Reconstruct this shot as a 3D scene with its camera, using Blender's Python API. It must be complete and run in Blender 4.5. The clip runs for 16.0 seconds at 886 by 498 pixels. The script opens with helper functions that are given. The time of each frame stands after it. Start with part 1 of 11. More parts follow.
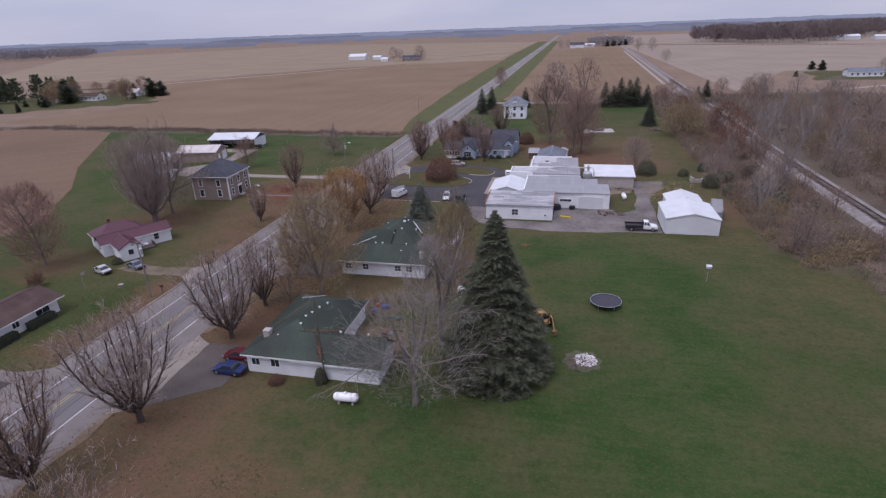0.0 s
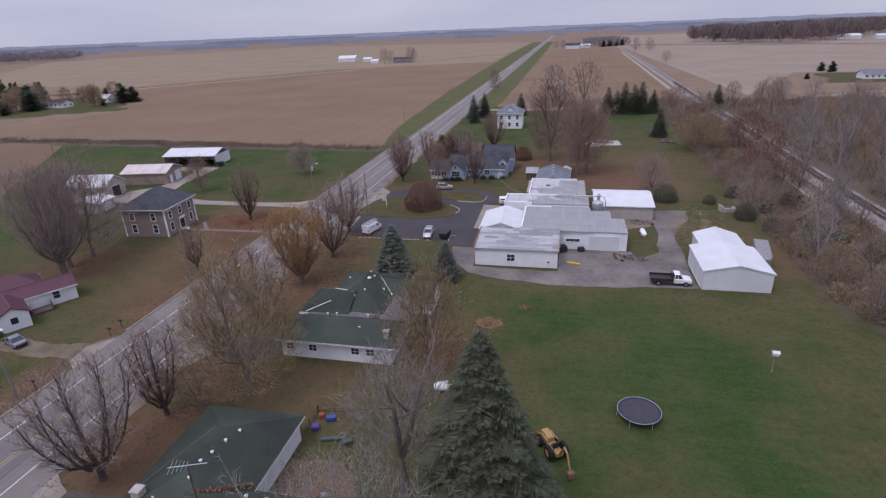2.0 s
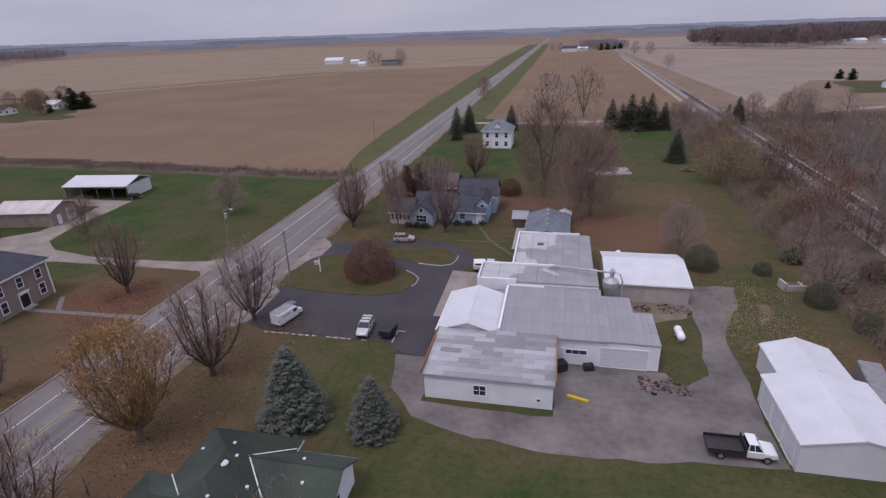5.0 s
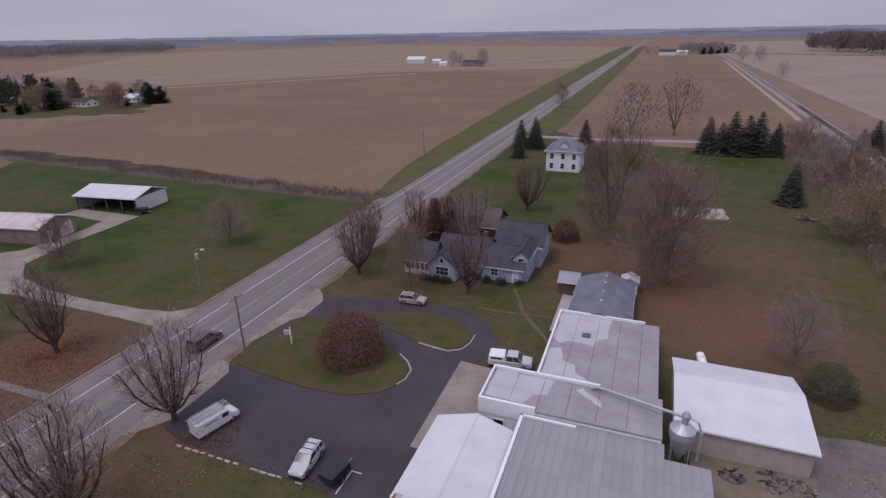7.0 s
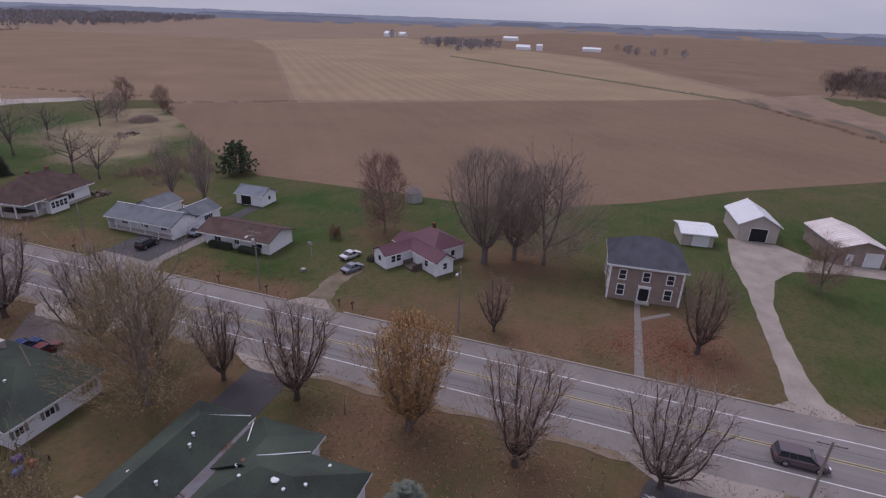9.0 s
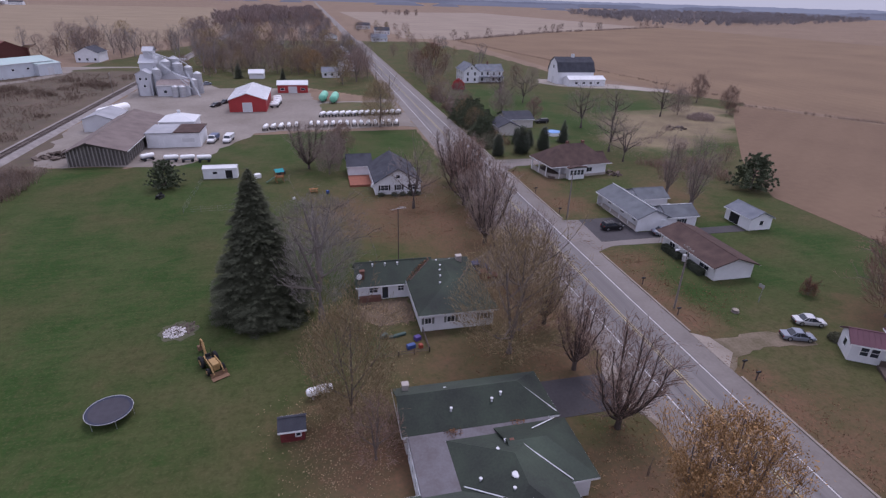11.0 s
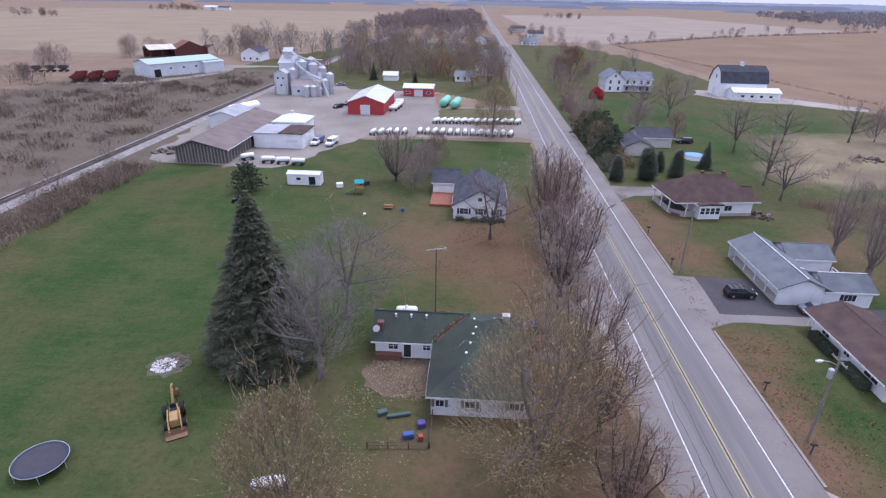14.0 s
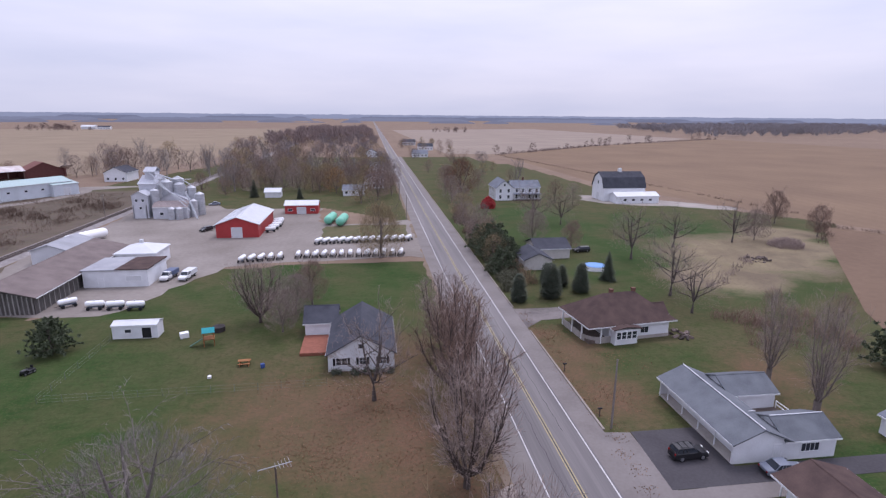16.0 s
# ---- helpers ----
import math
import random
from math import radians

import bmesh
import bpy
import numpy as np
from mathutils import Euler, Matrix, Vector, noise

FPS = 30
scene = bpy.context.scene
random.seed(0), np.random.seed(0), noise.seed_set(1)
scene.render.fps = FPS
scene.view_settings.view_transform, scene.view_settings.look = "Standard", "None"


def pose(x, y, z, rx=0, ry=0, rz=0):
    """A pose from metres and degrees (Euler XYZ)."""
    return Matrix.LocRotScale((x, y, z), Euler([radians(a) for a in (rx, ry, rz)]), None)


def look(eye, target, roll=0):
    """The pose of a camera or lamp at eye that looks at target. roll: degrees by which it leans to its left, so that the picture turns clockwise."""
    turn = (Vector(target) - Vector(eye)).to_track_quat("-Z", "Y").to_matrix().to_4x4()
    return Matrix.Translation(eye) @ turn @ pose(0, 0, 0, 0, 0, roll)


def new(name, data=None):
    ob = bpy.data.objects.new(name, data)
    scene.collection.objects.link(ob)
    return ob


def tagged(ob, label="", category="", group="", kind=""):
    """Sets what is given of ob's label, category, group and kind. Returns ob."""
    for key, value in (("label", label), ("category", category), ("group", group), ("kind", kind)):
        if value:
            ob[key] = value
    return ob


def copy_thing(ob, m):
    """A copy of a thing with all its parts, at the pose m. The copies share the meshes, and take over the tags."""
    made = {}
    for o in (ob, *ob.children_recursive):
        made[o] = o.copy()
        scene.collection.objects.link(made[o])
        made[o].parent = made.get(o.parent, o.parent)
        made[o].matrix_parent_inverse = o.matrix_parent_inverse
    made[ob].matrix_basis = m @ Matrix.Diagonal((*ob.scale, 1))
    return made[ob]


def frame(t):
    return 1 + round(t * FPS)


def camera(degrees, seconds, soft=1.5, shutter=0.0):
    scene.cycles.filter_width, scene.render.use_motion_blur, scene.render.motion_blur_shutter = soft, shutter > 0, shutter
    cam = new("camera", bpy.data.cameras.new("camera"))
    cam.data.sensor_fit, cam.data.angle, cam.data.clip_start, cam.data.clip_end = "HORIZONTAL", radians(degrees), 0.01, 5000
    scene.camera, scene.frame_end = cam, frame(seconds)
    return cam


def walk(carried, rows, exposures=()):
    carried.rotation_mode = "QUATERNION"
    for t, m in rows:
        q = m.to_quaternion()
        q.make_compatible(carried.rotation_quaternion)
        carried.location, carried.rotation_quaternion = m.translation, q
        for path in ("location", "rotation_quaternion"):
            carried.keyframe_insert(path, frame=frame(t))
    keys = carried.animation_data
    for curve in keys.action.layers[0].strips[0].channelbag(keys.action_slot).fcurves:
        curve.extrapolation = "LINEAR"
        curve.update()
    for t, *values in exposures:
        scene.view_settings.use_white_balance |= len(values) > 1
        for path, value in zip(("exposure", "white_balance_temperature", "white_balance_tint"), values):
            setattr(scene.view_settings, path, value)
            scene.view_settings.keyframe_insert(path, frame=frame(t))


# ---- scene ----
EXPOSURES = [(0.0, 0.2, 5980, 23), (3.5, 0.17, 6060, 22), (6.5, -0.18, 6230, 26), (7.5, -0.18, 6230, 27), (9.0, -0.03, 6150, 25), (10.0, 0.05, 6050, 28), (12.5, 0.53, 5780, 23), (14.5, 0.86, 5620, 21), (15.0, 0.79, 5740, 26), (15.5, 0.66, 5900, 25), (16.0, 0.53, 5950, 23)]
cam = camera(79.06, 16.0, 1.3)
# seconds, eye, yaw to the left of +y, pitch, roll
ROWS = [
    (0.0, 0.00, 0.00, 38.40, 13.46, -22.26, -2.10),
    (0.5, -0.52, 6.04, 38.42, 13.31, -22.23, -2.24),
    (1.0, -1.33, 12.26, 38.42, 13.07, -22.25, -2.26),
    (1.5, -1.98, 18.45, 38.52, 12.96, -22.31, -2.30),
    (2.0, -2.45, 24.58, 38.43, 12.97, -22.22, -2.31),
    (2.5, -2.82, 30.72, 38.46, 12.96, -22.23, -2.39),
    (3.0, -3.21, 36.95, 38.41, 12.69, -22.25, -2.35),
    (3.5, -3.37, 43.39, 38.34, 12.33, -22.31, -2.35),
    (4.0, -3.27, 49.60, 38.37, 12.40, -22.27, -2.16),
    (6.5, -1.94, 82.05, 37.95, 12.84, -21.82, -1.34),
    (7.0, -0.67, 89.83, 38.54, 21.28, -21.97, -1.08),
    (7.5, 0.09, 97.37, 39.28, 38.06, -22.27, -0.63),
    (8.0, 0.28, 104.49, 39.12, 61.39, -22.03, 0.19),
    (8.5, -0.73, 110.26, 39.55, 85.12, -22.55, 1.35),
    (9.0, -2.69, 115.01, 39.91, 108.42, -23.33, 2.15),
    (9.5, -5.69, 118.96, 39.62, 133.05, -24.11, 2.69),
    (10.0, -9.16, 121.84, 39.80, 151.73, -24.92, 2.43),
    (12.5, -24.03, 117.53, 39.16, 171.65, -25.23, 1.54),
    (13.0, -26.44, 114.21, 39.02, 174.68, -25.24, 1.42),
    (13.5, -28.40, 110.35, 38.68, 178.52, -25.18, 1.25),
    (14.0, -30.17, 106.09, 38.55, 182.76, -25.20, 1.11),
    (14.5, -31.86, 101.51, 38.40, 184.98, -25.17, 0.88),
    (15.0, -32.95, 95.83, 39.04, 185.62, -16.72, 0.69),
    (15.5, -34.21, 91.20, 38.24, 180.29, -14.29, 0.48),
    (16.0, -34.52, 86.24, 37.92, 172.33, -14.01, 0.47),
]
walk(cam, [(t, pose(x, y, z, 90 + pitch, 0, yaw) @ pose(0, 0, 0, 0, 0, roll)) for t, x, y, z, yaw, pitch, roll in ROWS], EXPOSURES)

# ---- overcast daylight ----
world = bpy.data.worlds.new("overcast_sky")
scene.world = world
world.use_nodes = True
wn, wl = world.node_tree.nodes, world.node_tree.links
wn.clear()
w_out = wn.new("ShaderNodeOutputWorld")
w_mix = wn.new("ShaderNodeMixShader")
w_sky = wn.new("ShaderNodeTexSky")
w_sky.sky_type = "NISHITA"
w_sky.sun_disc = False
w_sky.sun_elevation = radians(38)
w_sky.sun_rotation = radians(200)
w_sky.air_density, w_sky.dust_density, w_sky.ozone_density = 1.0, 4.0, 1.0
w_bg1 = wn.new("ShaderNodeBackground")
w_bg1.inputs["Strength"].default_value = 0.06
w_bg2 = wn.new("ShaderNodeBackground")
w_bg2.inputs["Strength"].default_value = 0.68
# the cloud deck: soft streaks, a little brighter towards the horizon
w_tc = wn.new("ShaderNodeTexCoord")
w_map = wn.new("ShaderNodeMapping")
w_map.inputs["Scale"].default_value = (1.2, 1.2, 7.0)
w_noise = wn.new("ShaderNodeTexNoise")
w_noise.inputs["Scale"].default_value = 2.2
w_noise.inputs["Detail"].default_value = 5.0
w_ramp = wn.new("ShaderNodeValToRGB")
w_ramp.color_ramp.elements[0].position, w_ramp.color_ramp.elements[0].color = 0.3, (0.69, 0.735, 0.855, 1)
w_ramp.color_ramp.elements[1].position, w_ramp.color_ramp.elements[1].color = 0.72, (0.85, 0.865, 0.945, 1)
wl.new(w_tc.outputs["Generated"], w_map.inputs["Vector"])
wl.new(w_map.outputs["Vector"], w_noise.inputs["Vector"])
wl.new(w_noise.outputs["Fac"], w_ramp.inputs["Fac"])
# an overcast dome is brighter overhead than at the horizon
w_sep = wn.new("ShaderNodeSeparateXYZ")
w_up = wn.new("ShaderNodeMapRange")
w_up.inputs["From Min"].default_value, w_up.inputs["From Max"].default_value = 0.0, 1.0
w_up.inputs["To Min"].default_value, w_up.inputs["To Max"].default_value = 0.88, 1.95
w_mul = wn.new("ShaderNodeVectorMath")
w_mul.operation = "SCALE"
wl.new(w_tc.outputs["Generated"], w_sep.inputs["Vector"])
wl.new(w_sep.outputs["Z"], w_up.inputs["Value"])
wl.new(w_ramp.outputs["Color"], w_mul.inputs[0])
wl.new(w_up.outputs["Result"], w_mul.inputs["Scale"])
wl.new(w_mul.outputs["Vector"], w_bg2.inputs["Color"])
wl.new(w_sky.outputs["Color"], w_bg1.inputs["Color"])
w_mix.inputs["Fac"].default_value = 0.9
wl.new(w_bg1.outputs["Background"], w_mix.inputs[1])
wl.new(w_bg2.outputs["Background"], w_mix.inputs[2])
wl.new(w_mix.outputs["Shader"], w_out.inputs["Surface"])

sun_data = bpy.data.lights.new("sun", "SUN")
sun_data.energy = 1.15
sun_data.angle = radians(20)
sun_data.color = (1.0, 0.96, 0.92)
sun = new("sun", sun_data)
sun.matrix_world = look((0, 0, 200), (60, 90, 0))

# ---- materials ----
MATS = {}


def mat(name, col, rough=0.85, metal=0.0, var=0.25, scale=1.5, fine=12.0, bump=0.15, col2=None, spread=0.0, stretch=(1, 1, 1), spec=0.3, island=0.0):
    """A weathered surface: two scales of noise between the colour and a second one, fine bump, per-object drift."""
    if name in MATS:
        return MATS[name]
    m = bpy.data.materials.new(name)
    m.use_nodes = True
    n, l = m.node_tree.nodes, m.node_tree.links
    b = n["Principled BSDF"]
    b.inputs["Metallic"].default_value = metal
    b.inputs["Specular IOR Level"].default_value = spec
    tc = n.new("ShaderNodeTexCoord")
    mp = n.new("ShaderNodeMapping")
    mp.inputs["Scale"].default_value = stretch
    l.new(tc.outputs["Object"], mp.inputs["Vector"])
    big, small = n.new("ShaderNodeTexNoise"), n.new("ShaderNodeTexNoise")
    big.inputs["Scale"].default_value, big.inputs["Detail"].default_value = scale, 6
    small.inputs["Scale"].default_value, small.inputs["Detail"].default_value = fine, 4
    l.new(mp.outputs["Vector"], big.inputs["Vector"])
    l.new(mp.outputs["Vector"], small.inputs["Vector"])
    add = n.new("ShaderNodeMath")
    add.operation = "MULTIPLY_ADD"
    add.inputs[1].default_value = 0.4
    l.new(small.outputs["Fac"], add.inputs[0])
    l.new(big.outputs["Fac"], add.inputs[2])
    rng = n.new("ShaderNodeMapRange")
    rng.inputs["From Min"].default_value, rng.inputs["From Max"].default_value = 0.45, 0.95
    l.new(add.outputs[0], rng.inputs["Value"])
    mix = n.new("ShaderNodeMix")
    mix.data_type = "RGBA"
    c2 = col2 or tuple(c * (1 - var) for c in col)
    mix.inputs["A"].default_value = (*col, 1)
    mix.inputs["B"].default_value = (*c2, 1)
    l.new(rng.outputs["Result"], mix.inputs["Factor"])
    last = mix.outputs["Result"]
    if spread:
        info = n.new("ShaderNodeObjectInfo")
        hs = n.new("ShaderNodeHueSaturation")
        r2 = n.new("ShaderNodeMapRange")
        r2.inputs["To Min"].default_value, r2.inputs["To Max"].default_value = 1 - spread, 1 + spread
        l.new(info.outputs["Random"], r2.inputs["Value"])
        l.new(r2.outputs["Result"], hs.inputs["Value"])
        l.new(last, hs.inputs["Color"])
        last = hs.outputs["Color"]
    if island:
        geo = n.new("ShaderNodeNewGeometry")
        hi = n.new("ShaderNodeHueSaturation")
        r3 = n.new("ShaderNodeMapRange")
        r3.inputs["To Min"].default_value, r3.inputs["To Max"].default_value = 1 - island, 1 + island
        l.new(geo.outputs["Random Per Island"], r3.inputs["Value"])
        l.new(r3.outputs["Result"], hi.inputs["Value"])
        l.new(last, hi.inputs["Color"])
        last = hi.outputs["Color"]
    l.new(last, b.inputs["Base Color"])
    rr = n.new("ShaderNodeMapRange")
    rr.inputs["To Min"].default_value, rr.inputs["To Max"].default_value = max(0.02, rough - 0.08), min(1, rough + 0.08)
    l.new(small.outputs["Fac"], rr.inputs["Value"])
    l.new(rr.outputs["Result"], b.inputs["Roughness"])
    if bump:
        bp = n.new("ShaderNodeBump")
        bp.inputs["Strength"].default_value = bump
        bp.inputs["Distance"].default_value = 0.02
        l.new(small.outputs["Fac"], bp.inputs["Height"])
        l.new(bp.outputs["Normal"], b.inputs["Normal"])
    MATS[name] = m
    return m


def glass_mat(name, col=(0.03, 0.035, 0.045), rough=0.06):
    if name in MATS:
        return MATS[name]
    m = bpy.data.materials.new(name)
    m.use_nodes = True
    b = m.node_tree.nodes["Principled BSDF"]
    b.inputs["Base Color"].default_value = (*col, 1)
    b.inputs["Roughness"].default_value = rough
    b.inputs["Specular IOR Level"].default_value = 0.5
    MATS[name] = m
    return m


M_white_siding = mat("white_siding", (0.72, 0.73, 0.76), 0.6, var=0.16, scale=0.6, fine=5)
M_white_metal = mat("white_painted_metal", (0.60, 0.61, 0.635), 0.5, var=0.16, scale=0.35, fine=3)
M_trim = mat("white_trim_paint", (0.75, 0.76, 0.78), 0.5, var=0.1)
M_grey_roof = mat("weathered_grey_roofing", (0.34, 0.345, 0.37), 0.8, var=0.3, scale=0.25, fine=3)
M_green_roof = mat("green_asphalt_shingle", (0.062, 0.080, 0.061), 0.95, col2=(0.038, 0.042, 0.039), scale=0.22, fine=5, bump=0.4, spec=0.1, spread=0.2)
M_brown_roof = mat("brown_asphalt_shingle", (0.10, 0.068, 0.06), 0.95, col2=(0.055, 0.038, 0.036), scale=0.5, fine=9, bump=0.4, spec=0.1)
M_dark_roof = mat("slate_grey_shingle", (0.078, 0.080, 0.095), 0.95, col2=(0.045, 0.047, 0.058), scale=0.5, fine=9, bump=0.4, spec=0.1, spread=0.1)
M_blue_roof = mat("blue_grey_shingle", (0.19, 0.205, 0.235), 0.9, col2=(0.12, 0.13, 0.155), scale=0.5, fine=9, bump=0.4, spec=0.1)
M_red_roof = mat("burgundy_metal_roof", (0.115, 0.048, 0.066), 0.65, col2=(0.085, 0.040, 0.052), scale=0.5)
M_blue_siding = mat("pale_blue_siding", (0.36, 0.44, 0.56), 0.6, var=0.15, scale=0.6)
M_tan_siding = mat("tan_brick", (0.27, 0.215, 0.19), 0.85, var=0.25, scale=0.8, fine=14)
M_beige_metal = mat("beige_metal", (0.40, 0.36, 0.33), 0.6, var=0.2)
M_red_metal = mat("red_barn_metal", (0.38, 0.045, 0.045), 0.55, var=0.2, scale=0.5)
M_glass = glass_mat("dark_window_glass")
# near-black; as a door leaf it also paints the gloom of open doorways
M_dark = mat("dark_interior", (0.02, 0.02, 0.022), 0.9, var=0.3)
M_wood_dark = mat("weathered_board", (0.13, 0.10, 0.085), 0.9, var=0.4, scale=0.8, fine=8)
M_bark = mat("grey_brown_bark", (0.175, 0.145, 0.131), 0.95, var=0.35, scale=1.2, fine=12, spread=0.15, spec=0.1)
M_twig = mat("brown_twigs", (0.30, 0.235, 0.207), 0.95, var=0.25, scale=0.5, spread=0.12, bump=0, spec=0.1)
M_twig_warm = mat("warm_brown_twigs", (0.255, 0.175, 0.142), 0.95, var=0.25, scale=0.5, spread=0.12, bump=0, spec=0.1)
M_twig_rust = mat("rusty_twigs", (0.262, 0.165, 0.132), 0.95, var=0.25, scale=0.5, spread=0.08, bump=0, spec=0.1)
M_silver = mat("silver_bark", (0.27, 0.24, 0.23), 0.95, var=0.3, spec=0.1)
M_bark_tan = mat("grey_tan_bark", (0.185, 0.160, 0.145), 0.95, var=0.35, spec=0.1)
M_bark_dark = mat("dark_street_bark", (0.098, 0.078, 0.070), 0.95, var=0.35, scale=1.2, fine=12, spread=0.12, spec=0.1)
M_twig_grey = mat("silver_twigs", (0.235, 0.21, 0.195), 0.95, var=0.25, scale=0.5, spread=0.1, bump=0, spec=0.1)
M_leaf_orange = mat("orange_dry_leaves", (0.33, 0.195, 0.085), 0.9, col2=(0.24, 0.145, 0.07), scale=0.8, bump=0, spread=0.1, spec=0.1, island=0.25)
M_leaf_olive = mat("olive_fading_leaves", (0.285, 0.215, 0.12), 0.9, col2=(0.215, 0.165, 0.105), scale=0.8, bump=0, spread=0.12, spec=0.1, island=0.3)
M_leaf_rust = mat("rust_dry_leaves", (0.185, 0.095, 0.066), 0.95, col2=(0.125, 0.072, 0.054), scale=0.7, bump=0, spread=0.12, spec=0.05, island=0.3)
M_leaf_red = mat("scarlet_leaves", (0.42, 0.04, 0.045), 0.9, col2=(0.3, 0.05, 0.05), scale=0.8, bump=0, spec=0.1)
M_spruce = mat("spruce_needles", (0.088, 0.095, 0.063), 0.95, col2=(0.068, 0.072, 0.049), scale=0.5, fine=4, bump=0, spec=0.04, island=0.22)
M_pine_blue = mat("blue_spruce_needles", (0.120, 0.133, 0.109), 0.9, col2=(0.086, 0.096, 0.078), scale=0.9, fine=6, bump=0, spread=0.1, spec=0.1)
M_evergreen = mat("green_conifer", (0.086, 0.098, 0.070), 0.95, col2=(0.060, 0.070, 0.050), scale=0.9, fine=6, bump=0, spread=0.12, spec=0.12)
M_shrub = mat("dull_green_shrub", (0.135, 0.135, 0.085), 0.95, island=0.3, col2=(0.085, 0.085, 0.062), scale=0.9, fine=6, bump=0, spread=0.12, spec=0.12)
M_asphalt_old = mat("worn_asphalt", (0.210, 0.192, 0.186), 0.9, col2=(0.122, 0.112, 0.113), scale=0.62, fine=5, stretch=(1, 0.02, 1), spec=0.2)
M_shoulder = mat("pale_concrete_shoulder", (0.205, 0.184, 0.174), 0.92, col2=(0.15, 0.132, 0.124), scale=0.2, fine=2.4, spec=0.2)
M_concrete = mat("concrete", (0.42, 0.385, 0.36), 0.9, col2=(0.30, 0.27, 0.25), scale=0.4, fine=4, spec=0.2)
M_asphalt_new = mat("sealed_asphalt", (0.066, 0.061, 0.066), 0.85, col2=(0.044, 0.040, 0.044), scale=0.18, fine=3, spec=0.25)
M_gravel = mat("pale_gravel", (0.325, 0.29, 0.262), 0.95, col2=(0.235, 0.208, 0.185), scale=0.10, fine=1.4, bump=0.5, spec=0.1)
M_yard = mat("packed_yard_gravel", (0.262, 0.234, 0.212), 0.95, col2=(0.165, 0.142, 0.124), scale=0.055, fine=0.9, bump=0.5, spec=0.1)
M_gravel_dark = mat("grey_gravel", (0.212, 0.188, 0.178), 0.95, col2=(0.098, 0.086, 0.082), scale=0.17, fine=1.1, bump=0.5, spec=0.1)
M_yellow_paint = mat("yellow_road_paint", (0.40, 0.32, 0.14), 0.8, col2=(0.26, 0.235, 0.17), scale=2.0, fine=8)
M_white_paint = mat("white_road_paint", (0.62, 0.61, 0.60), 0.8, col2=(0.42, 0.40, 0.39), scale=1.5, fine=8)
M_ballast = mat("railway_ballast", (0.285, 0.262, 0.255), 0.95, col2=(0.18, 0.162, 0.156), scale=0.5, fine=3, bump=0.6, spec=0.1)
M_steel = mat("rusty_rail_steel", (0.10, 0.075, 0.068), 0.6, metal=0.6, var=0.4)
M_galv = mat("galvanised_steel", (0.50, 0.51, 0.53), 0.45, metal=0.5, var=0.25, scale=0.8)
M_pole = mat("weathered_pole_wood", (0.23, 0.20, 0.18), 0.9, var=0.35, scale=1.0, stretch=(1, 1, 0.15))
M_tyre = mat("black_rubber", (0.018, 0.018, 0.02), 0.85, var=0.3)
M_tank_white = mat("white_tank_enamel", (0.82, 0.82, 0.83), 0.4, var=0.08, scale=0.8)
M_bush_rust = mat("rust_bush_leaves", (0.175, 0.092, 0.066), 0.95, col2=(0.12, 0.068, 0.052), scale=0.5, bump=0, spec=0.05, island=0.15)
M_pine_green = mat("soft_pine_needles", (0.12, 0.14, 0.085), 0.95, col2=(0.075, 0.09, 0.06), scale=0.6, bump=0, spec=0.08, island=0.25)

# ---- mesh helpers ----
def mesh_of(name, bm, material, smooth=False):
    me = bpy.data.meshes.new(name)
    bm.to_mesh(me)
    bm.free()
    for m in (material if isinstance(material, (list, tuple)) else [material]):
        me.materials.append(m)
    if smooth:
        me.polygons.foreach_set("use_smooth", [True] * len(me.polygons))
    return me


def part(name, bm, material, parent, label="", smooth=False, at=None):
    ob = new(name, mesh_of(name, bm, material, smooth))
    ob.parent = parent
    if at is not None:
        ob.matrix_basis = at
    if label:
        ob["label"] = label
    return ob


def thing(name, label, category, x, y, z=0.0, rz=0.0, group="", kind=""):
    ob = new(name)
    ob.matrix_basis = pose(x, y, z, 0, 0, rz)
    return tagged(ob, label, category, group, kind)


def box(bm, x0, y0, z0, x1, y1, z1, mi=0):
    v = [bm.verts.new(p) for p in ((x0, y0, z0), (x1, y0, z0), (x1, y1, z0), (x0, y1, z0), (x0, y0, z1), (x1, y0, z1), (x1, y1, z1), (x0, y1, z1))]
    for f in ((3, 2, 1, 0), (4, 5, 6, 7), (0, 1, 5, 4), (1, 2, 6, 5), (2, 3, 7, 6), (3, 0, 4, 7)):
        bm.faces.new([v[i] for i in f]).material_index = mi
    return v


def boxes(*args, bevel=0.0):
    bm = bmesh.new()
    for a in args:
        box(bm, *a)
    if bevel:
        bmesh.ops.bevel(bm, geom=bm.edges[:], offset=bevel, segments=1, affect="EDGES")
    return bm


def prism(pts, z0, z1, bm=None):
    """An upright prism on a ground outline, given counter-clockwise."""
    bm = bm or bmesh.new()
    lo, hi = [bm.verts.new((x, y, z0)) for x, y in pts], [bm.verts.new((x, y, z1)) for x, y in pts]
    bm.faces.new(hi)
    bm.faces.new(lo[::-1])
    for i in range(len(pts)):
        j = (i + 1) % len(pts)
        bm.faces.new((lo[i], lo[j], hi[j], hi[i]))
    return bm


def slab_poly(bm, pts, thick):
    """A roof slab: a polygon in space and its copy thick metres under it, closed."""
    hi = [bm.verts.new(p) for p in pts]
    lo = [bm.verts.new((p[0], p[1], p[2] - thick)) for p in pts]
    bm.faces.new(hi)
    bm.faces.new(lo[::-1])
    for i in range(len(pts)):
        j = (i + 1) % len(pts)
        bm.faces.new((hi[j], hi[i], lo[i], lo[j]))
    return bm


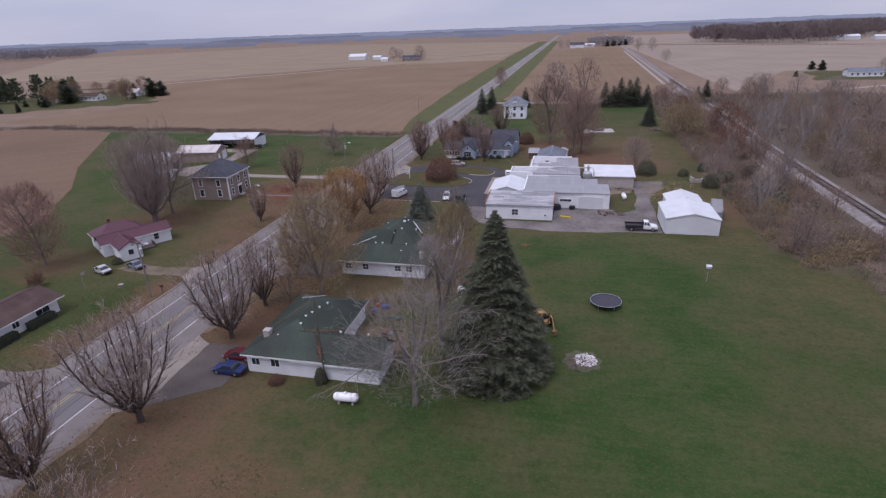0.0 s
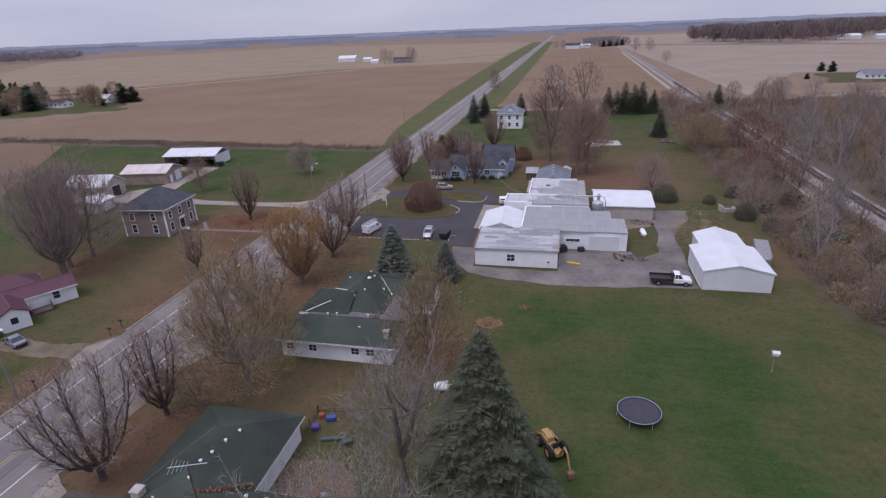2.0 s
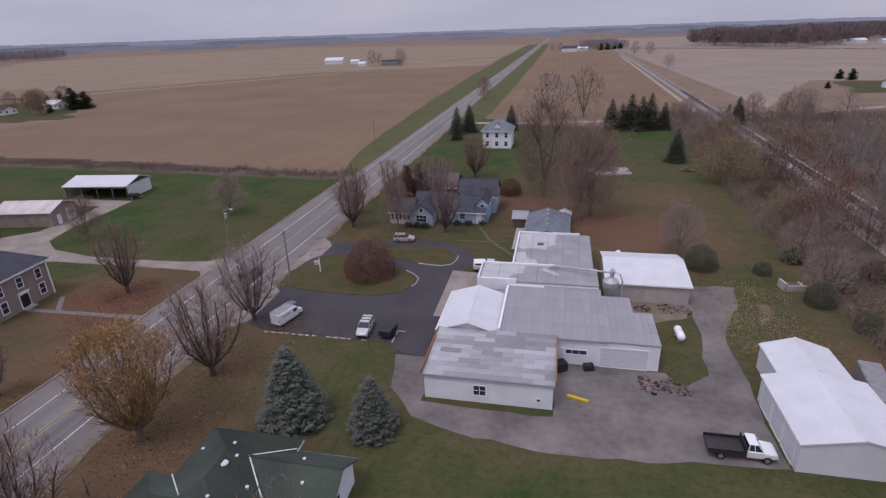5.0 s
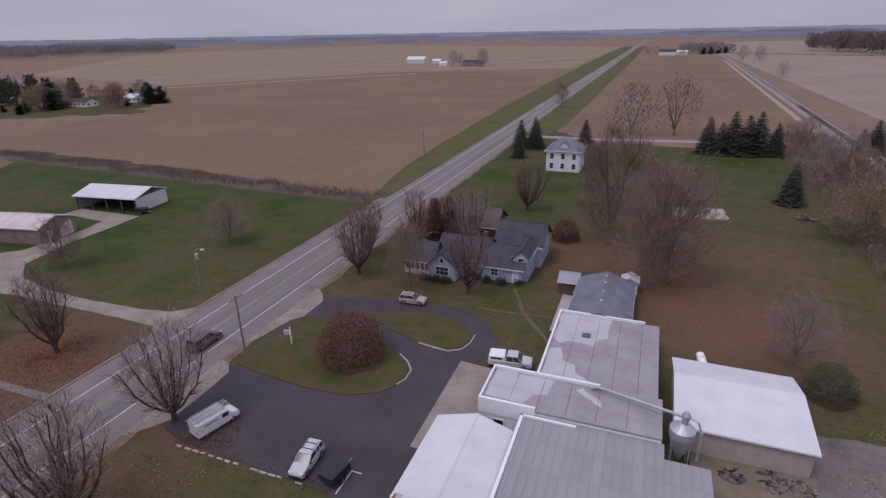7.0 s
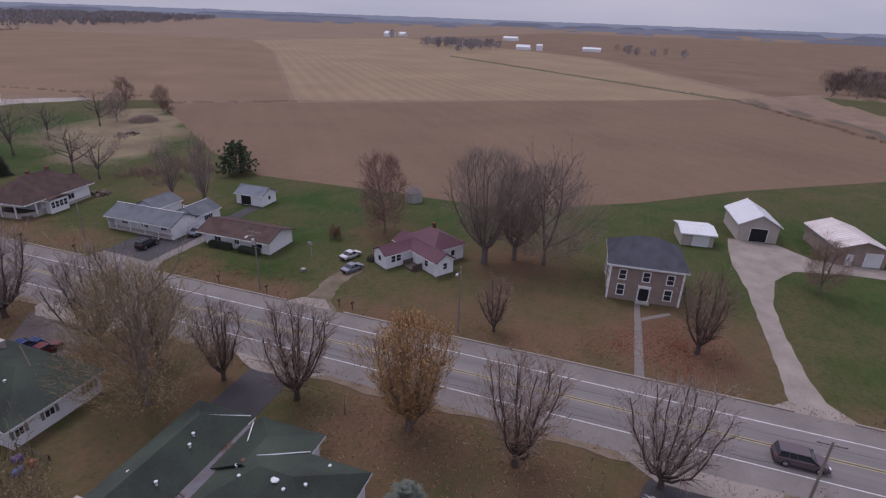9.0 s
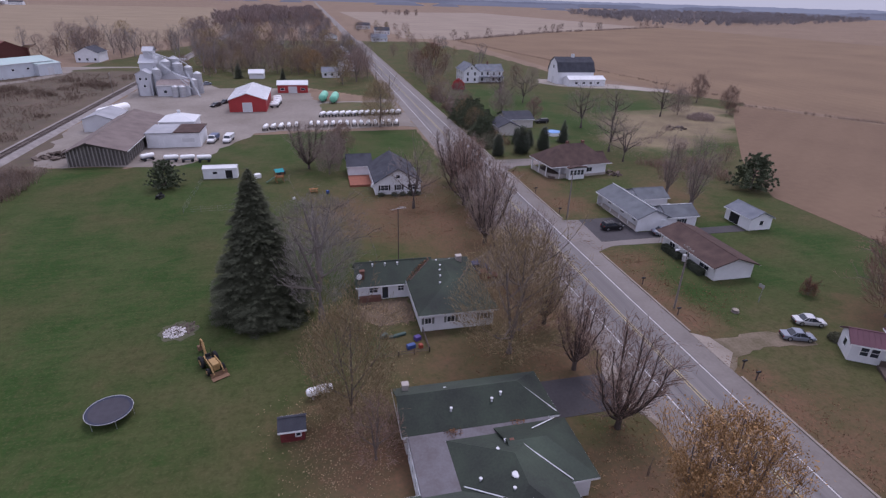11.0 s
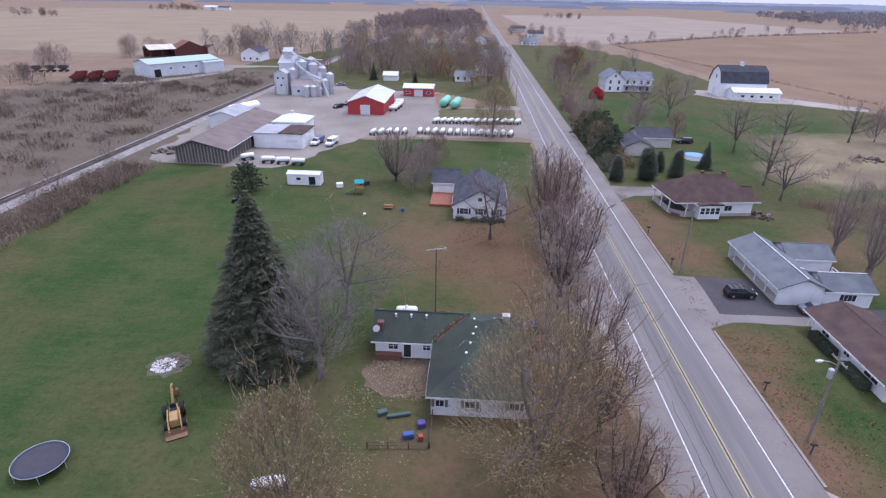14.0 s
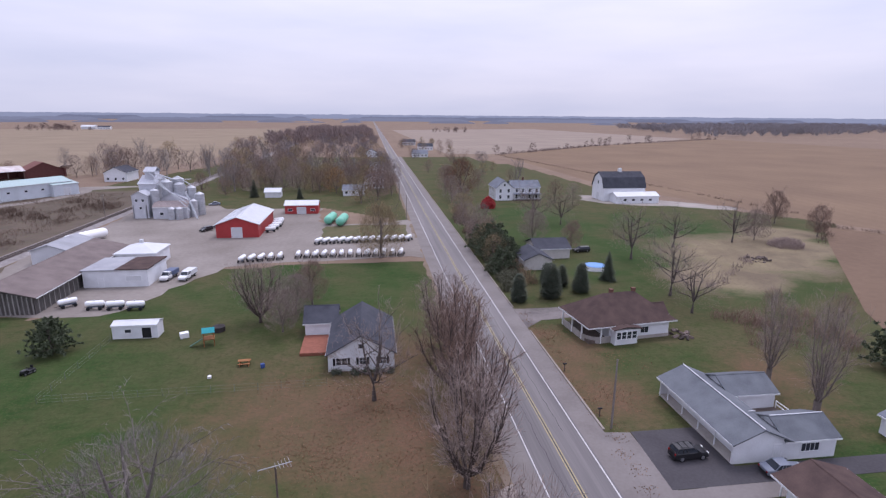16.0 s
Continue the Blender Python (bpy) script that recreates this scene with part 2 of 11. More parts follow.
def tube(bm, rings, sides=8, cap=True):
    """A tube through rings of (centre, radius)."""
    prev = None
    first = None
    for k, (c, r) in enumerate(rings):
        c = Vector(c)
        if k < len(rings) - 1:
            d = Vector(rings[k + 1][0]) - c
        else:
            d = c - Vector(rings[k - 1][0])
        if d.length < 1e-6:
            d = Vector((0, 0, 1))
        q = d.to_track_quat("Z", "Y")
        ring = [bm.verts.new(c + q @ Vector((r * math.cos(2 * math.pi * i / sides), r * math.sin(2 * math.pi * i / sides), 0))) for i in range(sides)]
        if prev:
            for i in range(sides):
                bm.faces.new((prev[i], prev[(i + 1) % sides], ring[(i + 1) % sides], ring[i]))
        else:
            first = ring
        prev = ring
    if cap:
        bm.faces.new(first[::-1])
        bm.faces.new(prev)
    return bm

from mathutils.geometry import tessellate_polygon

# ---- twigs and leaves ----
class TreeMesh:
    """Collects tapered branches (wood) and thin twigs or leaves (crown)."""

    def __init__(self, seed):
        self.rnd = random.Random(seed)
        self.wv, self.wf, self.tv, self.tf = [], [], [], []

    def seg(self, a, c, ra, rc, sides=5):
        d = c - a
        q = d.to_track_quat("Z", "Y")
        n = len(self.wv)
        for p, r in ((a, ra), (c, rc)):
            for i in range(sides):
                self.wv.append(p + q @ Vector((r * math.cos(6.2832 * i / sides), r * math.sin(6.2832 * i / sides), 0)))
        for i in range(sides):
            j = (i + 1) % sides
            self.wf.append((n + i, n + j, n + sides + j, n + sides + i))

    def twig(self, a, c, w):
        """A thin three-cornered sliver."""
        d = (c - a).normalized()
        s = d.cross(Vector((self.rnd.uniform(-1, 1), self.rnd.uniform(-1, 1), self.rnd.uniform(-1, 1)))).normalized() * w
        n = len(self.tv)
        self.tv += [a - s, a + s, c]
        self.tf.append((n, n + 1, n + 2))

    def leaf(self, p, size):
        r = self.rnd
        u = Vector((r.uniform(-1, 1), r.uniform(-1, 1), r.uniform(-.6, .6))).normalized() * size
        v = u.cross(Vector((r.uniform(-1, 1), r.uniform(-1, 1), r.uniform(-1, 1)))).normalized() * size * 0.7
        n = len(self.tv)
        self.tv += [p - u, p + v, p + u, p - v]
        self.tf.append((n, n + 1, n + 2, n + 3))

    def haze(self, n, height, width, low, shape, length, w, leaf=0.0, leaf_share=0.0, outward=0.8):
        """Fine outer twigs through the whole crown, thinner in lumpy gaps, pointing the way the boughs grow."""
        r = self.rnd
        z0 = height * low
        off = Vector((r.uniform(0, 50), r.uniform(0, 50), r.uniform(0, 50)))
        k = 0
        while k < n:
            f = r.random()
            a = r.uniform(0, 6.2832)
            if shape == "fan":
                wide = 0.5 * width * min(0.22 + 1.0 * f ** 0.75, math.sqrt(max(0.02, 1 - ((f - 0.62) / 0.40) ** 2)) if f > 0.62 else 9)
            else:
                wide = 0.5 * width * math.sqrt(max(0.03, 1 - ((f - 0.42) / (0.60 if f > 0.42 else 0.5)) ** 2))
            lump = 1 + 0.42 * noise.noise(Vector((math.cos(a) * 1.7, math.sin(a) * 1.7, f * 2.6)) + off)
            q = r.random() ** 0.42
            if r.random() > (wide / (0.5 * width)) ** 0.8 + 0.05:
                continue
            p = Vector((math.cos(a) * q * wide * lump, math.sin(a) * q * wide * lump, z0 + (height - z0) * f * (1 + 0.1 * (lump - 1))))
            if noise.noise(p * (3.4 / width) + off) + 0.5 * noise.noise(p * (9.0 / width) + off) < r.uniform(-0.5, 0.12):
                continue
            k += 1
            d = (Vector((p.x, p.y, 0)) * outward + Vector((0, 0, max(0.3, p.z - z0 * 0.6)))).normalized()
            d = bent(d, r, 0.55)
            e = p + d * length * r.uniform(0.5, 1.2)
            self.twig(p - d * length * 0.3, e, w)
            if leaf and r.random() < leaf_share:
                self.leaf(e + Vector((r.uniform(-1, 1), r.uniform(-1, 1), r.uniform(-1, 1))) * 0.2, leaf * r.uniform(0.6, 1.25))

    def meshes(self):
        out = []
        for nm, v, f in (("trunk", self.wv, self.wf), ("crown", self.tv, self.tf)):
            me = bpy.data.meshes.new(nm)
            me.from_pydata([tuple(p) for p in v], [], f)
            out.append(me)
        return out


def bent(d, r, amount):
    return (d + Vector((r.uniform(-1, 1), r.uniform(-1, 1), r.uniform(-1, 1))) * amount).normalized()


# ---- ground: one sheet to the horizon ----
def ladder(lo, hi, step, reach):
    """Even steps between lo and hi, then growing ones out to +-reach."""
    mid = list(np.arange(lo, hi + step / 2, step))
    out, s = [], step
    v = hi
    while v < reach:
        s *= 1.22
        v = min(v + s, reach)
        out.append(v)
    left, s, v = [], step, lo
    while v > -reach:
        s *= 1.22
        v = max(v - s, -reach)
        left.append(v)
    return np.array(left[::-1] + mid + out)


def inside(x, y, poly):
    """Even-odd test for arrays of points."""
    hit = np.zeros(x.shape, bool)
    n = len(poly)
    for i in range(n):
        (xa, ya), (xb, yb) = poly[i], poly[(i + 1) % n]
        cond = (ya > y) != (yb > y)
        xi = (xb - xa) * (y - ya) / (yb - ya if yb != ya else 1e-9) + xa
        hit ^= cond & (x < xi)
    return hit


GRASS = [
    [(-62, -420), (-62, -20), (-62, 215), (-130, 217), (-170, 219), (-220, 222), (-170, 150), (-142, 112), (-132, 82), (-132, 45), (-132, 16), (-142, -8), (-182, -62), (-206, -90), (-160, -150), (-150, -300), (-120, -420)],
    [(-50, 330), (-50, -20), (-48, -52), (4, -50), (28, -18), (44, -19.5), (59, -24), (58, 20), (52, 40), (50, 90), (46, 130), (50, 180), (60, 250), (58, 290), (-20, 296)],
    [(-421, 426), (-309, 279), (-345, 271), (-400, 280), (-430, 330), (-265, 313)],
    [(-392, 222), (-357, 244), (-319, 280), (-280, 304), (-296, 336), (-350, 360), (-417, 339), (-477, 301), (-422, 247)],
    [(-345, 270), (-262, 312), (-300, 360), (-345, 410), (-420, 330)],
    [(-260, 628), (-225, 640), (-180, 676), (-230, 720), (-290, 730)],
    [(150, 400), (330, 380), (330, 470), (170, 470)],
    [(-48, -60), (-48, -420), (60, -420), (110, -200), (100, -150), (62, -150), (30, -140), (-14, -140), (-48, -105)],
]
# leaf litter: centre, reach, strength
LITTER = [
    (-64, 50, 4, .8), (-64, 56, 4, .9), (-64, 62, 4, .9), (-64, 68, 4, .9), (-64, 81, 4, .8), (-64, 86, 4, .9), (-64, 92, 4, .9), (-64, 15, 4, .8), (-64, 0, 4, .8), (-72, 121, 8, 1.0), (-68, 129, 8, .9),
    (-72, 126, 13, 1.0), (-66, 110, 11, .8), (-66, 96, 12, .7), (-75, 105, 14, .55), (-90, 99, 12, .8), (-92, 73, 8, .6), (-43, 75, 9, .7), (-43, 97, 14, .8), (-43, 112, 9, .7),
    (-43, 122, 6, .8), (-40, 40, 13, .7), (-36, 28, 16, .78), (-27, 28, 13, .62), (-44, 60, 10, .9), (-19.5, 84, 7, .9), (-16, 80, 6, .8), (4, 172, 17, 1.0), (14, 165, 16, 1.0),
    (-8, 185, 14, .9), (20, 190, 16, .6), (-36, 141, 8, .9), (-34, 20, 13, .78), (-24, 20, 13, .6), (-38, 5, 8, .7), (-67, 22, 7, .8), (-66, 8, 7, .7), (-66, 50, 6, .7), (-64, 70, 5, .6),
    (38, 120, 14, .7), (48, 150, 14, .7), (44, 175, 14, .5), (-30, 72, 9, .5), (-62, 148, 5, .5), (-41, 158, 9, .5), (-30, 165, 10, .4), (-92, 29, 7, .6), (-95, 18, 8, .7),
]
WEEDY = [(-140, -50, 26), (-158, -58, 20), (-120, -30, 16), (-172, -75, 14), (27, 137, 1.5)]
gx, gy = ladder(-210, 120, 2.3, 4900), ladder(-200, 330, 2.3, 4900)
X, Y = np.meshgrid(gx, gy)
grass = np.zeros(X.shape)
for poly in GRASS:
    grass = np.maximum(grass, inside(X, Y, poly).astype(float))
litter = np.zeros(X.shape)
for cx, cy, r, s in LITTER:
    litter = np.maximum(litter, s * np.clip(1.25 - 0.85 * np.hypot(X - cx, Y - cy) / r, 0, 1))
weedy = np.zeros(X.shape)
for cx, cy, r in WEEDY:
    weedy = np.maximum(weedy, np.clip(1.4 - np.hypot(X - cx, Y - cy) / r, 0, 1))
# brushy waste ground on both sides of the railway
bend = np.maximum(0, Y - 170) * 0.028
brush = np.clip((X - 63 - bend) / 2.5, 0, 1) * np.clip((175 - X) / 25, 0, 1) * np.clip((335 - Y) / 12, 0, 1) * np.clip((Y + 210) / 20, 0, 1)
brush = np.maximum(brush, np.clip((X - 33 - bend) / 9, 0, 1) * np.clip((60 + bend - X) / 3, 0, 1) * np.clip((330 - Y) / 15, 0, 1) * np.clip((Y - 84) / 14, 0, 1))
brush = np.maximum(brush, np.clip((X - 44) / 6, 0, 1) * np.clip((60 - X) / 3, 0, 1) * np.clip((100 - Y) / 15, 0, 1) * np.clip((Y + 70) / 14, 0, 1))
# the weedy ditch between lawn and field
dline = np.where(X > -235, 207 + (-86 - X) * 0.055, 215.2 + np.minimum(0, (X + 300)) * 0.47)
brush = np.maximum(brush, np.clip(1.6 - np.abs(Y - dline) / 4.5, 0, 1) * (X < -64) * (X > -372))
# well-kept, greener stretches of lawn: centre, reach
lush = np.zeros(X.shape)
for cx, cy, rx, ry in ((16, 38, 30, 52), (8, 84, 22, 17), (24, -5, 30, 40), (-120, 160, 32, 50), (-150, 200, 60, 16), (-95, 190, 30, 18), (-25, -35, 30, 30), (-120, -75, 50, 45), (20, 265, 40, 25), (-70, 320, 14, 160), (-44, 400, 8, 200), (-30, 230, 20, 30), (-95, 45, 22, 30), (-100, 80, 16, 20), (-22, 42, 16, 10), (-70, 55, 8, 12), (-80, 20, 12, 12), (-110, -40, 40, 30), (-90, -90, 30, 60)):
    lush = np.maximum(lush, np.clip(1.5 - 1.1 * np.hypot((X - cx) / rx, (Y - cy) / ry), 0, 1))
nx, ny = len(gx), len(gy)
gm = bpy.data.meshes.new("ground")
verts = np.stack([X.ravel(), Y.ravel(), np.zeros(X.size)], 1)
ii = (np.arange(ny - 1)[:, None] * nx + np.arange(nx - 1)[None]).ravel()
gm.from_pydata(verts.tolist(), [], np.stack([ii, ii + 1, ii + nx + 1, ii + nx], 1).tolist())
for nm, arr in (("grass", grass), ("litter", litter), ("weedy", weedy), ("brush", brush), ("lush", lush)):
    gm.attributes.new(nm, "FLOAT", "POINT").data.foreach_set("value", arr.ravel().astype(np.float32))


def ground_material():
    m = bpy.data.materials.new("late_autumn_ground")
    m.use_nodes = True
    n, l = m.node_tree.nodes, m.node_tree.links
    b = n["Principled BSDF"]
    b.inputs["Specular IOR Level"].default_value = 0.08
    b.inputs["Roughness"].default_value = 0.95
    tc = n.new("ShaderNodeTexCoord")

    def nz(scale, detail=5, rough=0.55, stretch=(1, 1, 1)):
        mp = n.new("ShaderNodeMapping")
        mp.inputs["Scale"].default_value = stretch
        l.new(tc.outputs["Object"], mp.inputs["Vector"])
        t = n.new("ShaderNodeTexNoise")
        t.inputs["Scale"].default_value, t.inputs["Detail"].default_value, t.inputs["Roughness"].default_value = scale, detail, rough
        l.new(mp.outputs["Vector"], t.inputs["Vector"])
        return t.outputs["Fac"]

    def math_(op, a, c):
        k = n.new("ShaderNodeMath")
        k.operation = op
        for i, v in enumerate((a, c)):
            if isinstance(v, (int, float)):
                k.inputs[i].default_value = v
            else:
                l.new(v, k.inputs[i])
        return k.outputs[0]

    def ramp(v, lo, hi, a=0.0, c=1.0):
        k = n.new("ShaderNodeMapRange")
        for i, q in zip(("From Min", "From Max", "To Min", "To Max"), (lo, hi, a, c)):
            k.inputs[i].default_value = q
        l.new(v, k.inputs["Value"])
        return k.outputs["Result"]

    def mix(f, a, c):
        k = n.new("ShaderNodeMix")
        k.data_type = "RGBA"
        l.new(f, k.inputs["Factor"])
        for s, v in (("A", a), ("B", c)):
            if isinstance(v, tuple):
                k.inputs[s].default_value = (*v, 1)
            else:
                l.new(v, k.inputs[s])
        return k.outputs["Result"]

    def attr(name):
        k = n.new("ShaderNodeAttribute")
        k.attribute_name = name
        return k.outputs["Fac"]

    wide, mid, fine = nz(0.012, 4), nz(0.09, 6, 0.6), nz(1.3, 5, 0.7)
    # ploughed and harvested land
    soil = mix(ramp(wide, 0.35, 0.65), (0.215, 0.155, 0.112), (0.175, 0.124, 0.092))
    soil = mix(ramp(mid, 0.4, 0.75), soil, (0.14, 0.10, 0.076))
    soil = mix(ramp(fine, 0.45, 0.8, 0, 0.6), soil, (0.26, 0.19, 0.14))
    # mown grass: lush where it is kept, olive and thin elsewhere
    half = nz(0.5, 5, 0.65)
    patch, tuft = nz(0.22, 6, 0.7), nz(3.2, 3, 0.7)
    dull = mix(ramp(mid, 0.36, 0.62), (0.045, 0.062, 0.020), (0.080, 0.070, 0.034))
    dull = mix(ramp(patch, 0.44, 0.68, 0, 0.75), dull, (0.104, 0.080, 0.046))
    dull = mix(ramp(half, 0.48, 0.72, 0, 0.6), dull, (0.052, 0.060, 0.022))
    rich = mix(ramp(mid, 0.38, 0.60), (0.025, 0.055, 0.013), (0.045, 0.069, 0.022))
    rich = mix(ramp(half, 0.48, 0.72, 0, 0.7), rich, (0.057, 0.067, 0.025))
    rich = mix(ramp(nz(0.045, 4, 0.6), 0.45, 0.64, 0, 0.8), rich, (0.070, 0.062, 0.029))
    rich = mix(ramp(patch, 0.30, 0.48, 0.6, 0), rich, (0.020, 0.046, 0.011))
    lu = ramp(math_("ADD", attr("lush"), math_("MULTIPLY", math_("SUBTRACT", nz(0.07, 6, 0.65), 0.5), 1.6)), 0.15, 0.85)
    lawn = mix(lu, dull, rich)
    lawn = mix(ramp(nz(0.9, 3, 0.6, (0.12, 1.2, 1)), 0.5, 0.72, 0, 0.35), lawn, (0.076, 0.080, 0.034))
    lawn = mix(ramp(fine, 0.46, 0.72, 0, 0.6), lawn, (0.026, 0.036, 0.012))
    lawn = mix(ramp(tuft, 0.52, 0.74, 0, 0.5), lawn, (0.105, 0.096, 0.048))
    # fallen leaves
    leaves = mix(ramp(nz(2.2, 4, 0.7), 0.4, 0.65), (0.172, 0.090, 0.060), (0.112, 0.070, 0.048))
    leaves = mix(ramp(fine, 0.52, 0.72, 0, 0.6), leaves, (0.10, 0.088, 0.05))
    straw = mix(ramp(mid, 0.35, 0.65), (0.22, 0.178, 0.11), (0.14, 0.11, 0.075))
    straw = mix(ramp(fine, 0.5, 0.75, 0, 0.8), straw, (0.10, 0.075, 0.058))
    # brown weeds and leaf mould
    waste = mix(ramp(mid, 0.35, 0.65), (0.128, 0.097, 0.078), (0.088, 0.072, 0.058))
    waste = mix(ramp(half, 0.45, 0.72, 0, 0.8), waste, (0.105, 0.095, 0.055))
    waste = mix(ramp(fine, 0.5, 0.75, 0, 0.7), waste, (0.08, 0.062, 0.05))
    g = ramp(math_("ADD", attr("grass"), math_("MULTIPLY", math_("SUBTRACT", mid, 0.5), 0.9)), 0.42, 0.58)
    lt = ramp(math_("ADD", attr("litter"), math_("MULTIPLY", math_("SUBTRACT", nz(0.3, 6, 0.7), 0.5), 1.3)), 0.1, 1.05, 0, 0.9)
    wd = ramp(math_("ADD", attr("weedy"), math_("MULTIPLY", math_("SUBTRACT", mid, 0.5), 1.2)), 0.35, 0.75)
    col = mix(g, soil, mix(lt, lawn, leaves))
    col = mix(wd, col, straw)
    br = ramp(math_("ADD", attr("brush"), math_("MULTIPLY", math_("SUBTRACT", nz(0.2, 5, 0.6), 0.5), 1.0)), 0.3, 0.75)
    col = mix(br, col, waste)
    l.new(col, b.inputs["Base Color"])
    bp = n.new("ShaderNodeBump")
    bp.inputs["Strength"].default_value, bp.inputs["Distance"].default_value = 0.5, 0.08
    l.new(fine, bp.inputs["Height"])
    l.new(bp.outputs["Normal"], b.inputs["Normal"])
    return m


gm.materials.append(ground_material())
ground = tagged(new("ground", gm), "autumn lawn, leaf litter and bare farmland reaching the horizon", "ground", kind="structure")


# ---- harvested fields ----
def field_mat(name, c1, c2, rows_dir, row_gap=6.0, strength=0.35):
    """Stubble with faint drill rows along one axis."""
    m = mat(name, c1, 0.95, col2=c2, scale=0.02, fine=0.5, bump=0.3, spec=0.05)
    n, l = m.node_tree.nodes, m.node_tree.links
    b = n["Principled BSDF"]
    src = b.inputs["Base Color"].links[0].from_socket
    tc = n.new("ShaderNodeTexCoord")
    wv = n.new("ShaderNodeTexWave")
    wv.bands_direction = "X"
    turn = n.new("ShaderNodeMapping")
    turn.inputs["Rotation"].default_value = (0, 0, radians({"y": 0, "x": 90}.get(rows_dir, rows_dir)))
    l.new(tc.outputs["Object"], turn.inputs["Vector"])
    wv.inputs["Scale"].default_value = 0.314 / row_gap * 3
    wv.inputs["Distortion"].default_value = 1.5
    wv.inputs["Detail"].default_value = 3
    wv.inputs["Detail Scale"].default_value = 0.4
    l.new(turn.outputs["Vector"], wv.inputs["Vector"])
    mx = n.new("ShaderNodeMix")
    mx.data_type = "RGBA"
    mx.blend_type = "MULTIPLY"
    mx.inputs["Factor"].default_value = strength
    l.new(src, mx.inputs["A"])
    l.new(wv.outputs["Color"], mx.inputs["B"])
    l.new(mx.outputs["Result"], b.inputs["Base Color"])
    return m


# corn_stubble is greyed a little in place of haze over far fields
M_corn = field_mat("corn_stubble", (0.255, 0.200, 0.142), (0.203, 0.157, 0.113), "y", 27, 0.05)
M_corn_rows = field_mat("corn_stubble_in_rows", (0.262, 0.196, 0.128), (0.205, 0.152, 0.102), 51.6, 27, 0.09)
M_bean = field_mat("bean_stubble", (0.182, 0.125, 0.086), (0.136, 0.093, 0.066), 51.6, 30, 0.035)
M_pale = field_mat("pale_stubble", (0.275, 0.225, 0.182), (0.225, 0.18, 0.148), "y", 30, 0.05)
M_brown_field = field_mat("brown_stubble", (0.208, 0.145, 0.096), (0.158, 0.110, 0.077), "y", 24, 0.05)


def field(label, pts, m, z=0.03):
    bm = bmesh.new()
    bm.faces.new([bm.verts.new((x, y, z)) for x, y in pts])
    bmesh.ops.recalc_face_normals(bm, faces=bm.faces)
    if bm.faces[:][0].normal.z < 0:
        bmesh.ops.reverse_faces(bm, faces=bm.faces[:])
    ob = new("field", mesh_of("field", bm, m))
    return tagged(ob, label, "field", kind="structure")


field("brown harvested field of short stubble beside the road", [(-66, 208), (-75.5, 310), (-80, 440), (-84, 700), (-233, 625), (-262, 590), (-378, 440), (-262, 312), (-275, 262), (-300, 232), (-235, 223), (-166, 220), (-119, 214)], M_brown_field)
field("tan harvested corn field with faint drill rows", [(-90, 712), (-90, 1500), (-900, 1900), (-1250, 1200), (-700, 540), (-400, 460), (-270, 640)], M_corn)
field("brown stubble strip between road and railway", [(-36, 312), (-35, 980), (70, 980), (74, 500), (58, 330), (20, 312)], M_brown_field)
field("pale grey stubble field beyond the railway", [(92, 345), (88, 1100), (320, 930), (600, 700), (400, 440), (160, 480)], M_pale)
field("pale stubble field along the far woods", [(110, 1130), (150, 1900), (900, 1950), (1400, 1100), (650, 720), (330, 950)], M_pale)
field("bare brown bean field behind the houses", [(-117, 25), (-118.3, 60), (-118.3, 96), (-127, 106), (-137, 121), (-158, 144), (-203, 207), (-240, 214), (-300, 214), (-372, 166), (-230, -36), (-196, -84), (-176, -60), (-133, -4)], M_bean)
field("tan corn stubble field with long drill rows", [(-236, -42), (-362, 150), (-400, 190), (-720, 60), (-1050, -330), (-700, -420), (-530, -262)], M_corn_rows)
field("brown harvested field behind the white barn", [(-202, -90), (-234, -44), (-528, -264), (-700, -420), (-640, -820), (-330, -600), (-160, -440), (-165, -200)], M_brown_field)
field("pale stubble field far down the road", [(-110, -460), (-160, -450), (-330, -610), (-600, -820), (-500, -1500), (-90, -1300)], M_pale)
field("tan field beyond the grain elevator", [(150, -260), (110, -330), (80, -600), (200, -1400), (900, -1200), (700, -300)], M_corn)
field("brown field far to the west", [(-410, 200), (-720, 70), (-1040, -320), (-2200, -200), (-2400, 900), (-900, 640)], M_bean)

# ---- road ----
RX = -55.45


def strip(name, label, x0, x1, y0, y1, z0, z1, m, category="road", step=0):
    ob = new(name, mesh_of(name, boxes((x0, y0, z0, x1, y1, z1)), m))
    return tagged(ob, label, category, kind="structure")


strip("road", "worn grey two-lane asphalt road with paint lines", RX - 3.95, RX + 3.95, -4200, 4200, -0.3, 0.05, M_asphalt_old)
strip("shoulder", "pale concrete road shoulder along the kerb", RX - 6.9, RX - 3.95, -420, 206, -0.3, 0.048, M_shoulder)
strip("shoulder", "pale concrete road shoulder along the lawns", RX + 3.95, RX + 6.9, -420, 330, -0.3, 0.048, M_shoulder)
strip("shoulder", "pale gravel shoulder of the open road", RX - 5.6, RX - 3.95, 206, 2500, -0.3, 0.04, M_shoulder)
strip("shoulder", "pale gravel shoulder of the open road", RX + 3.95, RX + 5.6, 330, 2500, -0.3, 0.04, M_shoulder)
for dx, m, lab in ((-3.65, M_white_paint, "white edge line on the road"), (3.65, M_white_paint, "white edge line on the road"), (-0.17, M_yellow_paint, "yellow centre line on the road"), (0.17, M_yellow_paint, "yellow centre line on the road")):
    strip("road_marking", lab, RX + dx - 0.07, RX + dx + 0.07, -2500, 2500, 0.052, 0.058, m, "road marking")


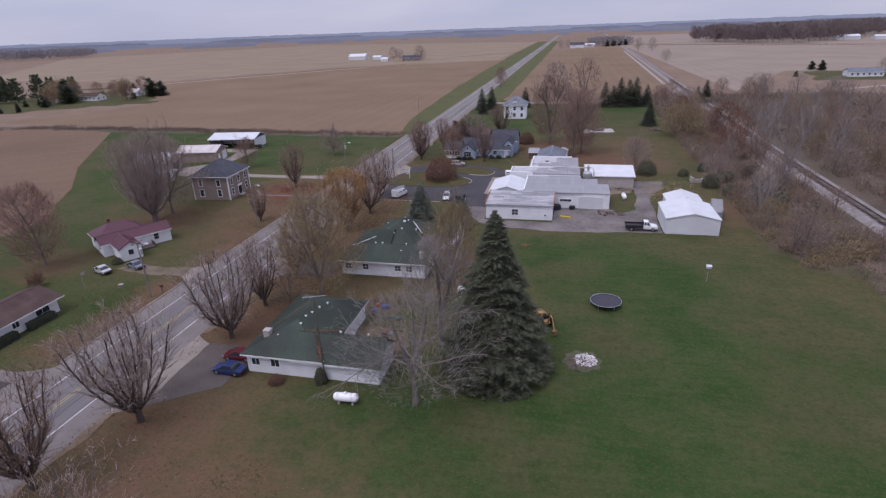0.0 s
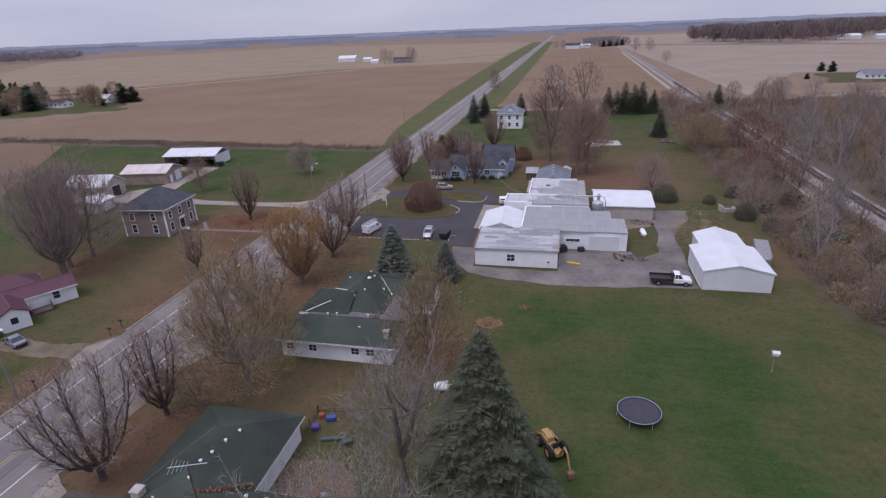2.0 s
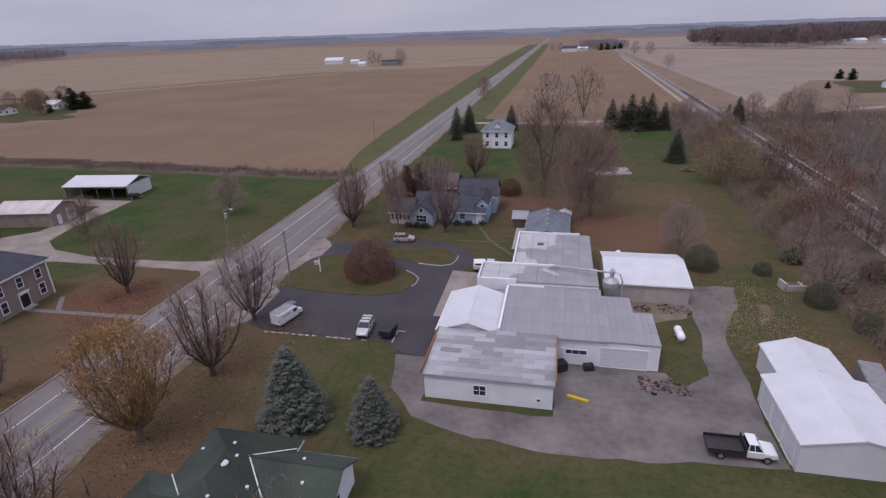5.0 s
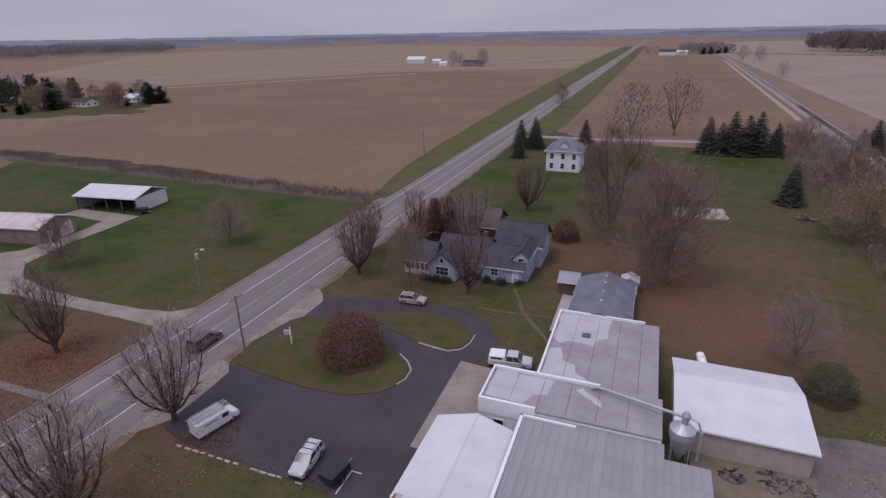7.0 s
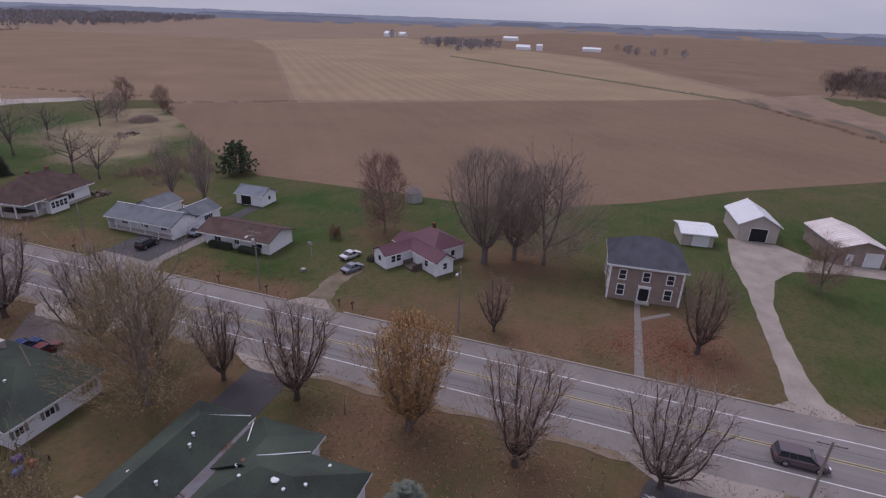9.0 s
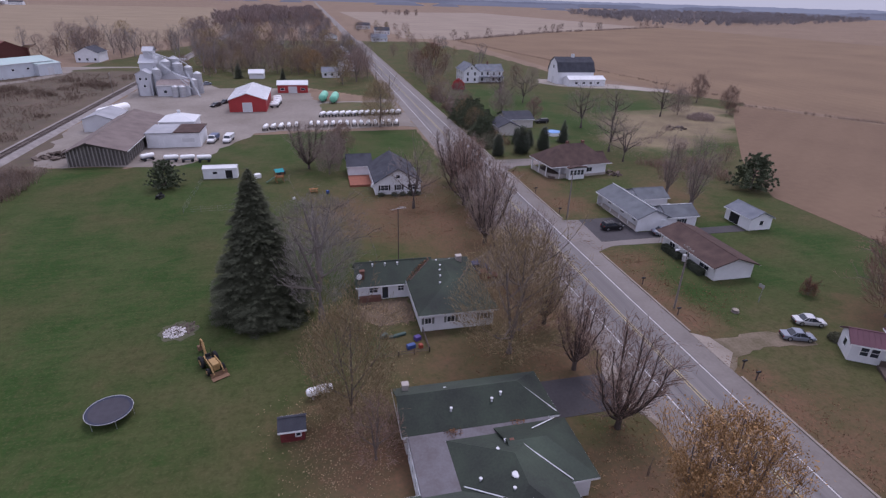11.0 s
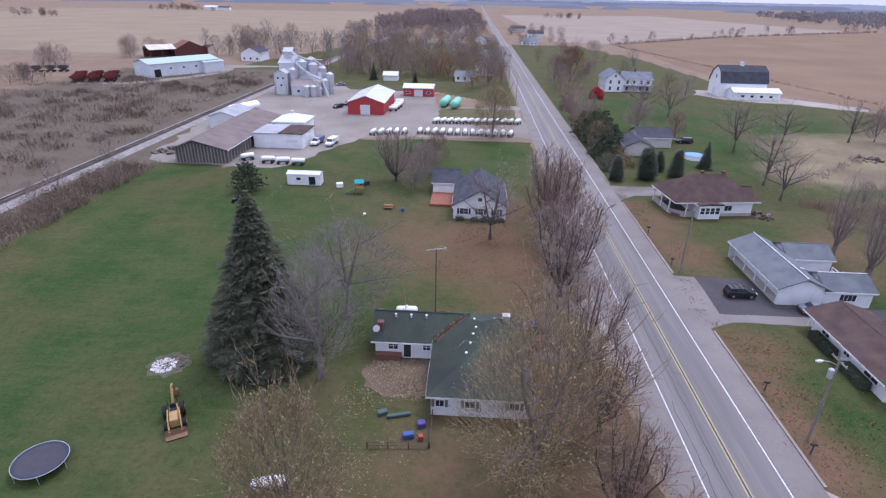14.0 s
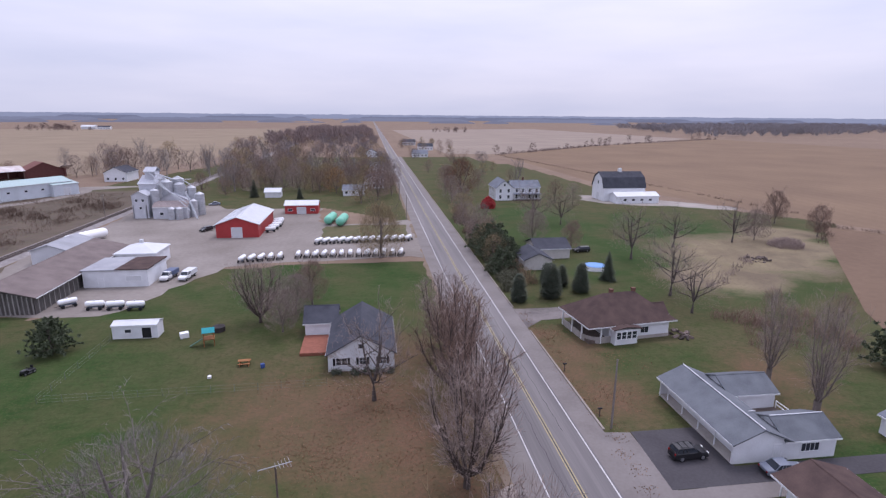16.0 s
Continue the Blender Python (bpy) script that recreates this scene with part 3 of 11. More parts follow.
strip("road_marking", "dark tar seam between the yellow lines", RX - 0.06, RX + 0.06, -420, 400, 0.052, 0.056, mat("black_tar_seam", (0.05, 0.046, 0.046), 0.7, var=0.4, scale=0.8), "road marking")
for y0, y1, dx in ((20, 96, 1.7), (110, 170, -1.9), (-40, 30, -1.8), (60, 140, 2.9)):
    bm = bmesh.new()
    k_, pr_ = y0, None
    kr_ = random.Random(int(y0 + dx * 10))
    while k_ < y1:
        q_ = dx + kr_.uniform(-0.12, 0.12)
        cur = (bm.verts.new((RX + q_ - 0.03, k_, 0.053)), bm.verts.new((RX + q_ + 0.03, k_, 0.053)))
        if pr_:
            bm.faces.new((pr_[0], pr_[1], cur[1], cur[0]))
        pr_ = cur
        k_ += kr_.uniform(0.8, 2.0)
    tagged(new("road_crack", mesh_of("road_crack", bm, mat("black_tar_seam", (0.05, 0.046, 0.046)))), "wandering tar-filled crack in the asphalt", "crack", kind="structure")


M_pale_apron = mat("pale_dusty_gravel_apron", (0.30, 0.262, 0.232), 0.95, col2=(0.20, 0.17, 0.145), scale=0.3, fine=4, bump=0.3, spec=0.1)


def kerb(x, y0, y1, side):
    bm = bmesh.new()
    n = max(1, int((y1 - y0) / 3))
    for i in range(n):
        a, c = y0 + (y1 - y0) * i / n, y0 + (y1 - y0) * (i + 1) / n
        box(bm, x, a + 0.01, -0.2, x + side * 0.28, c - 0.01, 0.17) if side > 0 else box(bm, x + side * 0.28, a + 0.01, -0.2, x, c - 0.01, 0.17)
    ob = new("kerb", mesh_of("kerb", bm, M_pale_apron))
    tagged(ob, "pale concrete kerb between road and lawn", "kerb", kind="structure")


for y0, y1 in ((-420, -165), (-160, -14), (-2, 30), (46, 70.5), (80.2, 138), (144, 206)):
    kerb(RX - 6.9, y0, y1, -1)
M_fringe = mat("leaf_strewn_dirt_fringe", (0.215, 0.17, 0.135), 0.95, col2=(0.125, 0.092, 0.058), scale=0.35, fine=4, bump=0.4, spec=0.08)


def flat_pad(pts, z0, z1):
    """A slab on any simple ground outline."""
    if sum(a[0] * c[1] - c[0] * a[1] for a, c in zip(pts, pts[1:] + pts[:1])) < 0:
        pts = pts[::-1]
    bm = bmesh.new()
    hi, lo = [bm.verts.new((x, y, z1)) for x, y in pts], [bm.verts.new((x, y, z0)) for x, y in pts]
    for tri in tessellate_polygon([[Vector((x, y, 0)) for x, y in pts]]):
        a, c, d = (hi[i] for i in tri)
        n = (c.co - a.co).cross(d.co - a.co).z
        bm.faces.new((a, c, d) if n > 0 else (a, d, c))
    for i in range(len(pts)):
        k = (i + 1) % len(pts)
        bm.faces.new((lo[i], lo[k], hi[k], hi[i]))
    return bm


def ragged(pts, step, amount):
    """The outline cut into short steps that wander by a little."""
    r = random.Random(len(pts) * 7 + int(step * 10))
    out = []
    for (xa, ya), (xb, yb) in zip(pts, pts[1:] + pts[:1]):
        n = max(1, int(math.hypot(xb - xa, yb - ya) / step))
        for i in range(n):
            f = i / n
            out.append((xa + (xb - xa) * f + r.uniform(-amount, amount), ya + (yb - ya) * f + r.uniform(-amount, amount)))
    return out


def pad(name, label, pts, m, z=0.035, category="driveway"):
    ob = new(name, mesh_of(name, flat_pad(pts, -0.2, z), m))
    return tagged(ob, label, category, kind="structure")


for y0, y1 in ((-420, -112), (-100, -80), (-50, 2), (8, 42), (56, 75), (84, 121), (133, 147), (154, 330)):
    a, c = RX + 6.8, RX + 7.7
    n_ = max(2, int((y1 - y0) / 2.4))
    edge = [(c + 0.35 * math.sin(k * 1.7 + y0) + 0.25 * math.sin(k * 0.61), y0 + (y1 - y0) * k / n_) for k in range(n_ + 1)]
    pad("verge", "ragged tan dirt and leaf fringe along the road", [(a, y1), (a, y0)] + edge, M_fringe, 0.052, "verge")
for pts in ([(-48.7, 119.4), (-48.7, 134.2), (-47.2, 133.9), (-45.9, 132.4), (-45.7, 123), (-47.4, 120.6)], [(-48.7, 138.5), (-48.7, 156.2), (-47.0, 155.1), (-45.4, 152.9), (-45.3, 147.4), (-46.6, 146), (-47.5, 141)]):
    pad("driveway", "pale dusty gravel apron where the drive meets the road", ragged(pts, 1.2, 0.1), M_pale_apron, 0.056)
pad("driveway", "pale dusty apron of the worn asphalt drive", ragged([(-48.7, 38.6), (-48.7, 55.6), (-47.2, 54.4), (-45.9, 53.8), (-45.6, 41.4), (-47.2, 39.4)], 1.2, 0.15), M_pale_apron, 0.056)
pad("driveway", "pale dusty apron where the drive meets the road", ragged([(-48.7, 72.6), (-48.7, 85.4), (-47.3, 83.4), (-46.4, 82.2), (-46.4, 76.4), (-47.4, 74.4)], 1.2, 0.1), M_pale_apron, 0.056)
pad("parking_lot", "dark sealed asphalt parking lot and loop drive", [(-47.9, 123.2), (-45, 121.8), (-42, 120.9), (-30, 120.5), (-24, 120.2), (-22, 118.4), (-17.2, 117.5), (-17.2, 131.5), (-18.8, 143), (-17.5, 145), (-15.7, 148.3), (-18.2, 152.9), (-21.2, 156.1), (-25.6, 157.4), (-32.6, 156.9), (-39.8, 156), (-45, 154.2), (-47.9, 153.8), (-46.4, 147.6), (-46.2, 134.2), (-47.9, 133)], M_asphalt_new, 0.045)
pad("parking_lot", "grey gravel yard and drive of the workshop", ragged([(-22, 118), (-21, 111), (-17, 106.5), (-10, 104.4), (0, 103.3), (13, 104.6), (19.3, 104.9), (19.2, 116), (19.6, 129), (24, 139), (24.5, 144), (17, 143.5), (16.8, 131), (15.2, 119), (11.5, 115.5), (10.4, 119), (-2.2, 119.2), (-2.2, 109), (-9, 108.6), (-16.6, 109.4), (-17, 118)], 2.0, 0.3), M_gravel_dark, 0.035)
pad("pavement", "pale concrete apron beside the workshop", [(-19.6, 128.2), (-17, 128.2), (-16.2, 132), (-13.8, 132.2), (-13.8, 138.4), (-15.0, 143.8), (-19.7, 144.2)], mat("worn_concrete", (0.31, 0.275, 0.245), 0.92, col2=(0.19, 0.16, 0.135), scale=0.3, fine=2, spec=0.15), 0.05, "pavement")
pad("yard", "tan bare dirt between workshop and storage hall", ragged([(6.4, 137.6), (17.2, 137.0), (15.6, 132.8), (10.8, 130.6), (6.4, 130.6)], 1.2, 0.25), mat("tan_yard_dirt", (0.225, 0.185, 0.14), 0.95, col2=(0.14, 0.115, 0.08), scale=0.4, fine=3, bump=0.4, spec=0.08), 0.045, "yard")
M_track = mat("worn_dirt_track", (0.15, 0.118, 0.078), 0.95, col2=(0.085, 0.082, 0.045), scale=0.5, fine=3, bump=0.4, spec=0.08)
pad("path", "thin dirt track worn across the grass", ragged([(-21.8, 158.8), (-17.0, 158.7), (-11.2, 159.2), (-11.2, 158.8), (-17.0, 158.3), (-21.8, 158.3)], 1.0, 0.12), M_track, 0.02, "path")
pad("path", "thin dirt track worn across the grass", ragged([(-18.0, 166.6), (-14.9, 159.2), (-12.1, 155.4), (-10.0, 152.4), (-10.4, 152.0), (-12.6, 155.1), (-15.4, 159.0), (-18.5, 166.4)], 1.0, 0.12), M_track, 0.024, "path")
pad("driveway", "dark asphalt driveway of the green-roofed house", [(-48.4, 76.4), (-38, 76.4), (-38, 82.4), (-48.4, 82.2)], M_asphalt_new)
pad("driveway", "dark worn asphalt driveway of the green-roofed house", [(-48.4, 41), (-46, 40), (-38.5, 45.5), (-38.5, 54), (-48.4, 54)], mat("worn_dark_asphalt", (0.115, 0.095, 0.085), 0.9, col2=(0.075, 0.06, 0.055), scale=0.3, fine=5))
pad("driveway", "pale gravel farm drive", ragged([(-62.2, 135.4), (-64.4, 137.8), (-73.5, 138.0), (-84.9, 137.9), (-95.1, 137.9), (-105.2, 137.0), (-112, 137.2), (-119.5, 138), (-119.5, 147), (-114, 152), (-113.8, 164), (-115, 170), (-129, 171), (-129, 175.5), (-110, 175.5), (-109.2, 168), (-108.7, 156), (-106.3, 147.2), (-100.4, 143.0), (-90.1, 141.0), (-79.9, 140.8), (-70.2, 141.3), (-65.6, 142.0), (-62.2, 145)], 1.5, 0.1), M_pale_apron, 0.036)
pad("driveway", "bare dirt and gravel drive of the red-roofed house", ragged([(-62.2, 71.6), (-62.2, 79), (-65.0, 76.9), (-69.0, 75.6), (-73.0, 75.9), (-77.6, 76.4), (-78.6, 73.4), (-75, 72.8), (-71, 72.4), (-67, 72.8), (-64.6, 72.8)], 1.0, 0.3), mat("dirt_drive", (0.20, 0.158, 0.122), 0.95, col2=(0.09, 0.078, 0.048), scale=0.3, fine=3, bump=0.4, spec=0.08))
pad("driveway", "pale concrete apron of the dirt drive", [(-62.3, 70.8), (-62.3, 78.4), (-64.9, 75.8), (-64.2, 72.2)], M_pale_apron, 0.07)
pad("driveway", "pale concrete driveway apron", ragged([(-62.2, 30.5), (-62.2, 45.5), (-66, 43.5), (-74, 43.8), (-83, 44), (-83, 41), (-65.5, 41.6), (-65.5, 31)], 1.5, 0.15), M_shoulder)
pad("driveway", "dark asphalt parking pad beside the grey house", [(-65.6, 30.8), (-65, 41.5), (-96, 41.5), (-96, 38.6), (-74.1, 38.6), (-74.1, 30.8)], M_asphalt_new, 0.04)
pad("driveway", "gravel drive of the bungalow", ragged([(-62.2, -13.5), (-62.2, -3), (-66, -7), (-90, -8.5), (-90, -12)], 2.5, 0.4), M_gravel_dark)
pad("path", "narrow concrete garden path to the brick house", [(-62.2, 120.6), (-62.2, 121.8), (-77.0, 121.3), (-80.6, 125.6), (-81.2, 125.2), (-78.0, 121.2), (-83, 121.0), (-83, 120.2)], M_shoulder, 0.04, "path")
pad("yard", "wide pale gravel yard of the grain elevator", ragged([(-48.5, -110), (-49, -56), (-30, -56), (-6, -53), (2, -50), (8, -38), (14, -20), (28, -17.5), (52, -22), (57, -60), (57, -150), (30, -150), (24, -140), (-14, -139), (-16, -106), (-30, -104)], 4, 1.2), M_yard, 0.035, "yard")
pad("lawn", "grass plot under the row of green tanks", ragged([(-46, -101), (-46.5, -78), (-36, -76.5), (-19, -77), (-18, -100), (-30, -102)], 4, 0.8), mat("plot_grass", (0.075, 0.088, 0.04), 0.95, col2=(0.13, 0.10, 0.06), scale=0.2, fine=3, bump=0.5, spec=0.08), 0.06, "lawn")
pad("patio", "bare brown dirt court behind the green-roofed house", ragged([(-27, 55), (-20.5, 54.8), (-19.0, 57), (-19.6, 60.2), (-22, 61.6), (-27, 61.4)], 0.7, 0.4), mat("dirt_court", (0.165, 0.118, 0.088), 0.95, col2=(0.085, 0.07, 0.046), scale=0.35, fine=3, bump=0.4, spec=0.08), 0.03, "patio")
pad("yard", "bare ashy earth round the heap on the lawn", ragged([(3.2 + (2.3 + 0.25 * math.sin(k * 2.1)) * math.cos(k * 0.2618), 58.1 + (2.2 + 0.3 * math.cos(k * 1.7)) * math.sin(k * 0.2618)) for k in range(24)], 0.4, 0.1), mat("ashy_earth", (0.115, 0.105, 0.078), 0.95, col2=(0.062, 0.072, 0.036), scale=0.6, fine=4, bump=0.4, spec=0.08), 0.015, "yard")
pad("yard", "concrete barn yard behind the white barn", ragged([(-132, -152), (-138, -140), (-150, -134), (-166, -131), (-186, -118), (-192, -126), (-176, -140), (-168, -148), (-164, -164), (-136, -166)], 4, 1.0), M_gravel, 0.03, "yard")
pad("road", "narrow pale gravel crossing lane", [(-48.5, 298), (-20, 298.5), (53, 307.5), (75, 313.5), (122, 335), (190, 372), (400, 470), (400, 475), (188, 376), (120, 339.5), (73, 318.5), (52, 312), (-20, 303), (-48.5, 303)], M_gravel, 0.03, "road")
pad("lawn", "grass island of the car loop", [(-46.3, 134.2), (-42, 133.4), (-35.5, 132.9), (-30.3, 133.1), (-26.6, 134.8), (-25.0, 137.2), (-25.2, 140.2), (-27.6, 142.7), (-31.4, 145.3), (-36.1, 147.4), (-41.1, 148.2), (-45.2, 147.2)], mat("island_grass", (0.042, 0.062, 0.022), 0.95, col2=(0.105, 0.066, 0.038), scale=0.35, fine=4, bump=0.5, spec=0.08), 0.12, "lawn")
pad("lawn", "grass island of the car loop", [(-37.5, 150.8), (-32.4, 148.6), (-28.7, 147.2), (-25.4, 146.2), (-22.0, 146.0), (-20.3, 147.8), (-20.1, 150.4), (-22.4, 153.0), (-26.8, 154.6), (-33.3, 153.2)], mat("island_grass", (0.075, 0.082, 0.038)), 0.12, "lawn")

M_verge = mat("roadside_grass", (0.062, 0.082, 0.030), 0.95, col2=(0.105, 0.092, 0.046), scale=0.12, fine=1.6, bump=0.4, spec=0.08)
pad("verge", "green grass verge of the open road", ragged([(-61.0, 204), (-61.0, 1500), (-86, 1500), (-86, 900), (-82, 560), (-78.5, 400), (-75.5, 310), (-71, 242), (-66, 210)], 14, 0.6), M_verge, 0.036, "verge")
pad("verge", "green grass verge of the open road", ragged([(-49.9, 303), (-38.5, 303.2), (-36, 330), (-35, 400), (-34.5, 980), (-34.5, 1500), (-49.9, 1500)], 14, 0.6), M_verge, 0.037, "verge")

# ---- railway ----
def rail_x(y):
    return 61.2 + max(0.0, y - 170) * 0.028


def rail_run(x0, x1, z0, z1, y0, y1, step=40):
    bm = bmesh.new()
    prev = None
    y = y0
    while y <= y1 + 0.1:
        c = rail_x(y)
        ring = [bm.verts.new(p) for p in ((c + x0[0], y, z0), (c + x0[1], y, z0), (c + x1[1], y, z1), (c + x1[0], y, z1))]
        if prev:
            for i in range(4):
                bm.faces.new((prev[i], prev[(i + 1) % 4], ring[(i + 1) % 4], ring[i]))
        else:
            bm.faces.new(ring[::-1])
        prev = ring
        y += step
    bm.faces.new(prev)
    bmesh.ops.recalc_face_normals(bm, faces=bm.faces[:])
    return bm


railway = thing("railway", "single railway track on a pale ballast bed", "railway", 0, 0, kind="structure")
part("ballast", rail_run((-3.6, 3.6), (-2.0, 2.0), -0.1, 0.55, -900, 2400), M_ballast, railway)
for s in (-0.7525, 0.7525):
    part("rail", rail_run((s - 0.06, s + 0.06), (s - 0.04, s + 0.04), 0.66, 0.84, -900, 2400), M_steel, railway)
part("access_track", rail_run((-8.4, -5.9), (-8.4, -5.9), -0.05, 0.06, 150, 900), M_gravel, railway, "pale gravel service track beside the rails")
yy = -200.0
vs_, fs_ = [], []
while yy < 420:
    c_ = rail_x(yy)
    n_ = len(vs_)
    for dz in (0.5, 0.67):
        vs_ += [(c_ - 1.28, yy, dz), (c_ + 1.28, yy, dz), (c_ + 1.28, yy + 0.24, dz), (c_ - 1.28, yy + 0.24, dz)]
    fs_ += [(n_ + 4, n_ + 5, n_ + 6, n_ + 7), (n_, n_ + 1, n_ + 5, n_ + 4), (n_ + 1, n_ + 2, n_ + 6, n_ + 5), (n_ + 2, n_ + 3, n_ + 7, n_ + 6), (n_ + 3, n_, n_ + 4, n_ + 7)]
    yy += 0.6
ties = bpy.data.meshes.new("sleeper")
ties.from_pydata(vs_, [], fs_)
ties.materials.append(mat("creosoted_sleeper", (0.19, 0.16, 0.145), 0.9, var=0.4, scale=0.8, spec=0.1, island=0.35))
tie_ob = new("sleeper", ties)
tie_ob.parent = railway
tie_ob["kind"] = "stuff"

# ---- buildings ----
class Building:
    """A building at (x, y); its methods take world coordinates and add parts."""

    def __init__(self, name, label, category, x, y, wall, roof, group="", rz=0.0):
        self.ob = thing(name, label, category, x, y, 0, rz, group)
        self.o = (x, y)
        self.wall, self.roof = wall, roof

    def r(self, x0, y0, x1, y1):
        return x0 - self.o[0], y0 - self.o[1], x1 - self.o[0], y1 - self.o[1]

    def walls(self, x0, y0, x1, y1, eave, ridge=None, axis="x", m=None, label="", at=0.5, z0=-0.15):
        x0, y0, x1, y1 = self.r(x0, y0, x1, y1)
        bm = bmesh.new()
        if ridge is None:
            box(bm, x0, y0, z0, x1, y1, eave)
        elif axis == "x":
            ym = y0 + (y1 - y0) * at
            pts = [(y0, z0), (y1, z0), (y1, eave), (ym, ridge), (y0, eave)]
            a = [bm.verts.new((x0, p, q)) for p, q in pts]
            c = [bm.verts.new((x1, p, q)) for p, q in pts]
            bm.faces.new(a[::-1]), bm.faces.new(c)
            for i in range(5):
                bm.faces.new((a[i], a[(i + 1) % 5], c[(i + 1) % 5], c[i]))
        else:
            xm = x0 + (x1 - x0) * at
            pts = [(x0, z0), (x1, z0), (x1, eave), (xm, ridge), (x0, eave)]
            a = [bm.verts.new((p, y0, q)) for p, q in pts]
            c = [bm.verts.new((p, y1, q)) for p, q in pts]
            bm.faces.new(a), bm.faces.new(c[::-1])
            for i in range(5):
                bm.faces.new((a[i], c[i], c[(i + 1) % 5], a[(i + 1) % 5]))
        bmesh.ops.recalc_face_normals(bm, faces=bm.faces[:])
        return part("wall", bm, m or self.wall, self.ob, label)

    def gable_roof(self, x0, y0, x1, y1, eave, ridge, axis="x", m=None, over=0.45, thick=0.16, label="", fascia=True, at=0.5, ribs=0.0):
        X0, Y0, X1, Y1 = self.r(x0, y0, x1, y1)
        if axis == "x":
            a0, a1, lo, hi = X0 - over, X1 + over, Y0, Y1
        else:
            a0, a1, lo, hi = Y0 - over, Y1 + over, X0, X1
        mid = lo + (hi - lo) * at

        def P(a, t, z):
            return (a, t, z) if axis == "x" else (t, a, z)
        for edge, s in ((lo, -1), (hi, 1)):
            run = abs(edge - mid)
            slope = (ridge - eave) / run
            e = edge + s * over
            ze = eave - slope * over
            up = 0.05 + thick
            bm = slab_poly(bmesh.new(), [P(a0, e, ze + up), P(a1, e, ze + up), P(a1, mid, ridge + up), P(a0, mid, ridge + up)], thick)
            bmesh.ops.recalc_face_normals(bm, faces=bm.faces[:])
            rf = part("roof", bm, m or self.roof, self.ob, label)
            if ribs:
                q = a0 + ribs / 2
                seam = mesh_of("seam", slab_poly(bmesh.new(), [P(-0.03, e, ze + up + 0.04), P(0.03, e, ze + up + 0.04), P(0.03, mid, ridge + up + 0.04), P(-0.03, mid, ridge + up + 0.04)], 0.045), m or self.roof)
                while q < a1:
                    sm_ = new("seam", seam)
                    sm_.parent = rf
                    sm_.location = P(q, 0, 0)
                    q += ribs
            if fascia:
                bm = bmesh.new()
                f0, f1 = sorted((e, e + s * 0.03))
                if axis == "x":
                    box(bm, a0, f0, ze + up - thick - 0.06, a1, f1, ze + up - 0.02)
                else:
                    box(bm, f0, a0, ze + up - thick - 0.06, f1, a1, ze + up - 0.02)
                part("gutter", bm, M_trim, rf, "white eaves gutter")
        bm = bmesh.new()
        q = 0.14
        zr = ridge + 0.05 + thick
        slab_poly(bm, [P(a0, mid - q, zr + 0.0), P(a1, mid - q, zr + 0.0), P(a1, mid, zr + 0.05), P(a0, mid, zr + 0.05)], 0.03)
        slab_poly(bm, [P(a0, mid + q, zr + 0.0), P(a1, mid + q, zr + 0.0), P(a1, mid, zr + 0.05), P(a0, mid, zr + 0.05)], 0.03)
        bmesh.ops.recalc_face_normals(bm, faces=bm.faces[:])
        part("ridge_cap", bm, m or self.roof, self.ob)

    def gable(self, x0, y0, x1, y1, eave, ridge, axis="x", wall=None, roof=None, over=0.45, **k):
        self.walls(x0, y0, x1, y1, eave, ridge, axis, wall, at=k.get("at", 0.5))
        self.gable_roof(x0, y0, x1, y1, eave, ridge, axis, roof, over, **k)

    def hip_roof(self, x0, y0, x1, y1, eave, ridge, ends=(1, 1), over=0.5, thick=0.16, m=None, inset=None, axis=None):
        """ends: which ends of the long axis are hipped (low, high)."""
        X0, Y0, X1, Y1 = self.r(x0, y0, x1, y1)
        X0, Y0, X1, Y1 = X0 - over, Y0 - over, X1 + over, Y1 + over
        axis = axis or ("x" if X1 - X0 >= Y1 - Y0 else "y")
        z, zr = eave + 0.06, ridge + 0.1
        if axis == "x":
            half = (Y1 - Y0) / 2
            i0, i1 = [(inset if inset is not None else half) * e for e in ends]
            ra, rb = (X0 + i0, (Y0 + Y1) / 2, zr), (X1 - i1, (Y0 + Y1) / 2, zr)
            c = [(X0, Y0, z), (X1, Y0, z), (X1, Y1, z), (X0, Y1, z)]
            faces = [[c[0], c[1], rb, ra], [c[2], c[3], ra, rb]]
            if ends[0]:
                faces.append([c[3], c[0], ra])
            if ends[1]:
                faces.append([c[1], c[2], rb])
        else:
            half = (X1 - X0) / 2
            i0, i1 = [(inset if inset is not None else half) * e for e in ends]
            ra, rb = ((X0 + X1) / 2, Y0 + i0, zr), ((X0 + X1) / 2, Y1 - i1, zr)
            c = [(X0, Y0, z), (X1, Y0, z), (X1, Y1, z), (X0, Y1, z)]
            faces = [[c[1], c[2], rb, ra], [c[3], c[0], ra, rb]]
            if ends[0]:
                faces.append([c[0], c[1], ra])
            if ends[1]:
                faces.append([c[2], c[3], rb])
        for f in faces:
            bm = slab_poly(bmesh.new(), [(p[0], p[1], p[2] + thick) for p in f], thick)
            bmesh.ops.recalc_face_normals(bm, faces=bm.faces[:])
            part("roof", bm, m or self.roof, self.ob)
        for a, b_ in ((c[0], c[1]), (c[1], c[2]), (c[2], c[3]), (c[3], c[0])):
            bm = bmesh.new()
            x_0, x_1 = sorted((a[0], b_[0]))
            y_0, y_1 = sorted((a[1], b_[1]))
            box(bm, x_0 - 0.02, y_0 - 0.02, z - 0.08, x_1 + 0.02, y_1 + 0.02, z + thick - 0.03)
            part("gutter", bm, M_trim, self.ob, "white eaves gutter")

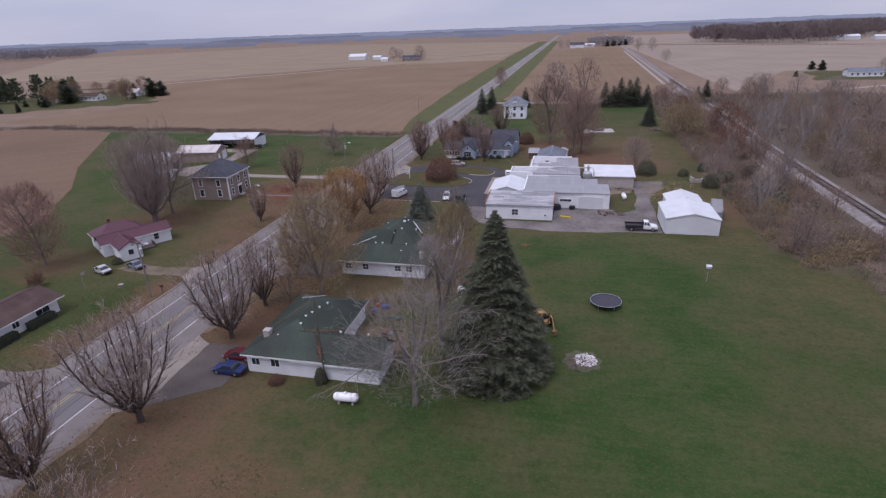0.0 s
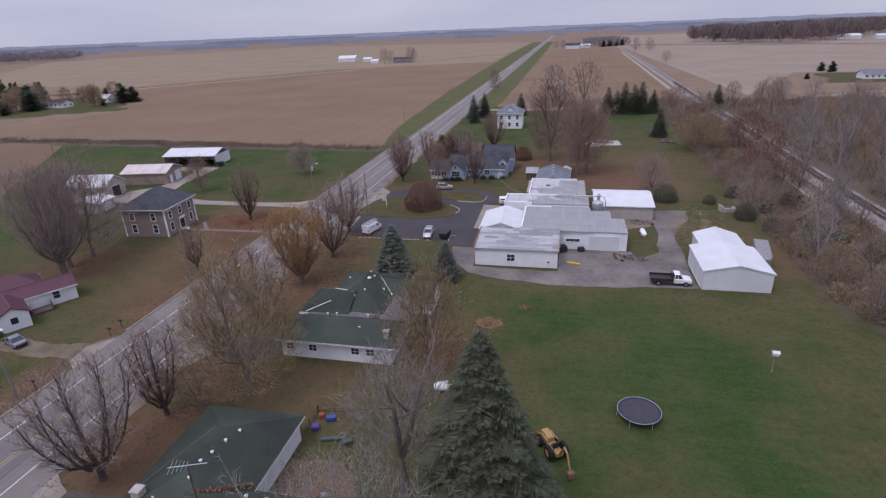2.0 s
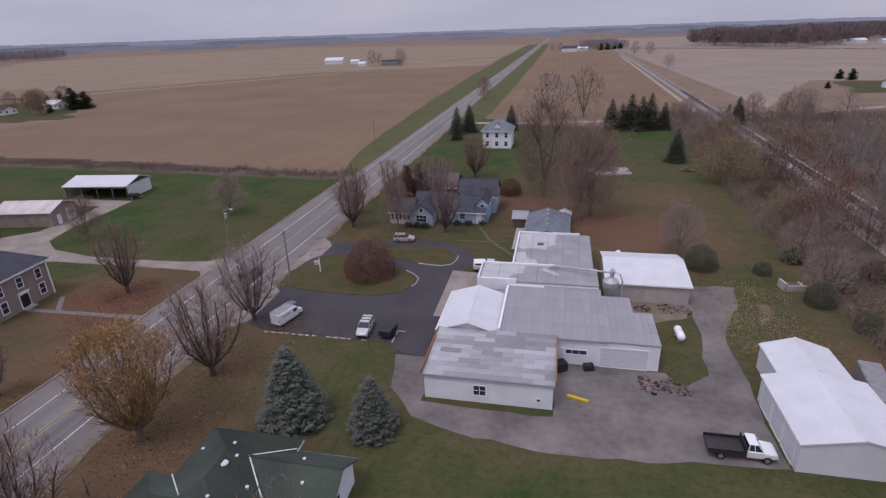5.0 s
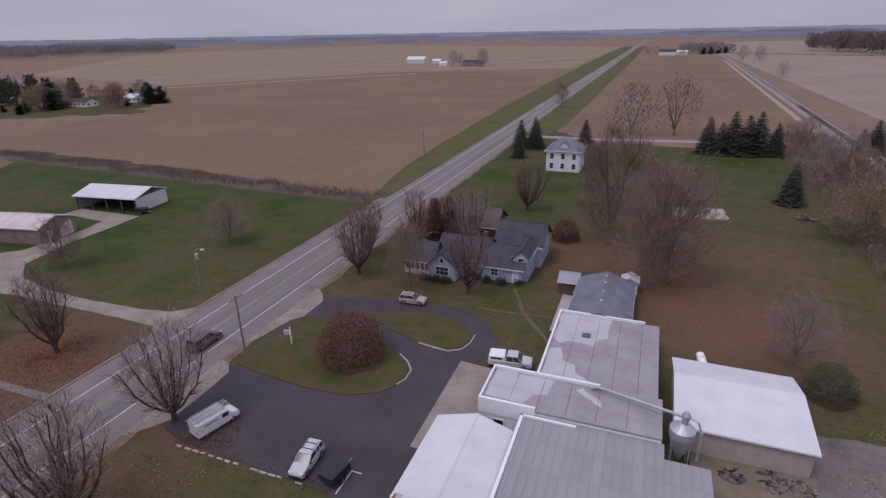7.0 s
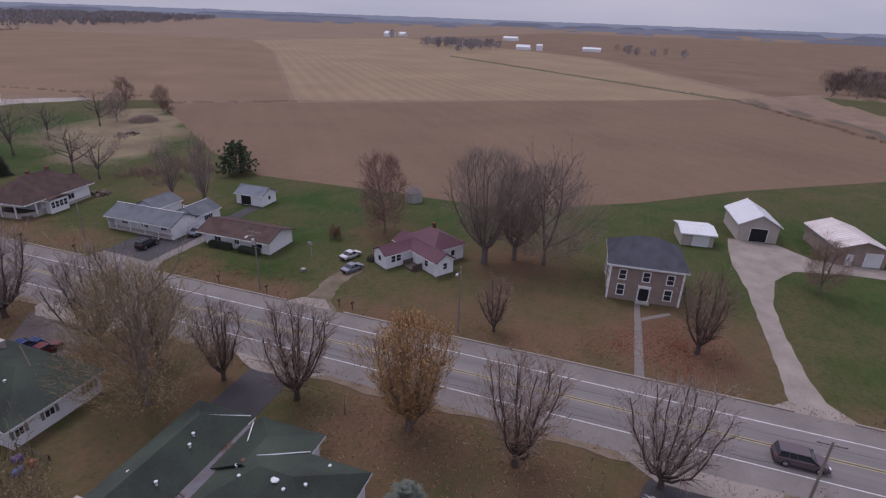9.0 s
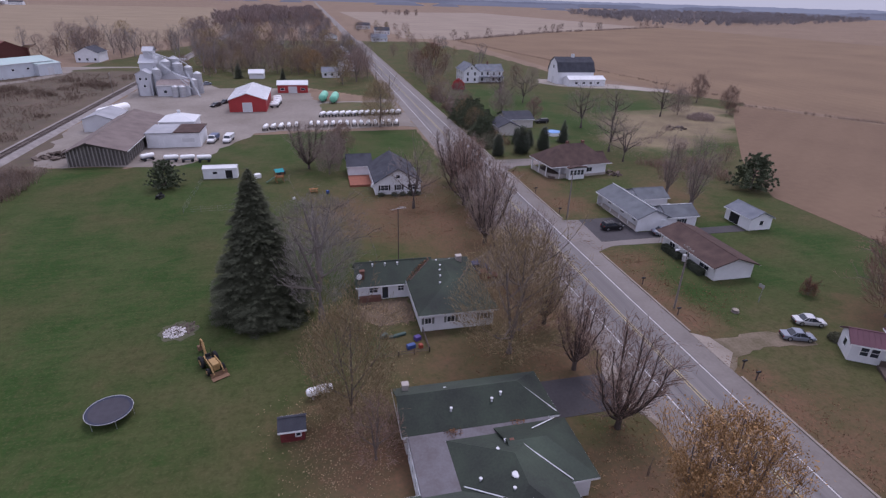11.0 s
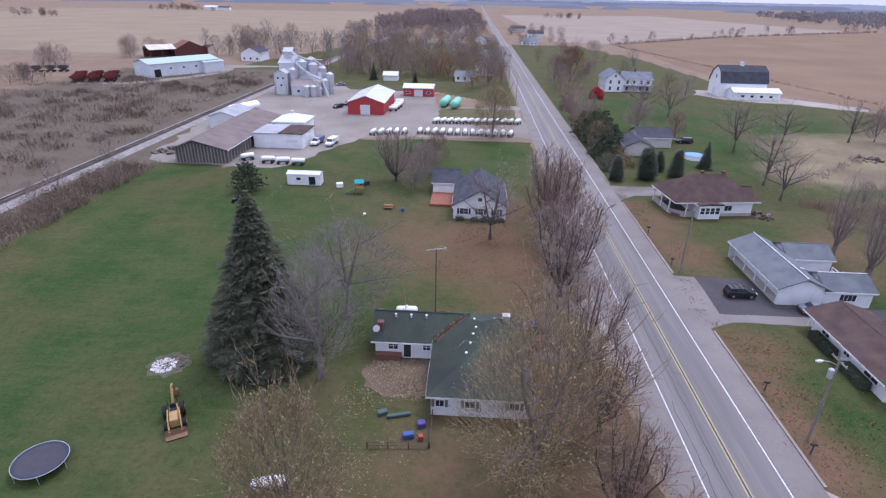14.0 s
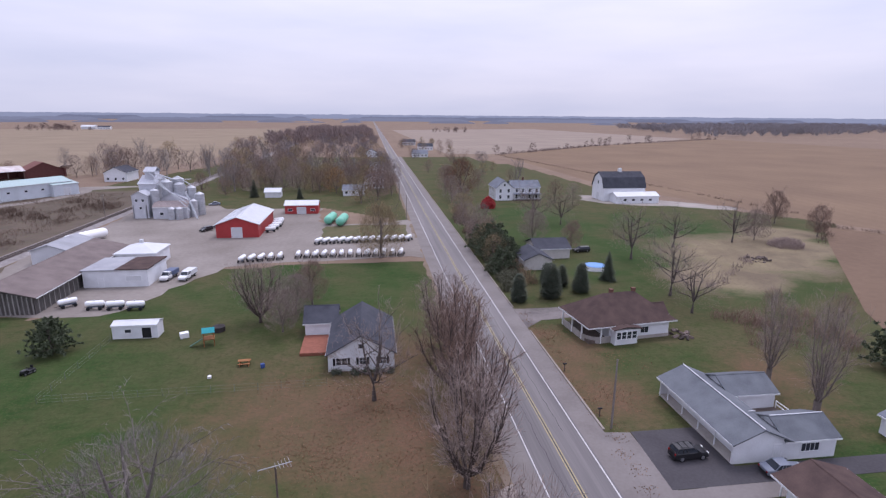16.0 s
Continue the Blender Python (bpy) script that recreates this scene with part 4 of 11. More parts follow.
    def line(self, a, c, r=0.09, m=None, name="flashing", label="white metal flashing strip"):
        """A flat strip of metal laid along a roof line."""
        a, c = Vector((a[0] - self.o[0], a[1] - self.o[1], a[2])), Vector((c[0] - self.o[0], c[1] - self.o[1], c[2]))
        return part(name, tube(bmesh.new(), [(a, r), (c, r)], 4), m or M_trim, self.ob, label)

    def opening(self, side, rect, u, z, w, h, kind="window", m=None, frame=0.09, trim=None, bars=(1, 1), label=""):
        """A window or door in one wall of rect (S, N, W, E), its middle at u along the wall."""
        x0, y0, x1, y1 = self.r(*rect)
        u = u - (self.o[0] if side in "SN" else self.o[1])
        d = {"S": -1, "N": 1, "W": -1, "E": 1}[side]
        base = {"S": y0, "N": y1, "W": x0, "E": x1}[side]

        def slab(bm, ua, ub, za, zb, da, db):
            lo, hi = sorted((base + d * da, base + d * db))
            if side in "SN":
                box(bm, ua, lo, za, ub, hi, zb)
            else:
                box(bm, lo, ua, za, hi, ub, zb)
        bm = bmesh.new()
        f = frame
        slab(bm, u - w / 2 - f, u - w / 2, z - f, z + h + f, -0.05, 0.06)
        slab(bm, u + w / 2, u + w / 2 + f, z - f, z + h + f, -0.05, 0.06)
        slab(bm, u - w / 2, u + w / 2, z + h, z + h + f, -0.05, 0.06)
        slab(bm, u - w / 2, u + w / 2, z - f, z, -0.05, 0.08)
        if kind == "window":
            for i in range(1, bars[0]):
                slab(bm, u - w / 2 + w * i / bars[0] - 0.025, u - w / 2 + w * i / bars[0] + 0.025, z, z + h, -0.05, 0.04)
            for i in range(1, bars[1]):
                slab(bm, u - w / 2, u + w / 2, z + h * i / bars[1] - 0.025, z + h * i / bars[1] + 0.025, -0.05, 0.042)
        top = part(kind, bm, trim or M_trim, self.ob, label)
        bm = bmesh.new()
        if kind == "window":
            slab(bm, u - w / 2, u + w / 2, z, z + h, -0.02, 0.015)
            part("pane", bm, m or M_glass, top, "dark reflecting glass")
        elif kind == "door":
            slab(bm, u - w / 2, u + w / 2, z, z + h, -0.02, 0.02)
            slab(bm, u - w * 0.3, u + w * 0.3, z + h * 0.55, z + h * 0.9, 0.02, 0.035)
            slab(bm, u - w * 0.3, u + w * 0.3, z + h * 0.1, z + h * 0.45, 0.02, 0.035)
            part("door_leaf", bm, m or M_white_siding, top)
        else:
            rows = 4 if h < 3.4 else 5
            for i in range(rows):
                slab(bm, u - w / 2, u + w / 2, z + h * i / rows + 0.012, z + h * (i + 1) / rows - 0.012, -0.02, 0.02)
            slab(bm, u - w / 2, u + w / 2, z, z + h, -0.02, 0.005)
            part("door_leaf", bm, m or M_white_metal, top, "ribbed roller door")
        return top

    def chimney(self, x, y, z0, z1, s=0.6, m=None):
        x, y = x - self.o[0], y - self.o[1]
        bm = boxes((x - s / 2, y - s / 2, z0, x + s / 2, y + s / 2, z1), (x - s / 2 - 0.06, y - s / 2 - 0.06, z1 - 0.15, x + s / 2 + 0.06, y + s / 2 + 0.06, z1 - 0.02))
        return part("chimney", bm, m or mat("red_brick", (0.17, 0.085, 0.065), 0.9, var=0.35, scale=1.5), self.ob, "brick chimney")

    def vent(self, x, y, z, r=0.13, h=0.15):
        x, y = x - self.o[0], y - self.o[1]
        bm = tube(bmesh.new(), [((x, y, z - 0.3), r * 0.8), ((x, y, z + h * 0.7), r * 0.8), ((x, y, z + h * 0.7), r * 1.3), ((x, y, z + h), r * 1.1)], 8)
        part("roof_vent", bm, M_white_metal, self.ob, "white metal roof vent")

    def deck(self, name, label, x0, y0, z0, x1, y1, z1, m):
        x0, y0, x1, y1 = self.r(x0, y0, x1, y1)
        return part(name, boxes((x0, y0, z0, x1, y1, z1)), m, self.ob, label)


# the workshop: five joined halls
shop = Building("workshop", "white workshop of joined halls with weathered grey metal roofs", "workshop", -3, 128, M_white_siding, M_grey_roof)


M_sheet = mat("lapped_roof_sheet", (0.30, 0.30, 0.315), 0.75, var=0.38, scale=0.5, fine=3, spread=0.06, stretch=(1.6, 0.25, 1))
M_sheet_pale = mat("patched_roof_sheet", (0.34, 0.34, 0.355), 0.75, var=0.35, scale=0.5, fine=3, spread=0.32)


def panel_roof(b, x0, y0, x1, y1, za, zb, label, over=0.25, m=None, sheets=None, sheet_m=None, rows=None):
    """A low sheet-metal roof rising from za at y0 to zb at y1; sheets: the size of its lapped sheets."""
    X0, Y0, X1, Y1 = b.r(x0, y0, x1, y1)
    X0, X1, Y0, Y1 = X0 - over, X1 + over, Y0 - over, Y1 + over
    top = part("roof", slab_poly(bmesh.new(), [(X0, Y0, za), (X1, Y0, za), (X1, Y1, zb), (X0, Y1, zb)], 0.22), m or b.roof, b.ob, label)
    if sheets:
        sr = random.Random(int(x0 * 7 + y0))
        w, d = sheets
        nx_, ny_ = max(1, round((X1 - X0) / w)), max(1, round((Y1 - Y0) / d))
        w, d = (X1 - X0) / nx_, (Y1 - Y0) / ny_
        slope = (zb - za) / (Y1 - Y0)
        cache = {}
        for r_ in range(ny_):
            off = (r_ % 2) * w * 0.5 if rows == "x" else 0.0
            for c_ in range(nx_ + (1 if off else 0)):
                xa, xb = max(X0, X0 + c_ * w - off), min(X1, X0 + (c_ + 1) * w - off)
                if xb - xa < 0.1:
                    continue
                key = round(xb - xa, 3)
                if key not in cache:
                    cache[key] = mesh_of("sheet", slab_poly(bmesh.new(), [(0.012, 0.02, 0.0), (key - 0.012, 0.02, 0.0), (key - 0.012, d + 0.03, slope * d), (0.012, d + 0.03, slope * d)], 0.02), sheet_m or M_sheet)
                s = new("sheet", cache[key])
                s.parent = top
                ya = Y0 + r_ * d
                s.matrix_basis = pose(xa, ya, za + slope * (ya - Y0) + 0.024 + 0.004 * (r_ % 2))
    return top


R_SW = (-16.4, 110.0, -2.3, 119.0)
shop.walls(*R_SW, 3.2)
panel_roof(shop, *R_SW, 3.25, 3.75, "low grey sheet roof with pale patched panels", sheets=(2.4, 0.85), sheet_m=M_sheet_pale, rows="x")
for u in (-16.72, -2.12):
    shop.deck("roof_edge", "rust-orange roof edge trim", u, 109.7, 3.3, u + 0.14, 119.1, 3.86, mat("rusty_trim", (0.30, 0.14, 0.07), 0.8, var=0.35))
shop.opening("S", R_SW, -10.2, 1.0, 1.3, 1.2, "window", bars=(2, 2))
shop.opening("S", R_SW, -3.8, 0.9, 0.35, 0.35, "window")
R_AN = (-16.8, 119.3, -9.2, 129.5)
shop.gable(*R_AN, 3.3, 4.5, "y", M_white_metal, M_white_metal, 0.3)
R_MA = (-9.15, 119.1, 3.5, 132.0)
shop.walls(*R_MA, 3.5)
panel_roof(shop, -9.15, 119.1, 3.5, 132.0, 3.6, 3.9, "grey sheet roof with long lapped seams", sheets=(0.8, 3.3))
shop.walls(3.5, 119.1, 7.4, 130.4, 3.45)
panel_roof(shop, 3.55, 119.1, 7.4, 130.4, 3.56, 3.8, "grey sheet roof with long lapped seams", over=0.05, sheets=(0.8, 3.0))
R_ME = (7.4, 119.1, 9.8, 126.6)
shop.walls(*R_ME, 3.3)
panel_roof(shop, 7.5, 119.1, 9.8, 126.6, 3.5, 3.6, "grey sheet roof at the end bay", over=0.05, sheets=(0.8, 2.6))
R_MF = (-2.3, 119.1, 9.8, 126.6)
shop.opening("S", R_MF, 5.8, 0.05, 5.4, 2.6, "roller_door")
shop.opening("S", R_MF, 0.2, 1.5, 2.6, 0.55, "window", bars=(3, 1))
shop.opening("S", R_MF, -1.5, 0.05, 1.0, 2.1, "door")
R_MW = (-13.6, 132.3, 3.5, 138.2)
shop.walls(*R_MW, 4.4)
M_felt = mat("worn_grey_felt", (0.315, 0.31, 0.325), 0.85, col2=(0.235, 0.228, 0.24), scale=0.35, fine=2.2, spec=0.15)
M_felt_pale = mat("pale_roof_coating", (0.46, 0.455, 0.47), 0.8, col2=(0.37, 0.365, 0.38), scale=0.5, fine=2.5, spec=0.15)
panel_roof(shop, *R_MW, 4.42, 4.42, "flat felt roof behind a white parapet", over=0.02, m=M_felt)
R_N = (-9.2, 138.4, 3.2, 155.0)
shop.walls(*R_N, 3.3)
panel_roof(shop, *R_N, 3.4, 3.4, "flat grey felt roof with pale patches", over=0.02, m=M_felt)
for pts, z in (([(-9.0, 145.5), (-8.9, 138.6), (-4.0, 138.5), (-3.4, 140.2), (-5.2, 141.4), (-5.6, 143.0), (-7.2, 143.6), (-7.6, 146.2)], 3.404), ([(-9.0, 154.7), (-8.9, 148.2), (-7.9, 147.2), (-7.0, 148.0), (-4.2, 147.6), (-3.6, 149.4), (-2.6, 149.8), (-2.6, 154.8)], 3.404), ([(-13.3, 137.9), (-13.3, 133.2), (-9.4, 133.0), (-8.8, 134.6), (-7.4, 135.2), (-7.0, 137.9)], 4.424), ([(-4.6, 136.9), (-2.6, 135.2), (-1.8, 134.9), (-2.2, 135.9), (-4.2, 137.4)], 4.424)):
    part("coating_patch", flat_pad([(x_ + 3, y_ - 128) for x_, y_ in ragged(pts, 0.8, 0.14)], z - 0.003, z + 0.006), M_felt_pale, shop.ob, "pale roof coating patch")
for k in range(4):
    shop.deck("felt_seam", "dark felt seam", -6.6 + k * 2.6, 138.5, 3.38, -6.56 + k * 2.6, 154.8, 3.416, M_wood_dark)
for k in range(5):
    shop.deck("felt_seam", "dark felt seam", -10.8 + k * 2.8, 132.5, 4.4, -10.76 + k * 2.8, 138.0, 4.436, M_wood_dark)
shop.deck("roof_hatch", "dark square roof hatch", -5.7, 149.3, 3.38, -4.7, 150.1, 3.62, mat("dark_hatch", (0.13, 0.13, 0.14), 0.7, var=0.3))
for a, c, z in (((-13.7, 132.2), (-13.5, 138.3), 4.75), ((-13.5, 132.2), (-8, 132.5), 4.75), ((-13.5, 138.0), (-2.5, 138.3), 4.75), ((-9.3, 138.4), (-9.05, 155.1), 3.75), ((-9.05, 154.85), (1.5, 155.1), 3.75), ((-9.3, 119.5), (-9.0, 131.8), 4.0), ((-9.0, 131.7), (-4, 131.95), 4.1)):
    shop.deck("parapet", "white parapet coping", a[0], a[1], 3.0, c[0], c[1], z, M_trim)
shop.opening("S", R_MW, -11.6, 1.2, 1.0, 1.2, "window")
shop.gable(-8.2, 155.3, -0.4, 168.5, 2.5, 3.9, "y", M_wood_dark, M_blue_roof, 0.35)
shop.deck("tarp", "dark green tarpaulin over the shed end", -8.3, 168.95, 2.2, -3.6, 171.4, 2.5, mat("dark_green_tarp", (0.035, 0.075, 0.05), 0.7, var=0.3))
for u, v in ((-8.2, 171.2), (-3.8, 171.2)):
    shop.deck("post", "timber post", u, v, 0, u + 0.12, v + 0.12, 2.2, M_wood_dark)
shop.deck("side_ramp", "pale concrete ramp along the shed", -10.6, 155.2, -0.1, -8.6, 166.8, 0.12, M_concrete)

for y in (158.5, 161.5, 164.5, 167):
    shop.vent(-4.3, y, 4.1)
ns = Building("garden_shed", "small weathered shed behind the workshop", "shed", -10, 169, M_wood_dark, M_grey_roof)
ns.gable(-11.4, 167.2, -8.5, 170.4, 2.1, 3.0, "x", over=0.25)
ns2 = Building("garden_shed", "small white shed beneath the big tree", "shed", -1.0, 171.5, M_white_siding, M_white_metal)
ns2.gable(-2.2, 170.4, 0.2, 172.6, 2.0, 2.6, "y", over=0.2)
wb = Building("storage_building", "low beige storage hall with a bright white metal roof", "storage hall", 10.8, 142.5, M_beige_metal, M_white_metal)
wb.gable(5.0, 136.8, 16.6, 148.6, 2.9, 3.9, "x", M_beige_metal, M_white_metal, 0.3, at=0.62)

shed = Building("machine_shed", "white metal machine shed with side doors", "shed", 24.5, 112, M_white_metal, M_white_metal)
shed.gable(19.5, 105.0, 29.2, 115.5, 3.0, 4.1, "y", M_white_metal, M_white_metal, 0.15)
shed.gable(21.3, 115.7, 28.2, 122.0, 3.0, 4.1, "y", M_white_metal, M_white_metal, 0.15)
R_SH = (19.5, 105.0, 29.2, 115.5)
for v in (107.2, 110.2, 113.2):
    shed.opening("W", R_SH, v, 0.05, 2.6, 2.6, "roller_door")

# the two green-roofed houses
h2 = Building("house", "white bungalow with rambling dark green hipped shingle roofs", "house", -29, 87, M_white_siding, M_green_roof)
R_A, R_B = (-36.6, 78.1, -21.9, 84.0), (-26.0, 91.3, -19.9, 96.8)
h2.walls(*R_A, 2.5)
h2.walls(-22.1, 78.097, -21.897, 84.003, 2.5, 4.2, "x")
h2.hip_roof(*R_A, 2.5, 4.4, (1, 0))
h2.walls(-34.3, 86.2, -25.8, 98.0, 2.5)
h2.hip_roof(-34.3, 86.2, -25.8, 98.0, 2.52, 4.85, (1, 1), axis="y")
h2.walls(*R_B, 2.5, 4.2, "x")
h2.gable_roof(-29.4, 91.3, -19.9, 96.8, 2.5, 4.15, "x", over=0.45)
h2.walls(-36.9, 85.4, -33.0, 91.8, 2.45)
h2.hip_roof(-36.9, 85.4, -30.6, 91.8, 2.46, 4.3, (1, 0), axis="x")
h2.walls(-35.6, 84.6, -21.95, 91.3, 2.5)
panel_roof(h2, -35.9, 83.9, -21.95, 91.4, 2.7, 2.74, "grey flat felt roof between the wings", over=0.0, m=mat("grey_roofing_felt", (0.155, 0.148, 0.165), 0.9, col2=(0.105, 0.092, 0.095), scale=0.6, fine=4, spec=0.15))
for u in (-35.4, -32.3, -26.6, -24.6):
    h2.opening("S", R_A, u, 1.1, 1.0, 0.9, bars=(2, 2))
h2.opening("E", R_A, 80.2, 1.1, 0.9, 1.0, bars=(1, 2))
h2.opening("E", R_A, 82.6, 1.1, 0.7, 1.0, bars=(1, 2))
h2.opening("E", R_B, 93.0, 1.2, 1.0, 1.0)
for v in (85.8, 87.3, 88.8, 90.2):
    h2.opening("E", (-26.0, 84.6, -21.95, 91.3), v, 0.9, 0.7, 1.2, bars=(1, 2))
for a, c in (((-36.9, 84.1, 2.86), (-33.8, 81.2, 4.5)), ((-36.3, 84.9, 2.82), (-33.2, 86.7, 3.75)), ((-34.9, 92.2, 2.85), (-31.5, 89.0, 4.35)), ((-28.2, 94.05, 4.36), (-25.4, 97.1, 2.78)), ((-28.2, 94.05, 4.36), (-25.6, 91.1, 2.9))):
    h2.line(a, c, 0.06)
for x, y, z in ((-31.65, 82.1, 4.2), (-30.6, 82.6, 4.0), (-26.4, 83.0, 3.85), (-26.45, 80.0, 3.8), (-30.15, 88.0, 3.95), (-29.0, 89.2, 4.35), (-29.0, 93.5, 4.5), (-30.05, 94.9, 4.5), (-26.9, 91.3, 3.55), (-23.4, 94.8, 3.85), (-22.6, 92.6, 3.45), (-33.6, 95.0, 3.2)):
    h2.vent(x, y, z + 0.12)
h2.vent(-29.5, 92.4, 4.66, 0.3, 0.25)
for x, y, z, n in ((-30.6, 88.4, 4.3, 0.4),):
    h2.deck("turbine_vent", "dark roof turbine", x - n / 2, y - n / 2, z - 0.3, x + n / 2, y + n / 2, z + 0.2, mat("red_brick", (0.17, 0.085, 0.065), 0.9, var=0.35, scale=1.5))
h2.chimney(-22.6, 79.0, 2.5, 4.4, 0.6, M_concrete)
h1 = Building("house", "white L-shaped bungalow under dark green shingle roofs", "house", -29, 56, M_white_siding, M_green_roof)
h1.walls(-37.0, 49.0, -27.2, 63.9, 2.5)
h1.hip_roof(-37.0, 49.0, -27.2, 63.9, 2.5, 4.8, (1, 1))
h1.walls(-27.4, 49.1, -20.0, 54.6, 2.5, 4.35, "x")
h1.gable_roof(-30.5, 49.1, -20.0, 54.6, 2.5, 4.5, "x", over=0.45)
R_C, R_D = (-37.0, 49.0, -27.2, 63.9), (-27.4, 49.1, -20.0, 54.6)
h1.opening("S", R_C, -33.2, 1.1, 1.1, 1.0, bars=(2, 1))
h1.opening("S", R_C, -35.8, 1.1, 1.0, 0.9, bars=(2, 1))
for u, w in ((-28.1, 0.8), (-31.15, 0.95), (-35.6, 0.9)):
    h1.opening("N", R_C, u, 1.15, w, 0.8, bars=(2, 1))
    for q in (-1, 1):
        if u + q * 0.7 < -27.3:
            h1.deck("shutter", "grey window shutter", u + q * (w / 2 + 0.28) - 0.15, 63.9, 1.1, u + q * (w / 2 + 0.28) + 0.15, 63.96, 2.0, mat("grey_shutter", (0.16, 0.17, 0.17), 0.7, var=0.2))
h1.opening("N", R_D, -22.1, 1.15, 1.1, 0.9, bars=(2, 2))
h1.opening("N", R_D, -23.75, 0.1, 0.85, 1.95, "door", m=M_glass)
h1.opening("N", R_D, -26.0, 1.15, 0.8, 0.9, bars=(2, 2))
h1.deck("brick_planter", "low red-brown brick planter", -23.1, 54.6, -0.1, -20.0, 55.3, 0.75, mat("red_brick", (0.17, 0.085, 0.065), 0.9, var=0.35, scale=1.5))
dish = h1.line((-20.1, 54.0, 2.6), (-20.1, 54.2, 3.7), 0.03, M_galv, "dish_mast", "thin steel dish mast")
part("dish", tube(bmesh.new(), [((8.9, -1.75, 3.7), 0.06), ((8.87, -1.66, 3.72), 0.3), ((8.84, -1.58, 3.74), 0.42)], 14), M_white_metal, dish, "white satellite dish")
for a, c in (((-36.9, 52.0, 3.1), (-33.2, 59.5, 4.6)),):
    h1.line(a, c, 0.08, M_wood_dark, "dead_branch", "fallen dead branch on the shingles")
h1.line((-28.6, 51.8, 4.35), (-27.0, 48.9, 2.9), 0.14, M_wood_dark, "leaf_drift", "drift of brown leaves in the valley")
h1.line((-30.6, 52.0, 4.5), (-27.2, 55.2, 2.95), 0.14, M_wood_dark, "leaf_drift", "drift of brown leaves in the valley")
for x, y, z in ((-25.8, 52.5, 4.42), (-24.0, 52.5, 4.42), (-22.2, 52.5, 4.42), (-31.4, 53.2, 4.7), (-31.6, 55.0, 4.75), (-31.3, 56.2, 4.65), (-31.0, 57.8, 4.6), (-30.6, 59.4, 4.4), (-33.8, 51.6, 3.8)):
    h1.vent(x, y, z + 0.1)
for a, c, w, n in (((-30.4, 51.9, 4.62), (-27.0, 55.0, 2.98), 0.32, 260), ((-28.7, 51.9, 4.56), (-26.9, 48.8, 2.9), 0.3, 220)):
    dt = TreeMesh(n)
    for _ in range(n):
        k = dt.rnd.random()
        q = Vector(a).lerp(Vector(c), k) + Vector((dt.rnd.uniform(-w, w), dt.rnd.uniform(-w, w), dt.rnd.uniform(0.03, 0.1))) - Vector((-29, 56, 0))
        dt.leaf(q, dt.rnd.uniform(0.06, 0.13))
    drift_me = dt.meshes()[1]
    drift_me.materials.append(mat("loose_brown_leaves", (0.20, 0.11, 0.068), 0.95, col2=(0.145, 0.085, 0.056), scale=0.6, bump=0, spec=0.08, island=0.4))
    drift = new("leaf_drift", drift_me)
    drift.parent = h1.ob
    drift["kind"] = "stuff"
h1.chimney(-20.6, 53.8, 2.5, 4.4, 0.6)
h1.chimney(-35.2, 51.6, 3.0, 4.6, 0.8, M_concrete)
h1.deck("gutter_trim", "white eaves trim of the inner court", -27.25, 54.6, 2.3, -27.0, 64.2, 2.62, M_trim)

# the brick house and its sheds
bk = Building("house", "two-storey tan brick farmhouse with a dark hipped roof", "house", -88, 121, M_tan_siding, M_dark_roof, rz=4.6)
R_K = (-92.8, 115.5, -83.2, 126.2)
bk.walls(*R_K, 5.9)
bk.hip_roof(*R_K, 5.9, 9.0, (1, 1), over=0.6, inset=4.4)
for v in (117.4, 120.9, 124.4):
    bk.opening("E", R_K, v, 3.6, 0.95, 1.5, bars=(1, 2), frame=0.13)
for v in (117.4, 124.4):
    bk.opening("E", R_K, v, 0.9, 1.0, 1.7, bars=(1, 2), frame=0.13)
bk.opening("E", R_K, 120.9, 0.25, 1.3, 2.1, "door", m=M_dark, frame=0.26)
for u in (-90.6, -85.8):
    bk.opening("S", R_K, u, 3.6, 0.95, 1.5, bars=(1, 2), frame=0.13)
    bk.opening("S", R_K, u, 0.9, 1.0, 1.7, bars=(1, 2), frame=0.13)
for u, v in ((-83.2, 115.5), (-83.2, 126.2), (-92.8, 115.5)):
    bk.deck("corner_board", "white corner board", u - 0.13, v - 0.13, 0, u + 0.13, v + 0.13, 5.85, M_trim)
bk.deck("frieze_board", "white frieze board under the eave", -83.24, 115.64, 5.5, -83.12, 126.06, 5.85, M_trim)
bk.deck("door_hood", "white moulded hood over the door", -83.25, 119.95, 2.55, -82.9, 121.85, 2.85, M_trim)
for v in (120.28, 121.52):
    bk.deck("sidelight", "narrow glass sidelight", -83.2, v - 0.12, 0.5, -83.09, v + 0.12, 2.2, M_glass)
bk.deck("step", "pale stone doorstep", -83.2, 119.9, -0.1, -82.3, 121.9, 0.22, M_concrete)
sa = Building("garage", "low beige garage with a white metal roof", "garage", -115, 131, M_beige_metal, M_white_metal, rz=8)
sa.gable(-119.0, 128.0, -112.2, 134.0, 2.5, 3.1, "y", ribs=0.9)
sa.opening("E", (-119.0, 128.0, -112.2, 134.0), 131.6, 0.05, 2.8, 2.1, "roller_door")
sb = Building("barn", "beige metal barn with an open door and white roof", "barn", -125, 142.5, M_beige_metal, M_white_metal, rz=6)
sb.gable(-131, 139.0, -119.8, 146.4, 3.6, 5.6, "x", ribs=0.9)
# open doorway: an opaque dark leaf painted as the unlit interior, no real door
sb.opening("E", (-131, 139.0, -119.8, 146.4), 142.8, 0.02, 3.2, 2.8, "roller_door", m=M_dark)
